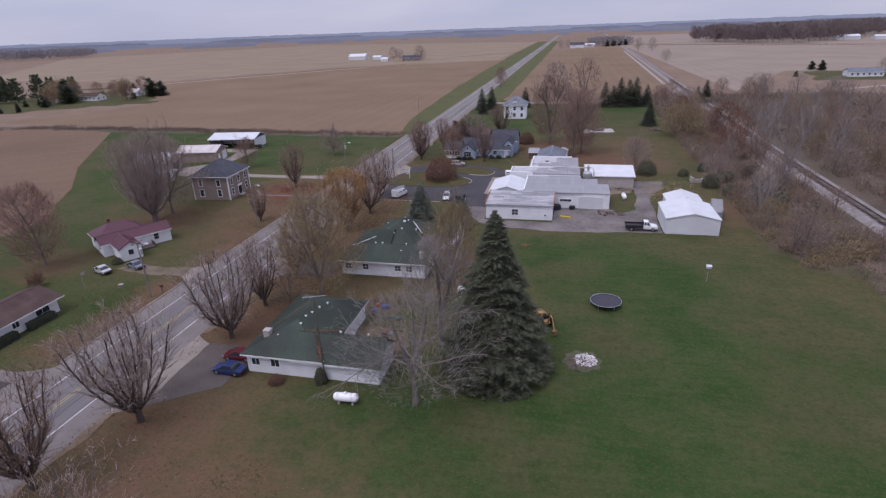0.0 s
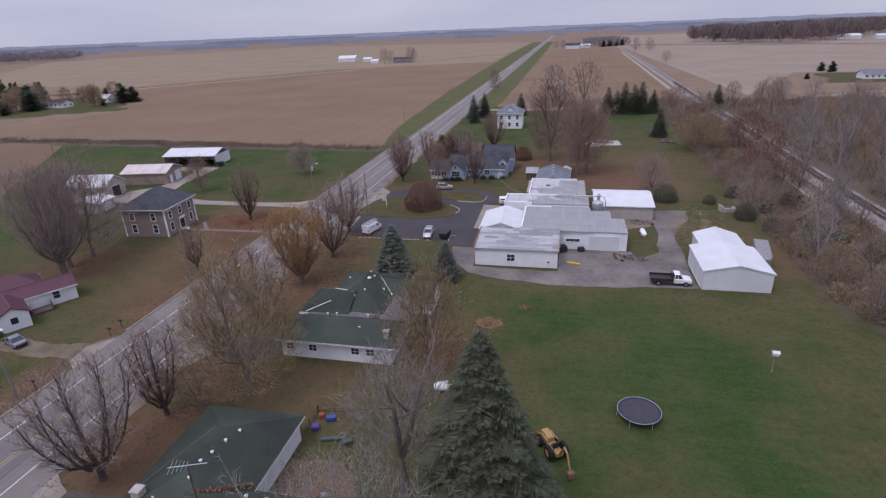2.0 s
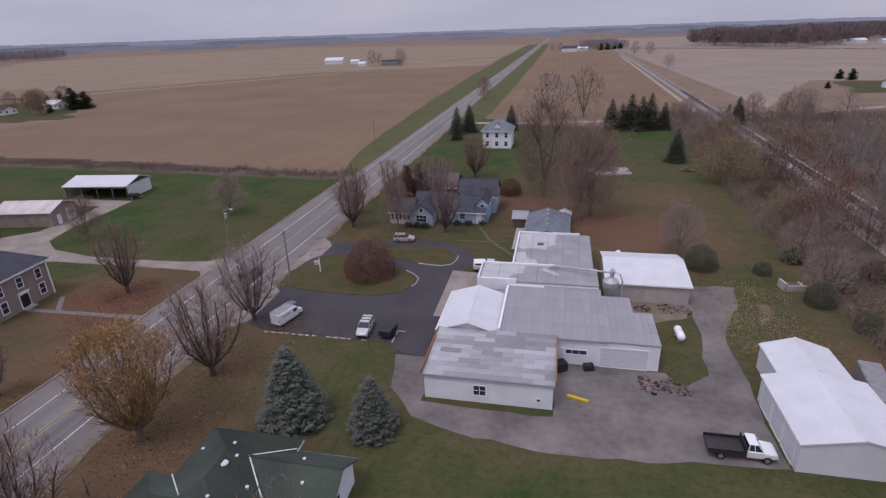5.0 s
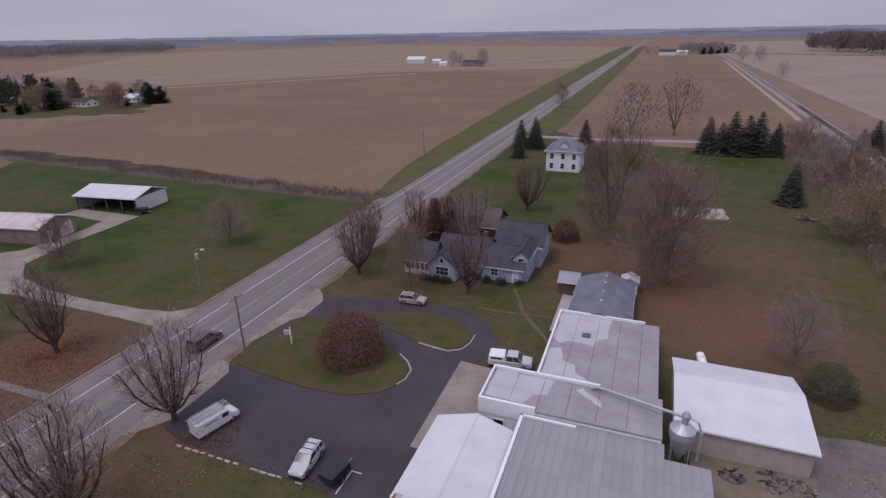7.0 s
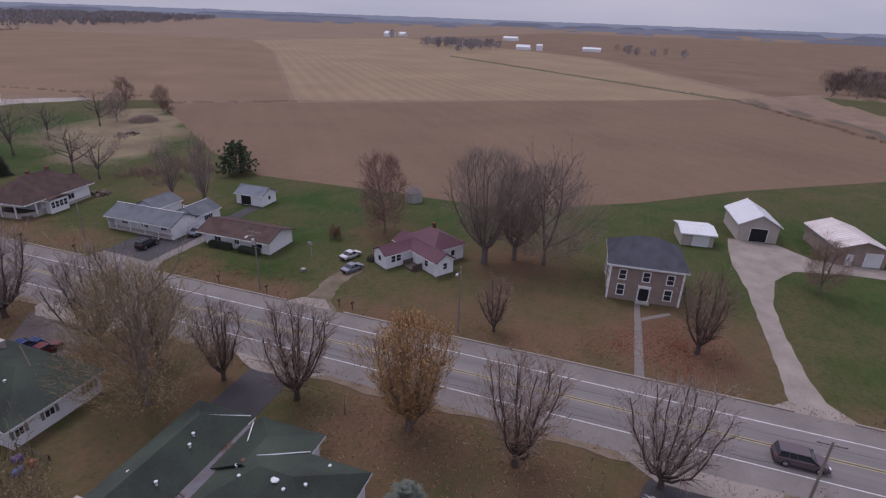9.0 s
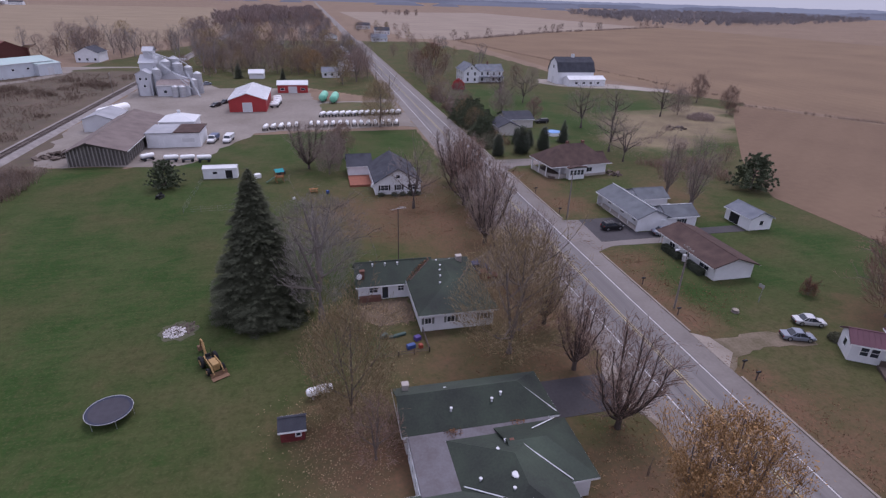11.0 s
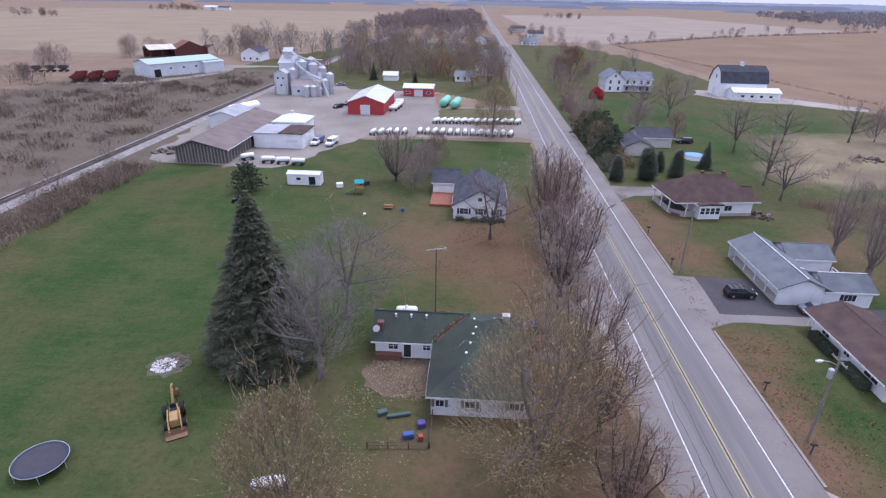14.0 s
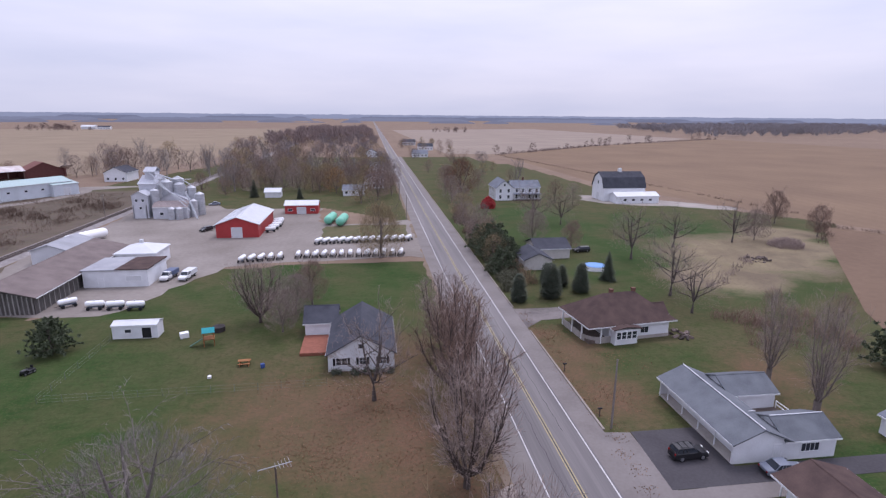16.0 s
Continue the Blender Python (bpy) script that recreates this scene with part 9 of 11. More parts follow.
def wheel(parent, x, y, r=0.33, w=0.22):
    bm = bmesh.new()
    tube(bm, [((x, y - w / 2, r), r * 0.9), ((x, y - w / 2 + 0.03, r), r), ((x, y + w / 2 - 0.03, r), r), ((x, y + w / 2, r), r * 0.9)], 16)
    wh = part("wheel", bm, M_tyre, parent, "black rubber tyre")
    s = 1 if y > 0 else -1
    y2 = y + s * (w / 2 + 0.006)
    part("rim", tube(bmesh.new(), [((x, y2 - s * 0.05, r), r * 0.62), ((x, y2, r), r * 0.62), ((x, y2 + s * 0.012, r), r * 0.2)], 12), M_rim, wh, "metal wheel rim")


def car(label, x, y, rz, length, width, height, col, style="sedan", rack=False, group="", category="car"):
    """A road car pointing along +x before its turn."""
    ob = thing("car", label, category, x, y, 0.045, rz, group)
    L, W, H = length, width / 2, height
    h, f = L / 2, height / 1.45
    deck = {"sedan": 0.86, "suv": 0.98, "van": 0.98, "pickup": 1.0}[style] * min(f, 1.12)
    m = col
    if style == "sedan":
        hull = [(-h, W * 0.86, 0.42, 0.78), (-h + 0.12, W * 0.94, 0.26, deck), (-h + 0.7, W, 0.2, deck + 0.04), (-0.5, W, 0.19, deck), (0.7, W, 0.19, deck - 0.02), (h - 0.8, W * 0.99, 0.2, deck - 0.12), (h - 0.2, W * 0.93, 0.24, 0.68), (h, W * 0.8, 0.36, 0.58)]
        cab = [(-h + 0.75, -h + 1.45), (0.35, 1.15)]
    elif style == "pickup":
        hull = [(-h, W * 0.95, 0.5, 1.0), (-h + 0.1, W, 0.42, deck), (0.0, W, 0.36, deck), (1.2, W, 0.34, deck), (h - 0.7, W * 0.98, 0.34, deck - 0.04), (h - 0.1, W * 0.94, 0.36, deck - 0.12), (h, W * 0.86, 0.42, 0.8)]
        cab = [(-0.55, -0.3), (0.9, 1.45)]
    else:
        hull = [(-h, W * 0.9, 0.42, 0.9), (-h + 0.1, W * 0.97, 0.3, deck), (-0.4, W, 0.24, deck), (h - 1.3, W, 0.24, deck), (h - 0.9, W * 0.99, 0.26, deck - 0.06), (h - 0.2, W * 0.94, 0.28, deck - 0.2), (h, W * 0.82, 0.38, 0.66)]
        cab = [(-h + 0.12, -h + 0.38), (h - 1.95, h - 1.15)]
    part("body", loft(bmesh.new(), hull), m, ob, smooth=False)
    # glasshouse: tapering glass with a painted roof and pillars
    (b0, t0), (t1, b1) = cab
    zb, zt = deck - 0.03, H - 0.06
    wi = W * 0.78
    bm = bmesh.new()
    v = [bm.verts.new(p) for p in ((b0, -W * 0.92, zb), (b1, -W * 0.92, zb), (b1, W * 0.92, zb), (b0, W * 0.92, zb), (t0, -wi, zt), (t1, -wi, zt), (t1, wi, zt), (t0, wi, zt))]
    for q in ((0, 1, 5, 4), (1, 2, 6, 5), (2, 3, 7, 6), (3, 0, 4, 7), (4, 5, 6, 7)):
        bm.faces.new([v[i] for i in q])
    part("window_glass", bm, M_glass, ob, "dark tinted car glass")
    part("roof", loft(bmesh.new(), [(t0 - 0.06, wi * 0.96, zt - 0.03, zt + 0.04), (t0 + 0.1, wi + 0.03, zt - 0.02, zt + 0.06), (t1 - 0.1, wi + 0.03, zt - 0.02, zt + 0.06), (t1 + 0.04, wi * 0.96, zt - 0.03, zt + 0.035)]), m, ob)
    for s in (-1, 1):
        for xa, xb in ((b0 + 0.04, t0), (b1 - 0.04, t1), ((b0 + b1) / 2, (t0 + t1) / 2)) + (((b0 * 0.72 + b1 * 0.28), (t0 * 0.72 + t1 * 0.28)),) * (style != "pickup"):
            part("pillar", tube(bmesh.new(), [((xa, s * W * 0.925, zb), 0.045), ((xb, s * (wi + 0.012), zt), 0.04)], 4), m, ob)
    for sx in (-1, 1):
        for sy in (-1, 1):
            wheel(ob, sx * (L * 0.3) + (0.05 if sx > 0 else 0), sy * (W - 0.1), 0.33 if style == "sedan" else 0.37)
    for sy in (-1, 1):
        part("headlight", boxes((h - 0.16, sy * W * 0.68 - 0.16, deck - 0.36, h - 0.03, sy * W * 0.68 + 0.16, deck - 0.22)), M_lamp, ob, "clear headlight lens")
        part("taillight", boxes((-h - 0.01, sy * W * 0.72 - 0.12, deck - 0.3, -h + 0.08, sy * W * 0.72 + 0.12, deck - 0.1)), M_tail, ob, "red tail light")
        part("mirror", boxes((b1 - 0.25, sy * (W + 0.08) - 0.09, deck + 0.02, b1 - 0.1, sy * (W + 0.08) + 0.09, deck + 0.18)), M_black_trim, ob)
    part("bumper", boxes((h - 0.1, -W * 0.8, 0.3, h + 0.05, W * 0.8, 0.5)), M_black_trim, ob)
    part("bumper", boxes((-h - 0.05, -W * 0.8, 0.34, -h + 0.1, W * 0.8, 0.54)), M_black_trim, ob)
    if rack:
        for s in (-1, 1):
            part("roof_rail", tube(bmesh.new(), [((t0 + 0.2, s * wi * 0.85, zt + 0.13), 0.025), ((t1 - 0.3, s * wi * 0.85, zt + 0.13), 0.025)], 6), M_black_trim, ob)
        for k in (0.3, 0.7):
            xx = t0 + (t1 - t0) * k
            part("roof_bar", boxes((xx - 0.03, -wi * 0.86, zt + 0.06, xx + 0.03, wi * 0.86, zt + 0.12)), M_black_trim, ob)
    return ob


P_blue, P_red, P_silver, P_grey = paint("blue_car_paint", (0.02, 0.038, 0.13)), paint("dark_red_car_paint", (0.12, 0.014, 0.02)), paint("silver_car_paint", (0.50, 0.50, 0.52)), paint("grey_blue_car_paint", (0.20, 0.22, 0.27))
P_black, P_white, P_tan, P_maroon = paint("black_car_paint", (0.02, 0.02, 0.023)), paint("white_car_paint", (0.78, 0.78, 0.79)), paint("gold_car_paint", (0.42, 0.37, 0.33)), paint("maroon_grey_car_paint", (0.10, 0.075, 0.085))
car("dark blue sedan on the asphalt driveway", -39.2, 48.3, 178, 4.2, 1.68, 1.36, P_blue)
car("dark red sedan parked beside the house", -39.6, 51.3, 180, 4.2, 1.68, 1.36, P_red)
car("silver sedan on the dirt drive", -80.2, 71.9, 160, 4.1, 1.65, 1.32, P_silver)
car("grey-blue sedan on the dirt drive", -75.6, 74.7, 160, 4.1, 1.65, 1.32, P_grey)
car("black sport utility vehicle on the asphalt pad", -69.8, 36.4, 182, 4.2, 1.7, 1.62, P_black, "suv", True)
car("dark sedan under the carport", -78.6, 40.2, 178, 4.7, 1.8, 1.42, P_grey)
car("silver sport utility vehicle in the parking lot", -27.9, 122.6, 274, 4.25, 1.7, 1.6, P_silver, "suv", True)
car("pale gold sport utility vehicle on the loop drive", -31.8, 156.6, 5, 4.1, 1.68, 1.58, P_tan, "suv", True)
car("dark maroon minivan on the road", RX + 1.9, 136.5, 90, 4.9, 1.95, 1.75, P_maroon, "van")


def lawn_tractor(x, y, rz):
    ob = thing("lawn_tractor", "small dark ride-on lawn tractor beneath the pine", "lawn tractor", x, y, 0, rz)
    part("hood", boxes((0.15, -0.3, 0.35, 1.0, 0.3, 0.85), bevel=0.08), P_black, ob)
    part("body", boxes((-0.95, -0.48, 0.4, 0.2, 0.48, 0.62), bevel=0.05), P_black, ob)
    part("seat", boxes((-0.7, -0.24, 0.62, -0.25, 0.24, 0.74), (-0.78, -0.24, 0.7, -0.66, 0.24, 1.1), bevel=0.04), M_tyre, ob, "black vinyl seat")
    part("steering_wheel", tube(bmesh.new(), [((0.2, 0, 0.8), 0.03), ((0.04, 0, 1.0), 0.03), ((0.03, 0, 1.0), 0.19), ((0.0, 0, 1.03), 0.19)], 10), M_tyre, ob)
    part("mower_deck", boxes((-0.35, -0.6, 0.1, 0.5, 0.6, 0.3), bevel=0.06), P_black, ob)
    for s in (-1, 1):
        wheel(ob, -0.6, s * 0.5, 0.28, 0.24)
        wheel(ob, 0.75, s * 0.42, 0.2, 0.18)
    return ob


lawn_tractor(16.9, 5.6, 70)
car("dark car parked beside the red barn", 20.0, -96.5, 60, 4.6, 1.8, 1.5, P_black, "suv")
car("dark car parked beside the red barn", 17.5, -103, 60, 4.6, 1.8, 1.5, P_black)
car("grey car parked by the elevator", 31.5, -150, 20, 4.6, 1.8, 1.5, P_grey)
car("dark car beside the grey house", -94, -57, 5, 4.8, 1.85, 1.6, P_black, "suv")


def work_truck(label, x, y, rz, cab_col, bed):
    """A pickup-cab truck with a flat or box bed, pointing along +x before its turn."""
    ob = thing("truck", label, "truck", x, y, 0.04, rz)
    part("cab", loft(bmesh.new(), [(0.3, 0.98, 0.55, 1.25), (0.42, 1.0, 0.5, 1.3), (1.6, 1.0, 0.5, 1.28), (1.75, 0.98, 0.5, 1.2), (2.75, 0.93, 0.5, 1.1), (2.98, 0.82, 0.55, 0.95)]), cab_col, ob)
    bm = bmesh.new()
    v = [bm.verts.new(p) for p in ((0.34, -0.92, 1.24), (1.72, -0.92, 1.22), (1.72, 0.92, 1.22), (0.34, 0.92, 1.24), (0.44, -0.78, 1.9), (1.2, -0.78, 1.9), (1.2, 0.78, 1.9), (0.44, 0.78, 1.9))]
    for q in ((0, 1, 5, 4), (1, 2, 6, 5), (2, 3, 7, 6), (3, 0, 4, 7)):
        bm.faces.new([v[i] for i in q])
    part("window_glass", bm, M_glass, ob, "dark cab glass")
    part("roof", loft(bmesh.new(), [(0.36, 0.78, 1.87, 1.94), (0.5, 0.82, 1.88, 1.97), (1.2, 0.8, 1.87, 1.95)]), cab_col, ob)
    for s in (-1, 1):
        for xa, xb in ((0.38, 0.45), (1.7, 1.2), (0.95, 0.85)):
            part("pillar", tube(bmesh.new(), [((xa, s * 0.925, 1.23), 0.05), ((xb, s * 0.79, 1.9), 0.045)], 4), cab_col, ob)
    part("chassis", boxes((-3.0, -0.45, 0.5, 2.6, 0.45, 0.7)), M_black_trim, ob)
    if bed == "flat":
        part("bed", boxes((-3.1, -1.1, 0.85, 0.2, 1.1, 0.98)), mat("dark_flatbed_steel", (0.045, 0.04, 0.042), 0.7, var=0.4), ob, "dark steel flat bed")
        part("headboard", boxes((0.12, -1.1, 0.98, 0.2, 1.1, 1.75)), M_black_trim, ob)
        for s in (-1, 1):
            part("side_rail", boxes((-3.1, s * 1.08 - 0.03, 0.98, 0.12, s * 1.08 + 0.03, 1.3)), M_black_trim, ob)
    else:
        part("bed", boxes((-3.0, -1.05, 0.8, 0.2, 1.05, 1.9)), bed, ob)
        part("tailgate", boxes((-3.06, -1.0, 0.85, -3.0, 1.0, 1.85)), M_galv, ob)
    for xx in (-1.9, 2.1):
        for s in (-1, 1):
            wheel(ob, xx, s * 0.88, 0.4, 0.26)
    for s in (-1, 1):
        part("headlight", boxes((2.86, s * 0.6 - 0.14, 0.74, 2.97, s * 0.6 + 0.14, 0.9)), M_lamp, ob)
    part("bumper", boxes((2.9, -0.9, 0.45, 3.08, 0.9, 0.64)), M_galv, ob, "chrome bumper")
    return ob


work_truck("white pickup truck with a dark flat bed", 15.2, 106.4, 0, P_white, "flat")
work_truck("white farm truck with a blue-grey box", 13.2, -42.2, 82, P_white, mat("blue_grey_box", (0.10, 0.13, 0.22), 0.5, var=0.3))
work_truck("white farm truck with a pale box", 9.0, -42.0, 82, P_white, M_white_metal)


def ladder_van(x, y, rz):
    ob = thing("van", "white work van with ladders on its roof rack", "van", x, y, 0.045, rz)
    ob.scale = (0.9, 0.9, 0.92)
    part("body", loft(bmesh.new(), [(-2.7, 0.95, 0.45, 2.02), (-2.6, 1.0, 0.38, 2.1), (0.9, 1.0, 0.36, 2.1), (1.25, 0.98, 0.36, 2.02), (1.72, 0.97, 0.36, 1.32), (2.5, 0.92, 0.36, 1.12), (2.72, 0.8, 0.42, 0.9)]), P_white, ob)
    bm = bmesh.new()
    v = [bm.verts.new(p) for p in ((1.30, -0.86, 1.96), (1.30, 0.86, 1.96), (1.735, 0.9, 1.33), (1.735, -0.9, 1.33))]
    bm.faces.new(v)
    bmesh.ops.translate(bm, verts=bm.verts[:], vec=(0.035, 0, 0.012))
    part("windscreen", bm, M_glass, ob, "dark windscreen")
    for s in (-1, 1):
        part("side_window", boxes((0.45, s * 1.0 - 0.02, 1.3, 1.25, s * 1.0 + 0.02, 1.8)), M_glass, ob)
        part("lettering", boxes(*[(-1.8 + i * 0.19, s * 1.005 - 0.01, 1.45, -1.68 + i * 0.19, s * 1.005 + 0.01, 1.62) for i in range(9)]), mat("faded_lettering", (0.12, 0.14, 0.2)), ob, "row of dark letter bars")
        part("rack_rail", boxes((-2.5, s * 0.85 - 0.03, 2.32, 1.0, s * 0.85 + 0.03, 2.38)), M_galv, ob)
        for xx in (-2.3, -0.7, 0.9):
            part("rack_post", boxes((xx - 0.03, s * 0.85 - 0.03, 2.05, xx + 0.03, s * 0.85 + 0.03, 2.34)), M_galv, ob)
        for xx in (-1.7, 1.75):
            wheel(ob, xx, s * 0.86, 0.36)
        part("headlight", boxes((2.6, s * 0.62 - 0.14, 0.66, 2.71, s * 0.62 + 0.14, 0.82)), M_lamp, ob)
        part("taillight", boxes((-2.73, s * 0.86 - 0.07, 0.9, -2.66, s * 0.86 + 0.07, 1.3)), M_tail, ob)
    for xx in (-2.3, -0.7, 0.9):
        part("rack_bar", boxes((xx - 0.03, -0.88, 2.38, xx + 0.03, 0.88, 2.43)), M_galv, ob)
    for k, off in enumerate((-0.5, 0.25)):
        ld = thing("ladder", "long aluminium ladder on the van roof", "ladder", 0, 0, group="ladders on the van")
        ld.matrix_basis = pose(x, y, 0.045, 0, 0, rz) @ pose(0, off * 0.9, 2.24 + k * 0.002)
        for s in (-0.2, 0.2):
            part("stile", boxes((-2.8, s - 0.03, 0, 1.6, s + 0.03, 0.09)), M_galv, ld)
        for i in range(13):
            part("rung", boxes((-2.6 + i * 0.33, -0.18, 0.03, -2.56 + i * 0.33, 0.18, 0.06)), M_galv, ld)
    return ob


ladder_van(-40.3, 124.0, 74)


def capped_pickup(x, y, rz):
    ob = car("silver pickup truck with a white bed cap", x, y, rz, 5.4, 1.9, 1.78, P_silver, "pickup", category="truck")
    ob.name = "pickup_truck"
    part("bed_cap", loft(bmesh.new(), [(-2.6, 0.86, 1.05, 1.62), (-2.5, 0.9, 1.04, 1.7), (-0.7, 0.9, 1.04, 1.72), (-0.62, 0.88, 1.04, 1.66)]), P_white, ob, "white fibreglass bed cap")
    for s in (-1, 1):
        part("cap_window", boxes((-2.35, s * 0.89 - 0.02, 1.25, -0.95, s * 0.89 + 0.02, 1.52)), M_glass, ob)


capped_pickup(-13.6, 145.3, 8)


def trailer(x, y, rz):
    ob = thing("utility_trailer", "small dark covered utility trailer", "trailer", x, y, 0.045, rz)
    part("box", boxes((-1.3, -0.8, 0.5, 1.3, 0.8, 1.25), bevel=0.04), M_black_trim, ob)
    part("lid", boxes((-1.34, -0.84, 1.25, 1.34, 0.84, 1.33), bevel=0.02), mat("dark_tarp", (0.035, 0.035, 0.042), 0.7, var=0.3), ob)
    part("drawbar", tube(bmesh.new(), [((1.3, 0, 0.5), 0.05), ((2.4, 0, 0.45), 0.04)], 6), M_galv, ob)
    for s in (-1, 1):
        wheel(ob, -0.1, s * 0.9, 0.32)


trailer(-24.4, 122.0, 80)
trailer(-111.0, 177.4, 20)


def nurse_tank(label, x, y, rz, group):
    """A white tank on a four-wheeled running gear."""
    ob = thing("nurse_tank", label, "tank", x, y, 0.035, rz, group)
    part("tank", tube(bmesh.new(), [((-1.75, 0, 1.25), 0.1), ((-1.68, 0, 1.25), 0.34), ((-1.5, 0, 1.25), 0.5), ((-1.2, 0, 1.25), 0.56), ((1.2, 0, 1.25), 0.56), ((1.5, 0, 1.25), 0.5), ((1.68, 0, 1.25), 0.34), ((1.75, 0, 1.25), 0.1)], 12), M_tank_white, ob, smooth=True)
    part("valve", tube(bmesh.new(), [((0, 0, 1.78), 0.12), ((0, 0, 2.0), 0.12)], 8), M_galv, ob)
    part("frame", boxes((-1.4, -0.35, 0.5, 1.4, -0.25, 0.66), (-1.4, 0.25, 0.5, 1.4, 0.35, 0.66)), mat("blue_grey_running_gear", (0.10, 0.13, 0.18), 0.7), ob)
    part("drawbar", tube(bmesh.new(), [((1.4, 0, 0.5), 0.05), ((2.3, 0, 0.4), 0.04)], 5), M_black_trim, ob)
    for xx in (-1.05, 1.05):
        for s in (-1, 1):
            bm = tube(bmesh.new(), [((xx, s * 0.62, 0.36), 0.36), ((xx, s * 0.84, 0.36), 0.36)], 10)
            part("wheel", bm, M_tyre, ob)
    return ob


ROW = "white nurse tanks lined up in the yard"
first = nurse_tank("white nurse tank on a wheeled running gear", -18.5, -74.5, 62, ROW)
vr = random.Random(4)
for i in range(1, 13):
    copy_thing(first, pose(-18.5 - i * 2.25, -74.5 - i * 0.15, 0.035, 0, 0, 62 + vr.uniform(-6, 6)))
for i in range(19):
    if i in (5,):
        continue
    copy_thing(first, pose(-0.5 - i * 2.32, -55.5 - min(i, 6) * 0.55, 0.035, 0, 0, 84 + vr.uniform(-8, 8)))
for x, y, a in ((26.2, -24.2, 40), (20.2, -22.2, 5), (16.3, -21.8, 8), (12.3, -21.2, 4)):
    copy_thing(first, pose(x, y, 0.035, 0, 0, a))
for x, y in ((-1.2, -93), (-1.6, -97), (-2, -101), (-1.8, -105), (-1.5, -109)):
    copy_thing(first, pose(x, y, 0.035, 0, 0, 20))

M_wagon_red = mat("dark_red_wagon_paint", (0.17, 0.035, 0.035), 0.7, var=0.4, scale=0.8)


def gravity_wagon(label, x, y, rz, group, m):
    """A farm wagon: a sloping-sided hopper on a four-wheeled running gear."""
    ob = thing("farm_wagon", label, "wagon", x, y, 0, rz, group)
    bm = bmesh.new()
    lo = [bm.verts.new(p) for p in ((-0.9, -0.7, 1.1), (0.9, -0.7, 1.1), (0.9, 0.7, 1.1), (-0.9, 0.7, 1.1))]
    mid = [bm.verts.new(p) for p in ((-2.2, -1.3, 2.2), (2.2, -1.3, 2.2), (2.2, 1.3, 2.2), (-2.2, 1.3, 2.2))]
    top = [bm.verts.new(p) for p in ((-2.2, -1.3, 3.0), (2.2, -1.3, 3.0), (2.2, 1.3, 3.0), (-2.2, 1.3, 3.0))]
    bm.faces.new(lo[::-1])
    for a, c in ((lo, mid), (mid, top)):
        for i in range(4):
            bm.faces.new((a[i], a[(i + 1) % 4], c[(i + 1) % 4], c[i]))
    bmesh.ops.recalc_face_normals(bm, faces=bm.faces[:])
    part("hopper", bm, m, ob)
    part("rim", boxes((-2.3, -1.4, 2.95, 2.3, -1.3, 3.1), (-2.3, 1.3, 2.95, 2.3, 1.4, 3.1), (-2.3, -1.3, 2.95, -2.2, 1.3, 3.1), (2.2, -1.3, 2.95, 2.3, 1.3, 3.1)), m, ob)
    part("frame", boxes((-2.0, -0.5, 0.75, 2.0, -0.35, 1.0), (-2.0, 0.35, 0.75, 2.0, 0.5, 1.0), (-0.9, -0.7, 0.95, 0.9, 0.7, 1.12)), M_black_trim, ob)
    part("drawbar", tube(bmesh.new(), [((2.0, 0, 0.8), 0.07), ((3.6, 0, 0.5), 0.05)], 6), M_black_trim, ob)
    for xx in (-1.5, 1.5):
        for s in (-1, 1):
            part("wheel", tube(bmesh.new(), [((xx, s * 0.95, 0.5), 0.5), ((xx, s * 1.25, 0.5), 0.5)], 12), M_tyre, ob)
    return ob


WAGONS = "dark red farm wagons beside the warehouse"
w0 = gravity_wagon("dark red hopper wagon on a running gear", 137.5, -142.5, 62, WAGONS, M_wagon_red)
wg = random.Random(12)
for i in range(11):
    u, v = (i + 1) % 4 * 5.6, (i + 1) // 4 * 7.2
    copy_thing(w0, pose(137.5 + u * 0.45 + v * 0.9 + wg.uniform(-.5, .5), -142.5 - u * 0.9 + v * 0.3, 0, 0, 0, 62 + wg.uniform(-7, 7)))
TRAILERS = "dark bulk trailers on the waste ground"
t0 = gravity_wagon("dark grey bulk trailer on the waste ground", 186, -170, 15, TRAILERS, mat("dark_grey_trailer_paint", (0.07, 0.075, 0.09), 0.6, var=0.3))
for x, y in ((180.5, -172), (191.5, -168), (197, -166)):
    copy_thing(t0, pose(x, y, 0, 0, 0, 15))

# ---- tanks, poles and yard things ----
def propane_tank(label, x, y, rz, r=0.5, L=2.9, col=None):
    ob = thing("propane_tank", label, "tank", x, y, 0, rz)
    z = r + 0.32
    h = L / 2
    part("tank", tube(bmesh.new(), [((-h, 0, z), r * 0.15), ((-h + r * 0.1, 0, z), r * 0.55), ((-h + r * 0.35, 0, z), r * 0.85), ((-h + r * 0.7, 0, z), r), ((h - r * 0.7, 0, z), r), ((h - r * 0.35, 0, z), r * 0.85), ((h - r * 0.1, 0, z), r * 0.55), ((h, 0, z), r * 0.15)], 16), col or M_tank_white, ob, smooth=True)
    part("dome", tube(bmesh.new(), [((0, 0, z + r - 0.05), 0.18), ((0, 0, z + r + 0.14), 0.17), ((0, 0, z + r + 0.2), 0.1)], 10), col or M_tank_white, ob)
    for s in (-1, 1):
        part("foot", boxes((s * h * 0.55 - 0.1, -r * 0.7, 0, s * h * 0.55 + 0.1, r * 0.7, 0.4)), M_concrete, ob, "concrete block foot")
    return ob


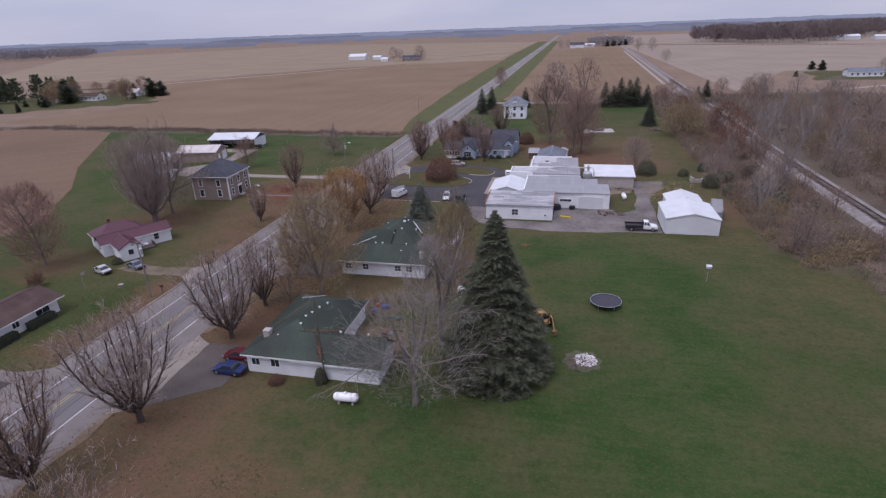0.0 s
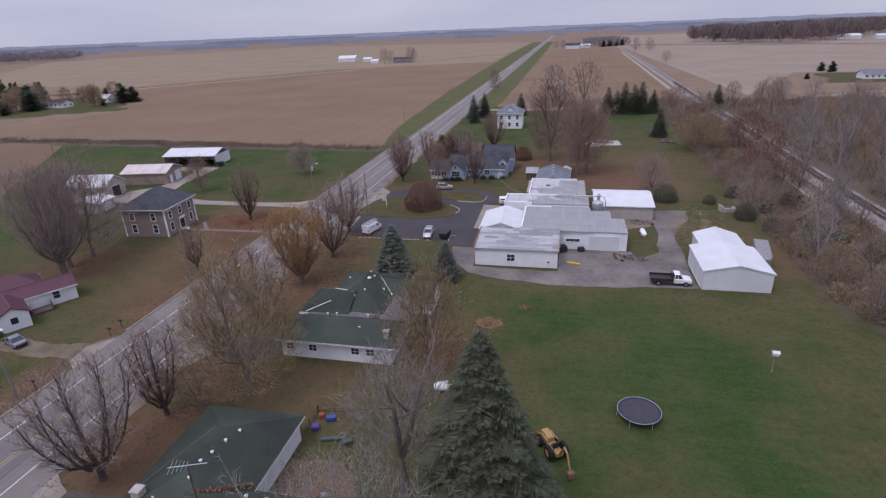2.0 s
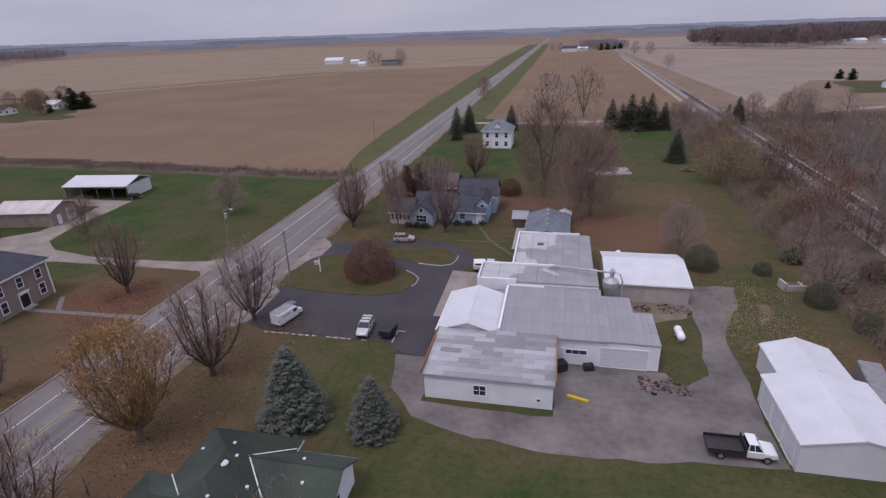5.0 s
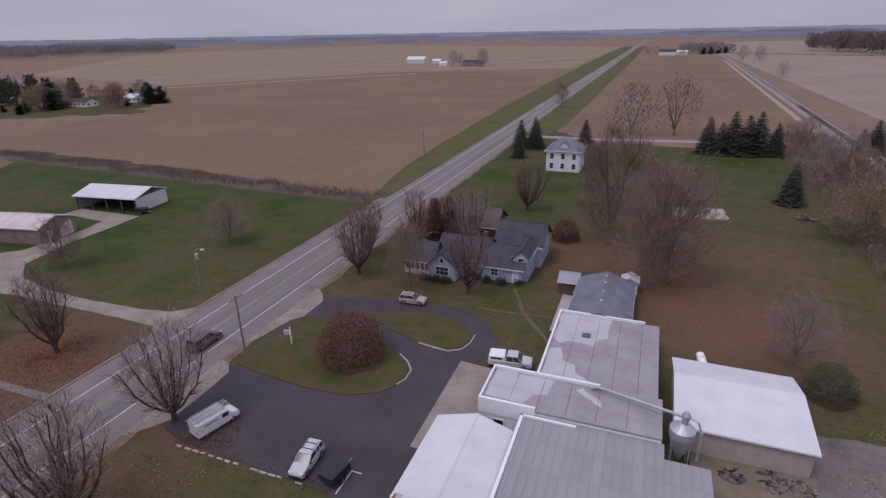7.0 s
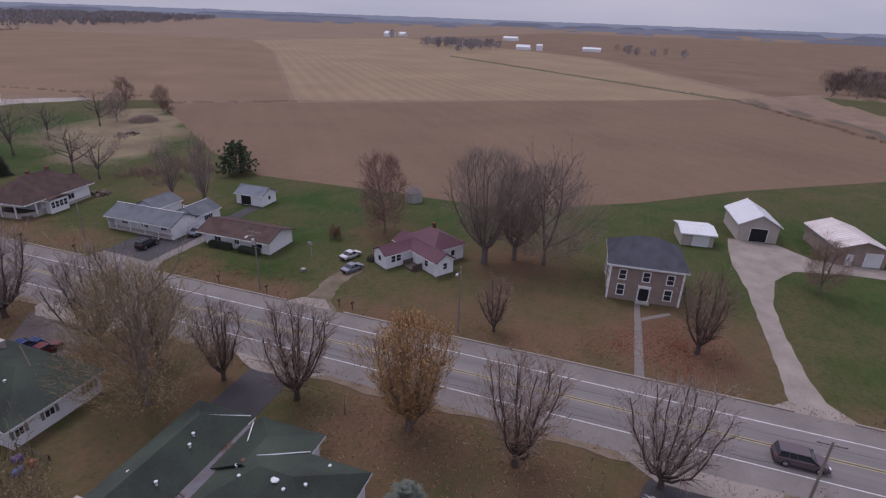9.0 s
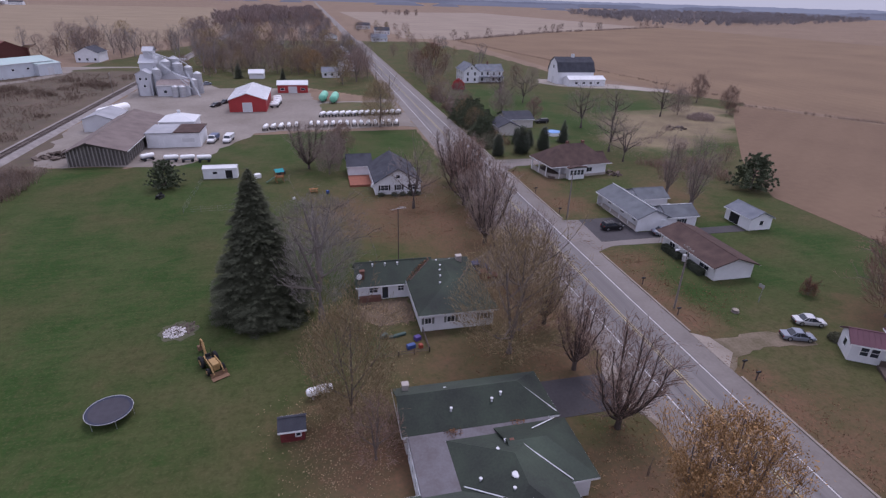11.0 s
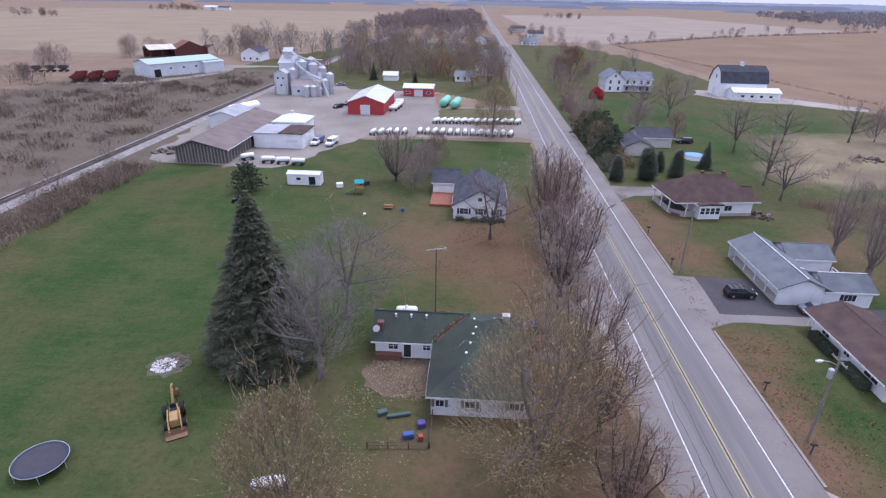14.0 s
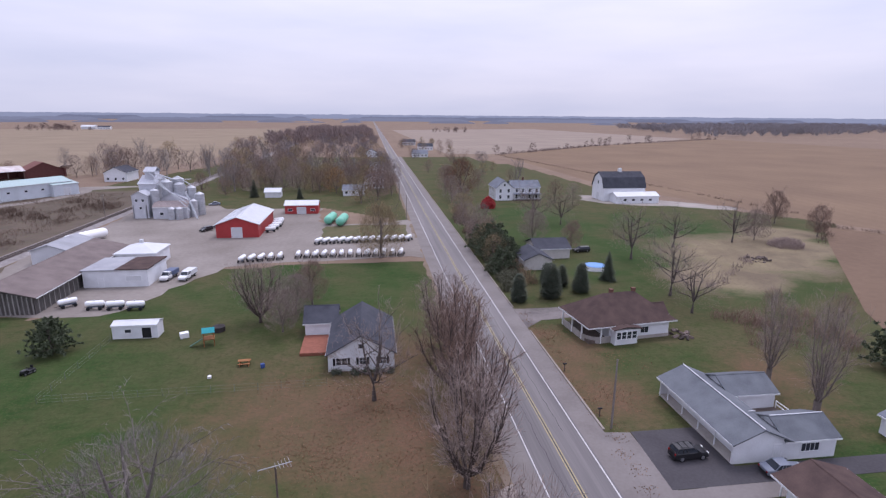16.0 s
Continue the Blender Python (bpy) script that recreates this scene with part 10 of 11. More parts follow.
propane_tank("white propane tank on the lawn", -22.6, 45.3, 3)
propane_tank("white propane tank beneath the tree", -14.1, 74.0, 12)
propane_tank("white propane tank beside the workshop", 13.6, 127.2, 92)
propane_tank("white propane tank behind the storage hall", 8.4, 153.0, 96)
propane_tank("big white storage tank beside the tracks", 50.6, -83.5, 66, 1.5, 14)
M_mint = mat("mint_green_tank", (0.18, 0.50, 0.36), 0.45, var=0.12)
propane_tank("large mint-green liquid tank", -19.8, -107, 82, 1.5, 11, M_mint)
propane_tank("large mint-green liquid tank", -24.0, -104, 82, 1.5, 11, M_mint)


def pole(label, x, y, h, arms=1, lamp=False, transformer=False, rz=0.0, lean=0.0):
    ob = thing("utility_pole", label, "utility pole", x, y, 0, rz)
    part("mast", tube(bmesh.new(), [((0, 0, -0.5), 0.15), ((lean * 0.5, 0, h * 0.5), 0.125), ((lean, 0, h), 0.095)], 10), M_pole, ob)
    for i in range(arms):
        z = h - 0.35 - i * 0.9
        part("crossarm", boxes((lean - 0.05, -1.1, z - 0.06, lean + 0.06, 1.1, z + 0.06)), M_pole, ob)
        for v in (-1.0, -0.4, 0.4, 1.0):
            part("insulator", tube(bmesh.new(), [((lean, v, z + 0.06), 0.04), ((lean, v, z + 0.2), 0.05)], 6), mat("grey_porcelain", (0.35, 0.36, 0.38), 0.3), ob)
    if transformer:
        part("transformer", tube(bmesh.new(), [((lean + 0.36, 0, h - 2.2), 0.24), ((lean + 0.36, 0, h - 1.3), 0.26), ((lean + 0.36, 0, h - 1.2), 0.16)], 12), M_galv, ob, "pale grey transformer can")
    if lamp:
        arm = part("lamp_arm", tube(bmesh.new(), [((lean, 0, h - 0.8), 0.035), ((lean + 0.9, 0, h - 0.4), 0.03), ((lean + 1.6, 0, h - 0.35), 0.03)], 6), M_galv, ob)
        part("lamp_head", tube(bmesh.new(), [((lean + 1.45, 0, h - 0.37), 0.09), ((lean + 1.7, 0, h - 0.42), 0.17), ((lean + 2.05, 0, h - 0.42), 0.1)], 8), M_white_metal, arm)
    return ob


pole("tall weathered wooden utility pole beside the drive", -45.0, 134.6, 9.7, 1)
pole("wooden pole with a white yard lamp", -64.0, 97.2, 10, 0, True)
pole("wooden utility pole with a grey transformer", -64.1, 64.7, 9.8, 1, True, True)
pole("bare wooden utility pole on the verge", -63.6, 29.7, 9.4, 0)

pole("wooden pole with a white yard lamp", -64, 147.2, 9, 0, True, True)
pole("wooden utility pole on the verge", -47.2, -110, 9.5, 1)
pole("wooden utility pole on the verge", -47.2, -160, 9.5, 1)
pole("wooden utility pole at the field edge", -69, 250, 9.5, 1)
pole("wooden utility pole in the elevator yard", 60.5, -118, 9.5, 1)


def antenna(x, y, h):
    ob = thing("antenna", "thin television antenna on a steel mast", "antenna", x, y, 0, 20)
    part("mast", tube(bmesh.new(), [((0, 0, 0), 0.09), ((0, 0, h), 0.07)], 8), M_wood_dark, ob)
    part("boom", tube(bmesh.new(), [((-1.3, 0, h), 0.035), ((1.3, 0, h), 0.035)], 5), M_galv, ob)
    for i in range(5):
        q = 0.7 - i * 0.07
        part("element", tube(bmesh.new(), [((-1.1 + i * 0.27, -q, h + 0.02), 0.014), ((-1.1 + i * 0.27, q, h + 0.02), 0.014)], 4), M_galv, ob)


antenna(-26.6, 48.55, 11.4)


def trampoline(x, y):
    ob = thing("trampoline", "round black trampoline on the lawn", "trampoline", x, y)
    n, r = 40, 2.2
    bm = bmesh.new()
    c = bm.verts.new((0, 0, 0.82))
    ring = [bm.verts.new((r * 0.86 * math.cos(6.2832 * i / n), r * 0.86 * math.sin(6.2832 * i / n), 0.86)) for i in range(n)]
    for i in range(n):
        bm.faces.new((c, ring[i], ring[(i + 1) % n]))
    part("mat", bm, mat("black_mesh_mat", (0.055, 0.052, 0.065), 0.85, var=0.2), ob, "black woven jumping mat")
    bm = bmesh.new()
    inn = [bm.verts.new((r * 0.855 * math.cos(6.2832 * i / n), r * 0.855 * math.sin(6.2832 * i / n), 0.87)) for i in range(n)]
    out = [bm.verts.new((r * 0.985 * math.cos(6.2832 * i / n), r * 0.985 * math.sin(6.2832 * i / n), 0.9)) for i in range(n)]
    for i in range(n):
        bm.faces.new((inn[i], out[i], out[(i + 1) % n], inn[(i + 1) % n]))
    part("spring_pad", bm, mat("dark_blue_pad", (0.03, 0.035, 0.06), 0.7), ob)
    ringpts = [((r * math.cos(6.2832 * i / n), r * math.sin(6.2832 * i / n), 0.9), 0.03) for i in range(n + 1)]
    part("frame", tube(bmesh.new(), ringpts, 6, cap=False), M_galv, ob, "galvanised steel ring")
    for i in range(6):
        a = 6.2832 * i / 6
        part("leg", tube(bmesh.new(), [((r * math.cos(a), r * math.sin(a), 0.0), 0.03), ((r * math.cos(a), r * math.sin(a), 0.9), 0.03)], 6), M_galv, ob)


trampoline(6.7, 73.1)


def rubble(name, label, x, y, r, m, seed, n=40, size=0.35, flat=0.5, category="rubble", piece="scrap"):
    """A low heap of broken pieces."""
    rr = random.Random(seed)
    ob = thing(name, label, category, x, y, 0)
    chunk = mesh_of(piece, boxes((-0.5, -0.5, -0.5, 0.5, 0.5, 0.5), bevel=0.06), m)
    bm = bmesh.new()
    for _ in range(n):
        a, q = rr.uniform(0, 6.28), r * math.sqrt(rr.random())
        s = size * rr.uniform(0.4, 1.2)
        mtx = Matrix.Translation((q * math.cos(a), q * math.sin(a), s * 0.22)) @ Euler((rr.uniform(-.6, .6), rr.uniform(-.6, .6), rr.uniform(0, 3))).to_matrix().to_4x4() @ Matrix.Diagonal((s * rr.uniform(.7, 1.6), s * rr.uniform(.6, 1.3), s * flat, 1))
        if n > 100:
            geo = bmesh.ops.create_cube(bm, size=1)
            bmesh.ops.transform(bm, matrix=mtx, verts=geo["verts"])
        else:
            bit = new(piece, chunk)
            bit.parent = ob
            bit.matrix_basis = mtx
    if n > 100:
        part("ash", bm, m, ob)["kind"] = "stuff"
    return ob


M_ash = mat("pale_ash_and_plaster", (0.58, 0.55, 0.55), 0.9, var=0.3, scale=1.5, island=0.3)
rubble("ash_heap", "pale heap of ash and broken plaster on the lawn", 3.6, 58.3, 1.35, M_ash, 1, 300, 0.2, 0.16)
rubble("ash_heap", "dark burnt scraps round the ash heap", 2.7, 57.5, 1.7, M_wood_dark, 2, 90, 0.22, 0.35)
M_junk = mat("mixed_scrap", (0.145, 0.12, 0.108), 0.85, col2=(0.09, 0.06, 0.05), scale=0.9, spread=0.8)
for i, (x, y, r) in enumerate(((8.6, 115.8, 1.2), (10.6, 116.4, 1.3), (12.0, 115.6, .9), (13.5, 135.3, 1.4), (15.8, 135.0, 1.1), (10.0, 134.8, 1.0), (8.2, 116.8, .8))):
    rubble("scrap_heap", "jumble of scrap and pallets beside the wall", x, y, r, M_junk, 10 + i, 60, 0.36, 0.55, "scrap heap")
rubble("scrap_heap", "fallen timber beside the tracks", 50, -30, 4, M_wood_dark, 31, 30, 1.4, 0.3, "timber", "timber")
pad("foundation", "pale concrete foundation slab left on the grass", ragged([(4.2, 210.8), (17.4, 213.4), (16.4, 220.6), (6.4, 219.6)], 1.6, 0.3), M_concrete, 0.3, "foundation")
rubble("stone_pile", "broken stones on the old foundation", 10.8, 217.6, 2.6, M_gravel_dark, 32, 26, 0.9, 0.5, "stones", "stone").location.z = 0.3
rubble("stone_pile", "heap of old timber on the grass", 32.3, 220, 2.0, M_wood_dark, 33, 30, .9, 0.5, "timber", "timber")
rubble("scrap_heap", "clutter behind the bungalow", -88.5, 3, 2.2, M_junk, 34, 26, .6, 0.7, "clutter")
rubble("stone_pile", "broken masonry in the field corner", -139, -44, 3.4, M_wood_dark, 35, 30, .8, 0.5, "stones", "stone")
M_raked = mat("raked_leaves", (0.27, 0.175, 0.10), 0.95, var=0.4, scale=2, island=0.35, spec=0.08)
pad("yard", "flat bed of matted brown leaves on the lawn", ragged([(-11.35 + (1.75 + 0.2 * math.sin(k * 2.3)) * math.cos(k * 0.2618), 90.1 + (1.5 + 0.2 * math.cos(k * 1.9)) * math.sin(k * 0.2618)) for k in range(24)], 0.35, 0.12), M_raked, 0.03, "leaves")
fallen_leaves("flat ring of raked straw-brown leaves", [(-11.3, 90.0, 2.1, 1500), (-11.3, 90.0, 1.5, 700)], M_raked, 211)
fallen_leaves("small patch of raked straw-brown leaves", [(-6.7, 95.3, 0.9, 320)], M_raked, 212)


def birdhouse(x, y, h=2.4):
    ob = thing("birdhouse", "white birdhouse on a thin pole", "birdhouse", x, y)
    part("mast", tube(bmesh.new(), [((0, 0, -0.2), 0.035), ((0, 0, h), 0.03)], 6), M_galv, ob)
    part("box", boxes((-0.32, -0.25, h, 0.32, 0.25, h + 0.4), bevel=0.02), M_white_metal, ob)
    bm = slab_poly(bmesh.new(), [(-0.4, -0.34, h + 0.36), (0.4, -0.34, h + 0.36), (0.4, 0, h + 0.6), (-0.4, 0, h + 0.6)], 0.03)
    slab_poly(bm, [(-0.4, 0.34, h + 0.36), (0.4, 0.34, h + 0.36), (0.4, 0, h + 0.6), (-0.4, 0, h + 0.6)], 0.03)
    part("roof", bm, M_white_metal, ob)


birdhouse(22.6, 83.6)


def red_shed(x, y):
    b = Building("garden_shed", "small red playhouse shed with a dark roof", "shed", x, y, mat("red_shed_boards", (0.16, 0.032, 0.032), 0.85, var=0.35), M_dark_roof)
    r_ = (x - 1.15, y - 0.95, x + 1.15, y + 0.95)
    b.gable(*r_, 1.4, 2.1, "x", over=0.2)
    b.opening("S", r_, x, 0.7, 0.5, 0.45)
    b.opening("N", r_, x + 0.3, 0.1, 0.7, 1.2, "door", m=b.wall, frame=0.05, trim=b.wall)
    b.opening("N", r_, x - 0.55, 0.65, 0.4, 0.4)


red_shed(-11.4, 79.2)


def backhoe(x, y, rz):
    ob = thing("backhoe", "old yellow backhoe tractor on the lawn", "backhoe", x, y, 0, rz)
    yel = mat("faded_yellow_machine", (0.40, 0.25, 0.105), 0.6, var=0.35, scale=1.5)
    part("chassis", boxes((-1.2, -0.4, 0.55, 1.9, 0.4, 0.95), bevel=0.03), yel, ob)
    part("hood", boxes((0.5, -0.38, 0.95, 1.95, 0.38, 1.45), bevel=0.06), yel, ob)
    part("seat", boxes((-0.45, -0.3, 0.95, 0.05, 0.3, 1.15), (-0.5, -0.3, 1.15, -0.38, 0.3, 1.6), bevel=0.03), M_black_trim, ob)
    for s in (-1, 1):
        for xx, r in ((-0.5, 0.72), (1.45, 0.45)):
            bm = tube(bmesh.new(), [((xx, s * 0.62, r), r * 0.92), ((xx, s * 0.66, r), r), ((xx, s * 0.96, r), r), ((xx, s * 1.0, r), r * 0.92)], 16)
            w = part("wheel", bm, M_tyre, ob)
            part("rim", tube(bmesh.new(), [((xx, s * 0.98, r), r * 0.5), ((xx, s * 1.02, r), r * 0.5)], 10), yel, w)
        part("loader_arm", tube(bmesh.new(), [((0.2, s * 0.5, 1.4), 0.08), ((1.6, s * 0.55, 1.25), 0.08), ((2.5, s * 0.55, 0.5), 0.08)], 6), yel, ob)
        part("canopy_post", tube(bmesh.new(), [((-0.7, s * 0.45, 0.95), 0.035), ((-0.7, s * 0.45, 2.0), 0.035)], 6), M_black_trim, ob)
    bm = slab_poly(bmesh.new(), [(2.4, -0.95, 0.75), (2.4, 0.95, 0.75), (2.5, 0.95, 0.12), (2.5, -0.95, 0.12)], 0.05)
    slab_poly(bm, [(2.5, -0.95, 0.16), (2.5, 0.95, 0.16), (3.1, 0.95, 0.14), (3.1, -0.95, 0.14)], 0.06)
    part("bucket", bm, mat("rusty_bucket", (0.22, 0.13, 0.08), 0.8, var=0.4), ob, "rusty front bucket")
    part("boom", tube(bmesh.new(), [((-1.2, 0, 0.9), 0.14), ((-2.0, 0.1, 2.4), 0.12), ((-2.7, 0.15, 2.3), 0.1)], 6), yel, ob)
    part("dipper", tube(bmesh.new(), [((-2.6, 0.15, 2.35), 0.1), ((-3.5, 0.25, 0.9), 0.09)], 6), yel, ob)
    part("digging_bucket", boxes((-3.8, -0.1, 0.3, -3.3, 0.55, 0.95), bevel=0.05), mat("rusty_bucket", (0.22, 0.13, 0.08)), ob)


backhoe(-1.9, 66.4, 120)


def hopper(x, y):
    ob = thing("dust_hopper", "galvanised hopper with a long blower pipe", "hopper", x, y)
    part("cone", tube(bmesh.new(), [((0, 0, 0.8), 0.15), ((0, 0, 2.0), 0.7), ((0, 0, 3.6), 1.15), ((0, 0, 4.3), 1.15), ((0, 0, 4.9), 0.25)], 18), M_galv, ob)
    for i in range(4):
        a = 0.785 + i * 1.5708
        part("leg", tube(bmesh.new(), [((1.05 * math.cos(a), 1.05 * math.sin(a), 0), 0.06), ((1.05 * math.cos(a), 1.05 * math.sin(a), 3.8), 0.06)], 6), M_galv, ob)
    part("cyclone", tube(bmesh.new(), [((0.1, 0, 4.8), 0.25), ((0.1, 0, 5.8), 0.4), ((0.1, 0, 6.2), 0.2)], 10), M_galv, ob)
    part("pipe", tube(bmesh.new(), [((0, 0, 5.6), 0.16), ((-2.5, 1.0, 5.3), 0.16), ((-8.0, 2.9, 4.9), 0.16), ((-8.6, 3.0, 4.6), 0.16), ((-8.7, 3.0, 3.4), 0.16)], 8), M_galv, ob, "long pale blower pipe")
    part("elbow", tube(bmesh.new(), [((0.3, 0, 5.7), 0.14), ((1.1, -0.4, 5.6), 0.14), ((1.5, -0.6, 4.6), 0.14), ((1.5, -0.6, 1.5), 0.14)], 8), M_galv, ob)


hopper(5.3, 134.6)


def mailbox(x, y, m=None):
    ob = thing("mailbox", "dark roadside mailbox on a post", "mailbox", x, y, 0, 0, "mailboxes along the road")
    part("post", boxes((-0.06, -0.06, -0.3, 0.06, 0.06, 1.05)), M_wood_dark, ob)
    bm = tube(bmesh.new(), [((-0.28, 0, 1.2), 0.13), ((0.28, 0, 1.2), 0.13)], 10)
    part("box", bm, m or M_black_trim, ob)
    part("flag", boxes((0.05, -0.15, 1.2, 0.09, -0.13, 1.4)), M_tail, ob)


for x, y in ((-63.2, 27.0), (-63.8, 81.0), (-63.8, 78.8), (-63.4, 57.5), (-63.4, 66.5), (-63.2, 14.0)):
    mailbox(x, y)


def basketball_hoop(x, y, rz):
    ob = thing("basketball_hoop", "worn basketball hoop with a pale backboard on a post", "basketball hoop", x, y, 0, rz)
    part("post", tube(bmesh.new(), [((0, 0, -0.3), 0.06), ((0, 0, 2.6), 0.05), ((0.35, 0, 2.75), 0.04)], 8), M_galv, ob)
    part("backboard", boxes((0.34, -0.45, 2.5, 0.38, 0.45, 3.1), bevel=0.015), M_galv, ob, "pale scuffed backboard")
    bm = bmesh.new()
    for k in range(14):
        a, c = k * 0.4488, (k + 1) * 0.4488
        tube(bm, [((0.68 + 0.23 * math.cos(a), 0.23 * math.sin(a), 2.6), 0.015), ((0.68 + 0.23 * math.cos(c), 0.23 * math.sin(c), 2.6), 0.015)], 5)
    part("rim", bm, M_tail, ob, "rusty red rim")


basketball_hoop(-77.7, 65.5, 10)


def stump(x, y, r, h):
    ob = thing("tree_stump", "weathered grey tree stump on the lawn", "tree stump", x, y)
    part("wood", tube(bmesh.new(), [((0, 0, -0.2), r * 1.35), ((0, 0, 0.08), r * 1.1), ((0.02, 0, h * 0.7), r), ((0.02, 0.01, h), r * 0.94)], 14), M_pole, ob)
    part("cut_face", tube(bmesh.new(), [((0.02, 0.01, h + 0.004), r * 0.86), ((0.02, 0.01, h + 0.02), r * 0.84)], 14), mat("cut_grey_wood", (0.34, 0.30, 0.25), 0.9, var=0.4, scale=4), ob, "paler cut face")


stump(-72.2, 67.3, 0.5, 0.45)


def yard_sign(x, y):
    ob = thing("yard_sign", "small white business sign on a post", "sign", x, y, 0.1, 12)
    part("post", boxes((-0.07, -0.07, 0, 0.07, 0.07, 2.6)), M_trim, ob)
    part("board", boxes((-0.9, -0.05, 1.4, -0.07, 0.05, 2.1)), M_trim, ob)
    part("board_face", boxes((-0.8, -0.06, 1.55, -0.2, -0.052, 1.68), (-0.8, -0.06, 1.8, -0.2, -0.052, 1.9)), mat("dark_sign_bars", (0.06, 0.07, 0.1)), ob)


yard_sign(-42.4, 140.4)


def sapling(x, y):
    ob = thing("sapling", "young staked sapling with a dead leaf tuft", "tree", x, y)
    part("trunk", tube(bmesh.new(), [((0, 0, -0.1), 0.05), ((0.05, 0, 1.4), 0.035), ((0.0, 0.05, 2.6), 0.015)], 6), M_bark, ob)
    part("stake", boxes((0.15, -0.03, -0.1, 0.21, 0.03, 1.3)), M_wood_dark, ob)


sapling(-43.4, 91.0)


def bin_silo(x, y):
    ob = thing("grain_bin", "small rusty-topped grain bin at the field edge", "grain bin", x, y)
    part("wall", tube(bmesh.new(), [((0, 0, -0.1), 2.0), ((0, 0, 2.4), 2.0)], 20), M_galv, ob)
    part("roof", tube(bmesh.new(), [((0, 0, 2.4), 2.1), ((0, 0, 3.4), 0.7), ((0, 0, 3.7), 0.1)], 20), mat("rusting_dome", (0.17, 0.135, 0.125), 0.8, var=0.4), ob)


bin_silo(-114.6, 70)


def round_trailer(x, y, rz):
    ob = thing("old_trailer", "weathered silver travel trailer behind the shed", "trailer", x, y, 0, rz)
    part("body", loft(bmesh.new(), [(-4.2, 0.9, 0.6, 2.2), (-3.8, 1.15, 0.5, 2.7), (3.8, 1.15, 0.5, 2.7), (4.2, 0.9, 0.6, 2.2)]), mat("dull_aluminium", (0.30, 0.29, 0.30), 0.6, metal=0.3, var=0.35), ob)
    for s in (-1, 1):
        part("window", boxes((-1.0, s * 1.15 - 0.02, 1.5, 0.2, s * 1.15 + 0.02, 2.1)), M_glass, ob)
        wheel(ob, -0.6, s * 0.95, 0.35)


round_trailer(31.2, 117.0, 78)


def playset(x, y):
    ob = thing("swing_set", "wooden climbing frame with a teal canopy", "playground", x, y, 0, 15)
    wood = mat("orange_play_timber", (0.30, 0.13, 0.05), 0.8, var=0.3)
    for u in (-0.8, 0.8):
        for v in (-0.8, 0.8):
            part("post", boxes((u - 0.06, v - 0.06, 0, u + 0.06, v + 0.06, 2.6)), wood, ob)
    part("platform", boxes((-0.9, -0.9, 1.2, 0.9, 0.9, 1.3)), wood, ob)
    teal = mat("teal_canvas", (0.03, 0.28, 0.30), 0.8, var=0.2)
    bm = slab_poly(bmesh.new(), [(-1.0, -1.0, 2.5), (1.0, -1.0, 2.5), (1.0, 0, 3.1), (-1.0, 0, 3.1)], 0.04)
    slab_poly(bm, [(-1.0, 1.0, 2.5), (1.0, 1.0, 2.5), (1.0, 0, 3.1), (-1.0, 0, 3.1)], 0.04)
    part("canopy", bm, teal, ob)
    part("slide", slab_poly(bmesh.new(), [(0.9, -0.3, 1.3), (0.9, 0.3, 1.3), (3.0, 0.3, 0.2), (3.0, -0.3, 0.2)], 0.06), mat("dark_green_slide", (0.03, 0.09, 0.05), 0.5), ob)


playset(-6.8, -2.2)


def picnic_table(x, y, rz):
    ob = thing("picnic_table", "weathered orange-brown picnic table", "table", x, y, 0, rz)
    wood = mat("orange_play_timber", (0.30, 0.13, 0.05))
    part("tabletop", boxes((-0.9, -0.38, 0.7, 0.9, 0.38, 0.76)), wood, ob)
    for s in (-1, 1):
        part("bench", boxes((-0.9, s * 0.75 - 0.14, 0.42, 0.9, s * 0.75 + 0.14, 0.47)), wood, ob)
        part("leg", boxes((s * 0.65 - 0.04, -0.8, 0, s * 0.65 + 0.04, 0.8, 0.42)), wood, ob)


picnic_table(-14.3, 6.2, 5)


def simple_box_thing(name, label, category, x, y, w, d, h, m, rz=0.0, bevel=0.06, z=0.0):
    ob = thing(name, label, category, x, y, z, rz)
    part("body", boxes((-w / 2, -d / 2, 0, w / 2, d / 2, h), bevel=bevel), m, ob)
    return ob


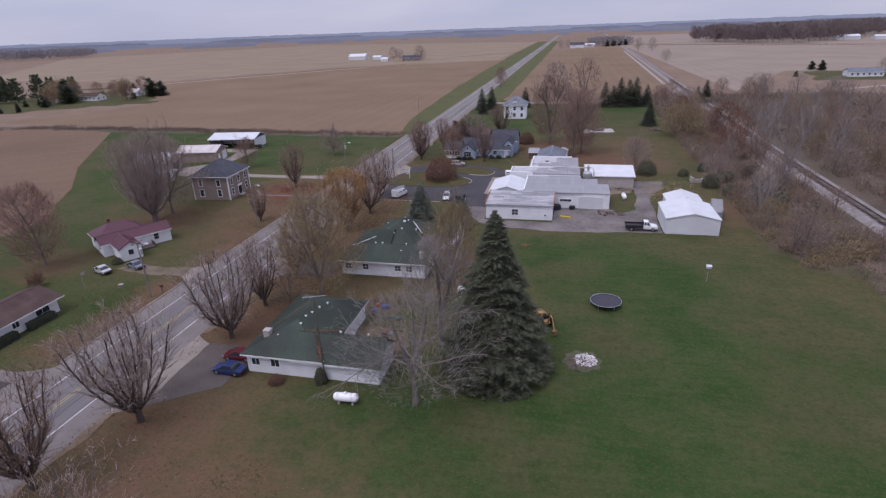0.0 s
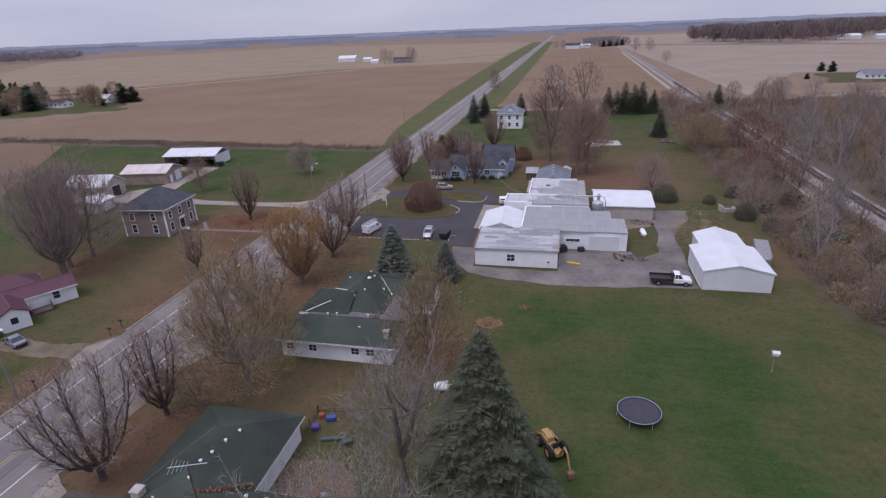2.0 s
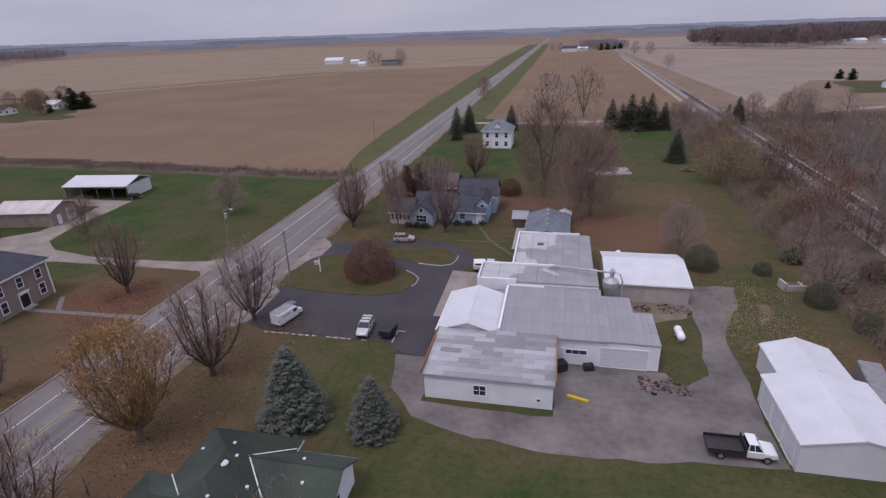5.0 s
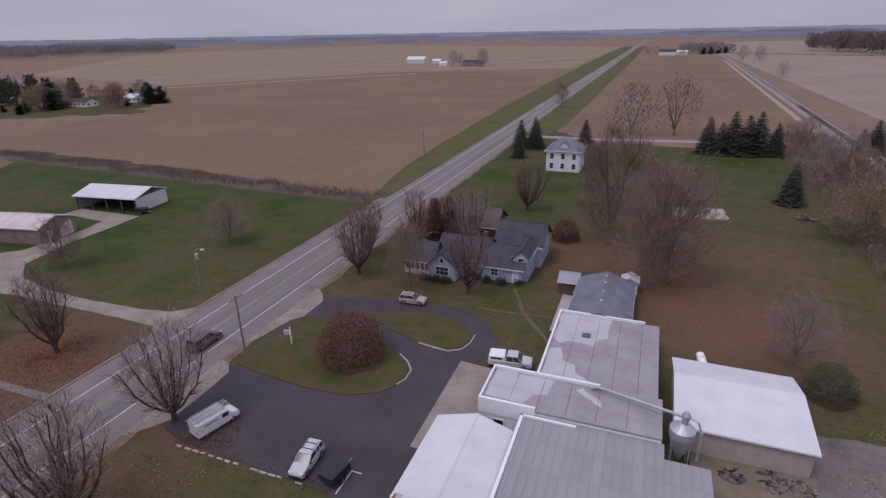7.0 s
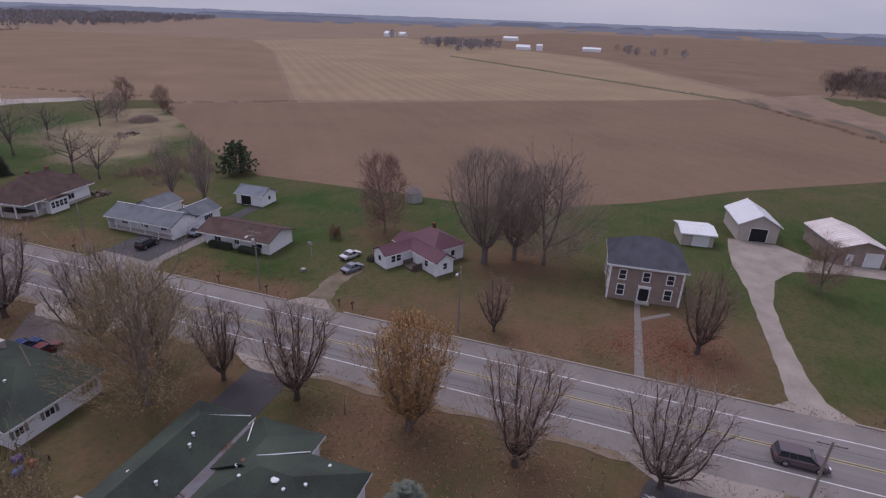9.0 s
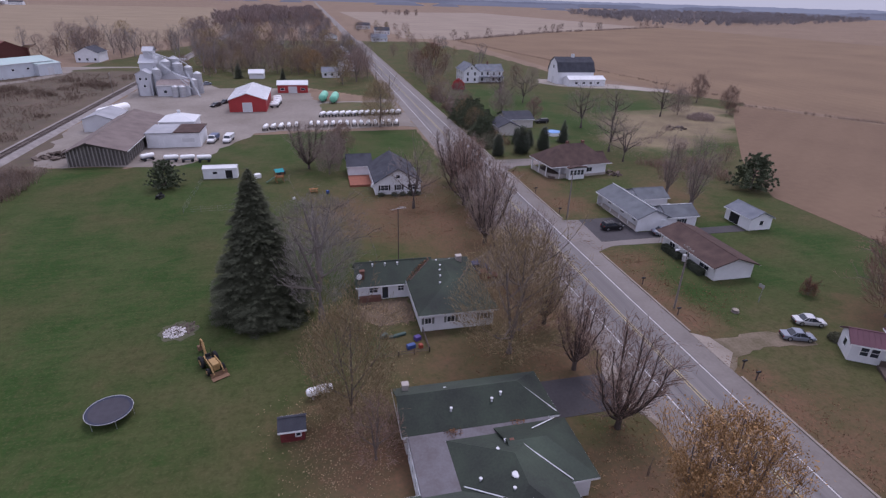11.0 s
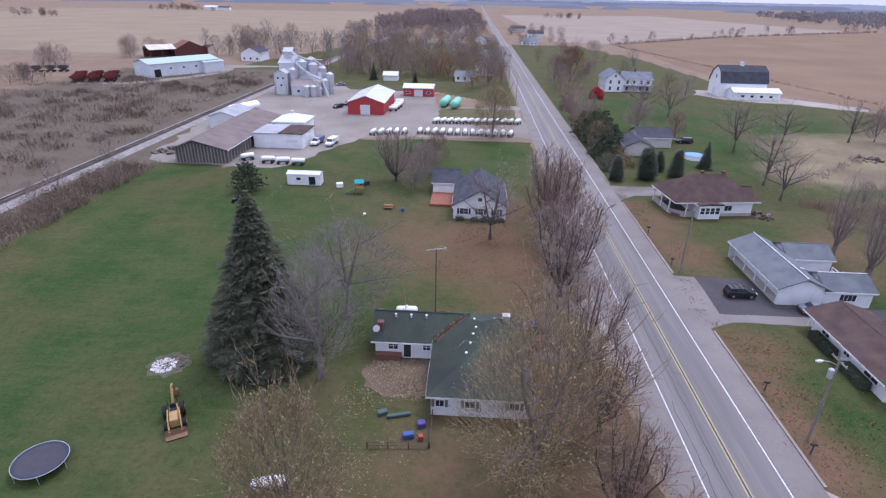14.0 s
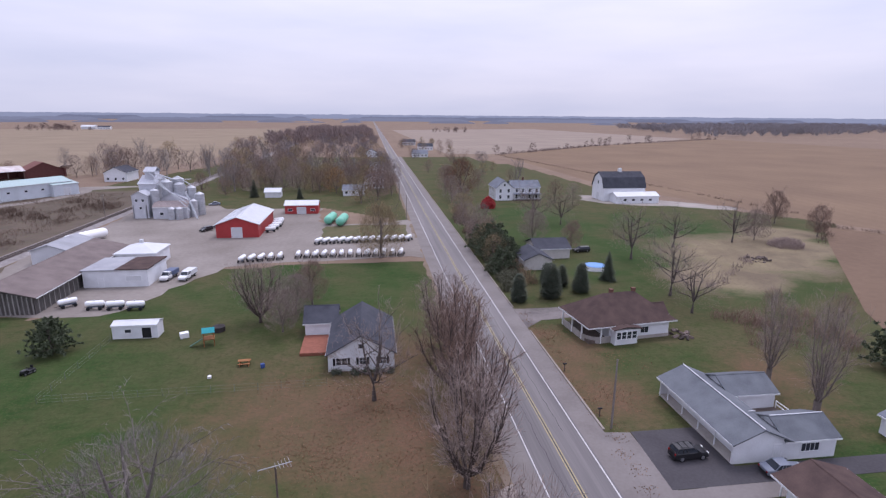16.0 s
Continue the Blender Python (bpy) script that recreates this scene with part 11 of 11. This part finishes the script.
M_blue_plastic = mat("blue_plastic", (0.05, 0.09, 0.26), 0.5, var=0.2)
M_red_plastic = mat("red_plastic", (0.32, 0.07, 0.045), 0.5, var=0.2)
M_teal_plastic = mat("grey_green_plastic", (0.06, 0.10, 0.09), 0.6, var=0.2)
for x, y, w, d, h, m, nm, lab in ((-25.3, 67.2, 1.1, .6, .6, M_blue_plastic, "toy_slide", "blue plastic toddler slide"), (-26.5, 67.4, .5, .5, .6, M_red_plastic, "toy_car", "red plastic ride-on toy"), (-26.4, 65.6, .8, .7, .6, mat("purple_plastic", (0.10, 0.07, 0.25), 0.5), "playhouse", "purple and grey plastic playhouse"), (-24.0, 64.4, 2.4, .42, .35, M_teal_plastic, "boat", "small grey-green upturned boat"), (-22.3, 64.2, 1.0, .6, .45, M_teal_plastic, "water_trough", "grey-green plastic trough behind the house"), (-27.4, 4.9, .7, .7, .8, M_tank_white, "air_unit", "white air conditioning unit"), (-17.3, 7.6, .6, .5, .7, M_blue_plastic, "toy_slide", "small blue plastic slide"), (-1.7, -5.7, 1.4, 1.0, 1.0, M_tank_white, "water_tank", "white plastic water tank"), (-10.2, 10.2, .5, .5, .4, M_tank_white, "bucket", "white plastic bucket on the grass"), (-1.6, 117.6, 1.6, 1.2, 1.2, M_black_trim, "dumpster", "black steel dumpster beside the wall"), (1.8, 118.2, 1.2, .8, .8, M_black_trim, "bin", "black bin beside the roller door")):
    simple_box_thing(nm, lab, nm.replace("_", " "), x, y, w, d, h, m, (x * 31) % 40)
simple_box_thing("yellow_beam", "yellow steel beam lying on the gravel", "beam", 0.4, 112.2, 2.4, .35, .3, mat("yellow_steel", (0.62, 0.42, 0.03), 0.5, var=0.2), -18, 0.03, 0.035)


def hot_tub(x, y):
    ob = thing("water_trough", "dark round stock tank on the grass", "trough", x, y)
    part("tank", tube(bmesh.new(), [((0, 0, 0), 1.05), ((0, 0, 0.9), 1.1), ((0, 0, 0.9), 1.0), ((0, 0, 0.75), 0.98)], 20), mat("dark_brown_tank", (0.055, 0.045, 0.045), 0.7), ob)


hot_tub(-6.8, -8.2)


def pool(x, y):
    ob = thing("swimming_pool", "round above-ground pool with a blue cover", "pool", x, y)
    part("wall", tube(bmesh.new(), [((0, 0, -0.1), 2.6), ((0, 0, 1.1), 2.6)], 24), M_tank_white, ob)
    part("cover", tube(bmesh.new(), [((0, 0, 1.1), 2.65), ((0, 0, 1.16), 2.3), ((0, 0, 1.12), 0.1)], 24), mat("blue_pool_cover", (0.16, 0.32, 0.62), 0.6, var=0.2), ob)


pool(-90.6, -39.4)


def stone_fireplace(x, y):
    ob = thing("barbecue_ruin", "low pale masonry ruin at the grass edge", "masonry", x, y, 0, 10)
    part("wall", boxes((-1.6, -0.9, 0, 1.6, -0.6, 0.9), (-1.6, -0.9, 0, -1.3, 1.2, 1.3), (1.3, -0.9, 0, 1.6, 1.2, 0.7)), M_concrete, ob)
    part("slab", boxes((-1.0, -0.5, 0.6, 0.8, 1.0, 0.75)), M_wood_dark, ob)


stone_fireplace(33.0, 144.6)


M_wire = mat("dull_fence_wire", (0.2, 0.22, 0.19), 0.75, var=0.2)


def wire_fence(pts, label):
    ob = thing("fence", label, "fence", 0, 0)
    for (xa, ya), (xb, yb) in zip(pts, pts[1:]):
        n = max(1, int(math.hypot(xb - xa, yb - ya) / 3))
        for i in range(n + 1):
            x, y = xa + (xb - xa) * i / n, ya + (yb - ya) * i / n
            part("post", tube(bmesh.new(), [((x, y, -0.1), 0.03), ((x, y, 1.15), 0.025)], 5), M_wire, ob)
        for z in (1.1, 0.6, 0.15):
            part("rail", tube(bmesh.new(), [((xa, ya, z), 0.009), ((xb, yb, z), 0.009)], 4), M_wire, ob)


wire_fence([(10.2, -5.6), (10.6, 15.0), (-27.5, 14.6)], "thin chain-link garden fence on steel posts")


def board_fence(pts, label, m, h=0.9):
    ob = thing("fence", label, "fence", 0, 0)
    for (xa, ya), (xb, yb) in zip(pts, pts[1:]):
        d = Vector((xb - xa, yb - ya, 0))
        n = max(1, int(d.length / 1.8))
        for i in range(n + 1):
            p = Vector((xa, ya, 0)) + d * i / n
            part("post", boxes((p.x - 0.05, p.y - 0.05, -0.1, p.x + 0.05, p.y + 0.05, h)), m, ob)
        for z in (h * 0.4, h * 0.8):
            part("rail", tube(bmesh.new(), [((xa, ya, z), 0.05), ((xb, yb, z), 0.05)], 4), m, ob)


board_fence([(-27.4, 64.0), (-27.4, 68.4), (-21.6, 68.8)], "low weathered board fence behind the house", M_wood_dark, 0.8)
board_fence([(-17.6, 131.6), (-17.4, 131.6)], "stub of weathered fence beside the wall", M_wood_dark)


# ---- kerb stones of the loop islands ----
def island_kerb(pts, label):
    ob = thing("kerb", label, "kerb", 0, 0, kind="structure")
    for i, (a, c) in enumerate(zip(pts, pts[1:])):
        part("kerb_stone", tube(bmesh.new(), [((a[0], a[1], 0.1), 0.11), ((c[0], c[1], 0.1), 0.11)], 6), M_concrete, ob)


island_kerb([(-26.4, 146.3), (-24.2, 145.9), (-22.0, 145.7), (-20.5, 146.6), (-19.9, 148.4), (-19.9, 150.6)], "pale worn kerb at the island tip")
island_kerb([(-27.6, 143.0), (-25.9, 141.7), (-24.8, 140.2), (-24.7, 138.3), (-25.2, 137.0)], "pale worn kerb at the island tip")


# pale stones along the lot, and the painted corner beside the trailer
lot_kerb = thing("kerb", "pale broken kerb stones along the parking lot", "kerb", 0, 0, kind="structure")
kr = random.Random(77)
for k in range(15):
    x = -42.0 + k * 1.02
    if kr.random() < 0.8:
        part("kerb_stone", boxes((x, 120.18 + kr.uniform(-.05, .05), -0.05, x + kr.uniform(0.5, 0.95), 120.42 + kr.uniform(-.03, .03), 0.1), bevel=0.02), M_concrete, lot_kerb)
for r_ in ((-23.5, 120.4, -23.38, 123.4), (-23.38, 123.28, -22.4, 123.4)):
    strip("road_marking", "white painted bay line on the parking lot", r_[0], r_[2], r_[1], r_[3], 0.046, 0.052, M_white_paint, "road marking")

# ---- grain elevator ----
el = Building("grain_elevator", "pale metal-clad grain elevator with towers and spouts", "grain elevator", 44, -128, mat("pale_elevator_cladding", (0.55, 0.56, 0.60), 0.55, var=0.2, scale=0.4), mat("pale_elevator_roof", (0.48, 0.49, 0.53), 0.6, var=0.25))
el.gable(45.5, -139, 52, -128, 12, 14.5, "x", over=0.3)
el.walls(47, -136, 50.5, -131, 16.2)
el.gable_roof(46.8, -136.2, 50.7, -130.8, 16.2, 17.6, "x", over=0.2)
el.gable(35, -138, 45.4, -127, 6, 8.5, "y", over=0.3)
el.gable(33, -126.8, 45, -120, 4.2, 6, "x", over=0.2, roof=mat("rusty_elevator_roof", (0.30, 0.25, 0.24), 0.8, var=0.3))
el.gable(47, -127.8, 52.4, -121.5, 8.4, 9.8, "y", over=0.2)
for k, (x, y, r, h) in enumerate(((38, -118.5, 1.3, 4), (35.4, -118.8, 1.3, 4), (42.6, -130, 2.0, 12.5), (38.2, -130.5, 2.0, 11.5), (34.6, -132, 1.7, 10), (40.4, -135.5, 2.2, 13), (45.2, -124.2, 1.5, 10), (31.8, -124, 1.4, 6), (30.6, -128, 1.7, 8))):
    bx, by = x - el.o[0], y - el.o[1]
    part("silo", tube(bmesh.new(), [((bx, by, 0), r), ((bx, by, h), r), ((bx, by, h + r * 0.5), 0.2)], 18), mat("ribbed_silo_steel", (0.50, 0.51, 0.54), 0.5, metal=0.3, var=0.3, scale=0.5, fine=2, stretch=(1, 1, 3)), el.ob, "galvanised silo")
for a, c in (((49, -131, 16.5), (38, -130.5, 12.5)), ((49, -131, 16.5), (42.6, -130, 13.5)), ((49, -131, 16.0), (31.5, -119, 3)), ((46, -127, 13), (33, -121, 5.5)), ((40.4, -135, 14), (34.6, -132, 11)), ((33, -121, 9.5), (28.5, -117, 0.4)), ((33.5, -121.5, 9.5), (29.0, -117.4, 0.4))):
    el.line(a, c, 0.22, M_galv, "spout", "galvanised grain spout")
R_E1, R_E2 = (45.5, -139, 52, -128), (47, -127.8, 52.4, -121.5)
for z in (6.0, 9.4):
    el.opening("N", R_E1, 46.4, z, 0.8, 1.1)
    el.opening("W", R_E1, -134, z, 0.9, 1.2)
for u, z in ((48.6, 6.2), (50.8, 6.2), (49.6, 3.4)):
    el.opening("N", R_E2, u, z, 0.8, 0.9)
el.opening("N", (33, -126.8, 45, -120), 37.5, 0.1, 2.6, 2.8, "roller_door", m=M_dark)
el.opening("N", (33, -126.8, 45, -120), 42.0, 1.4, 1.2, 1.0)
el.deck("catwalk", "steel catwalk between the bins", 34, -131.2, 13.2, 48, -130.4, 13.4, M_galv)
for u in (47.5, 52):
    el.deck("stilt", "steel stilt of the loading bin", u, -121.8, 0, u + 0.3, -121.5, 5, M_galv)
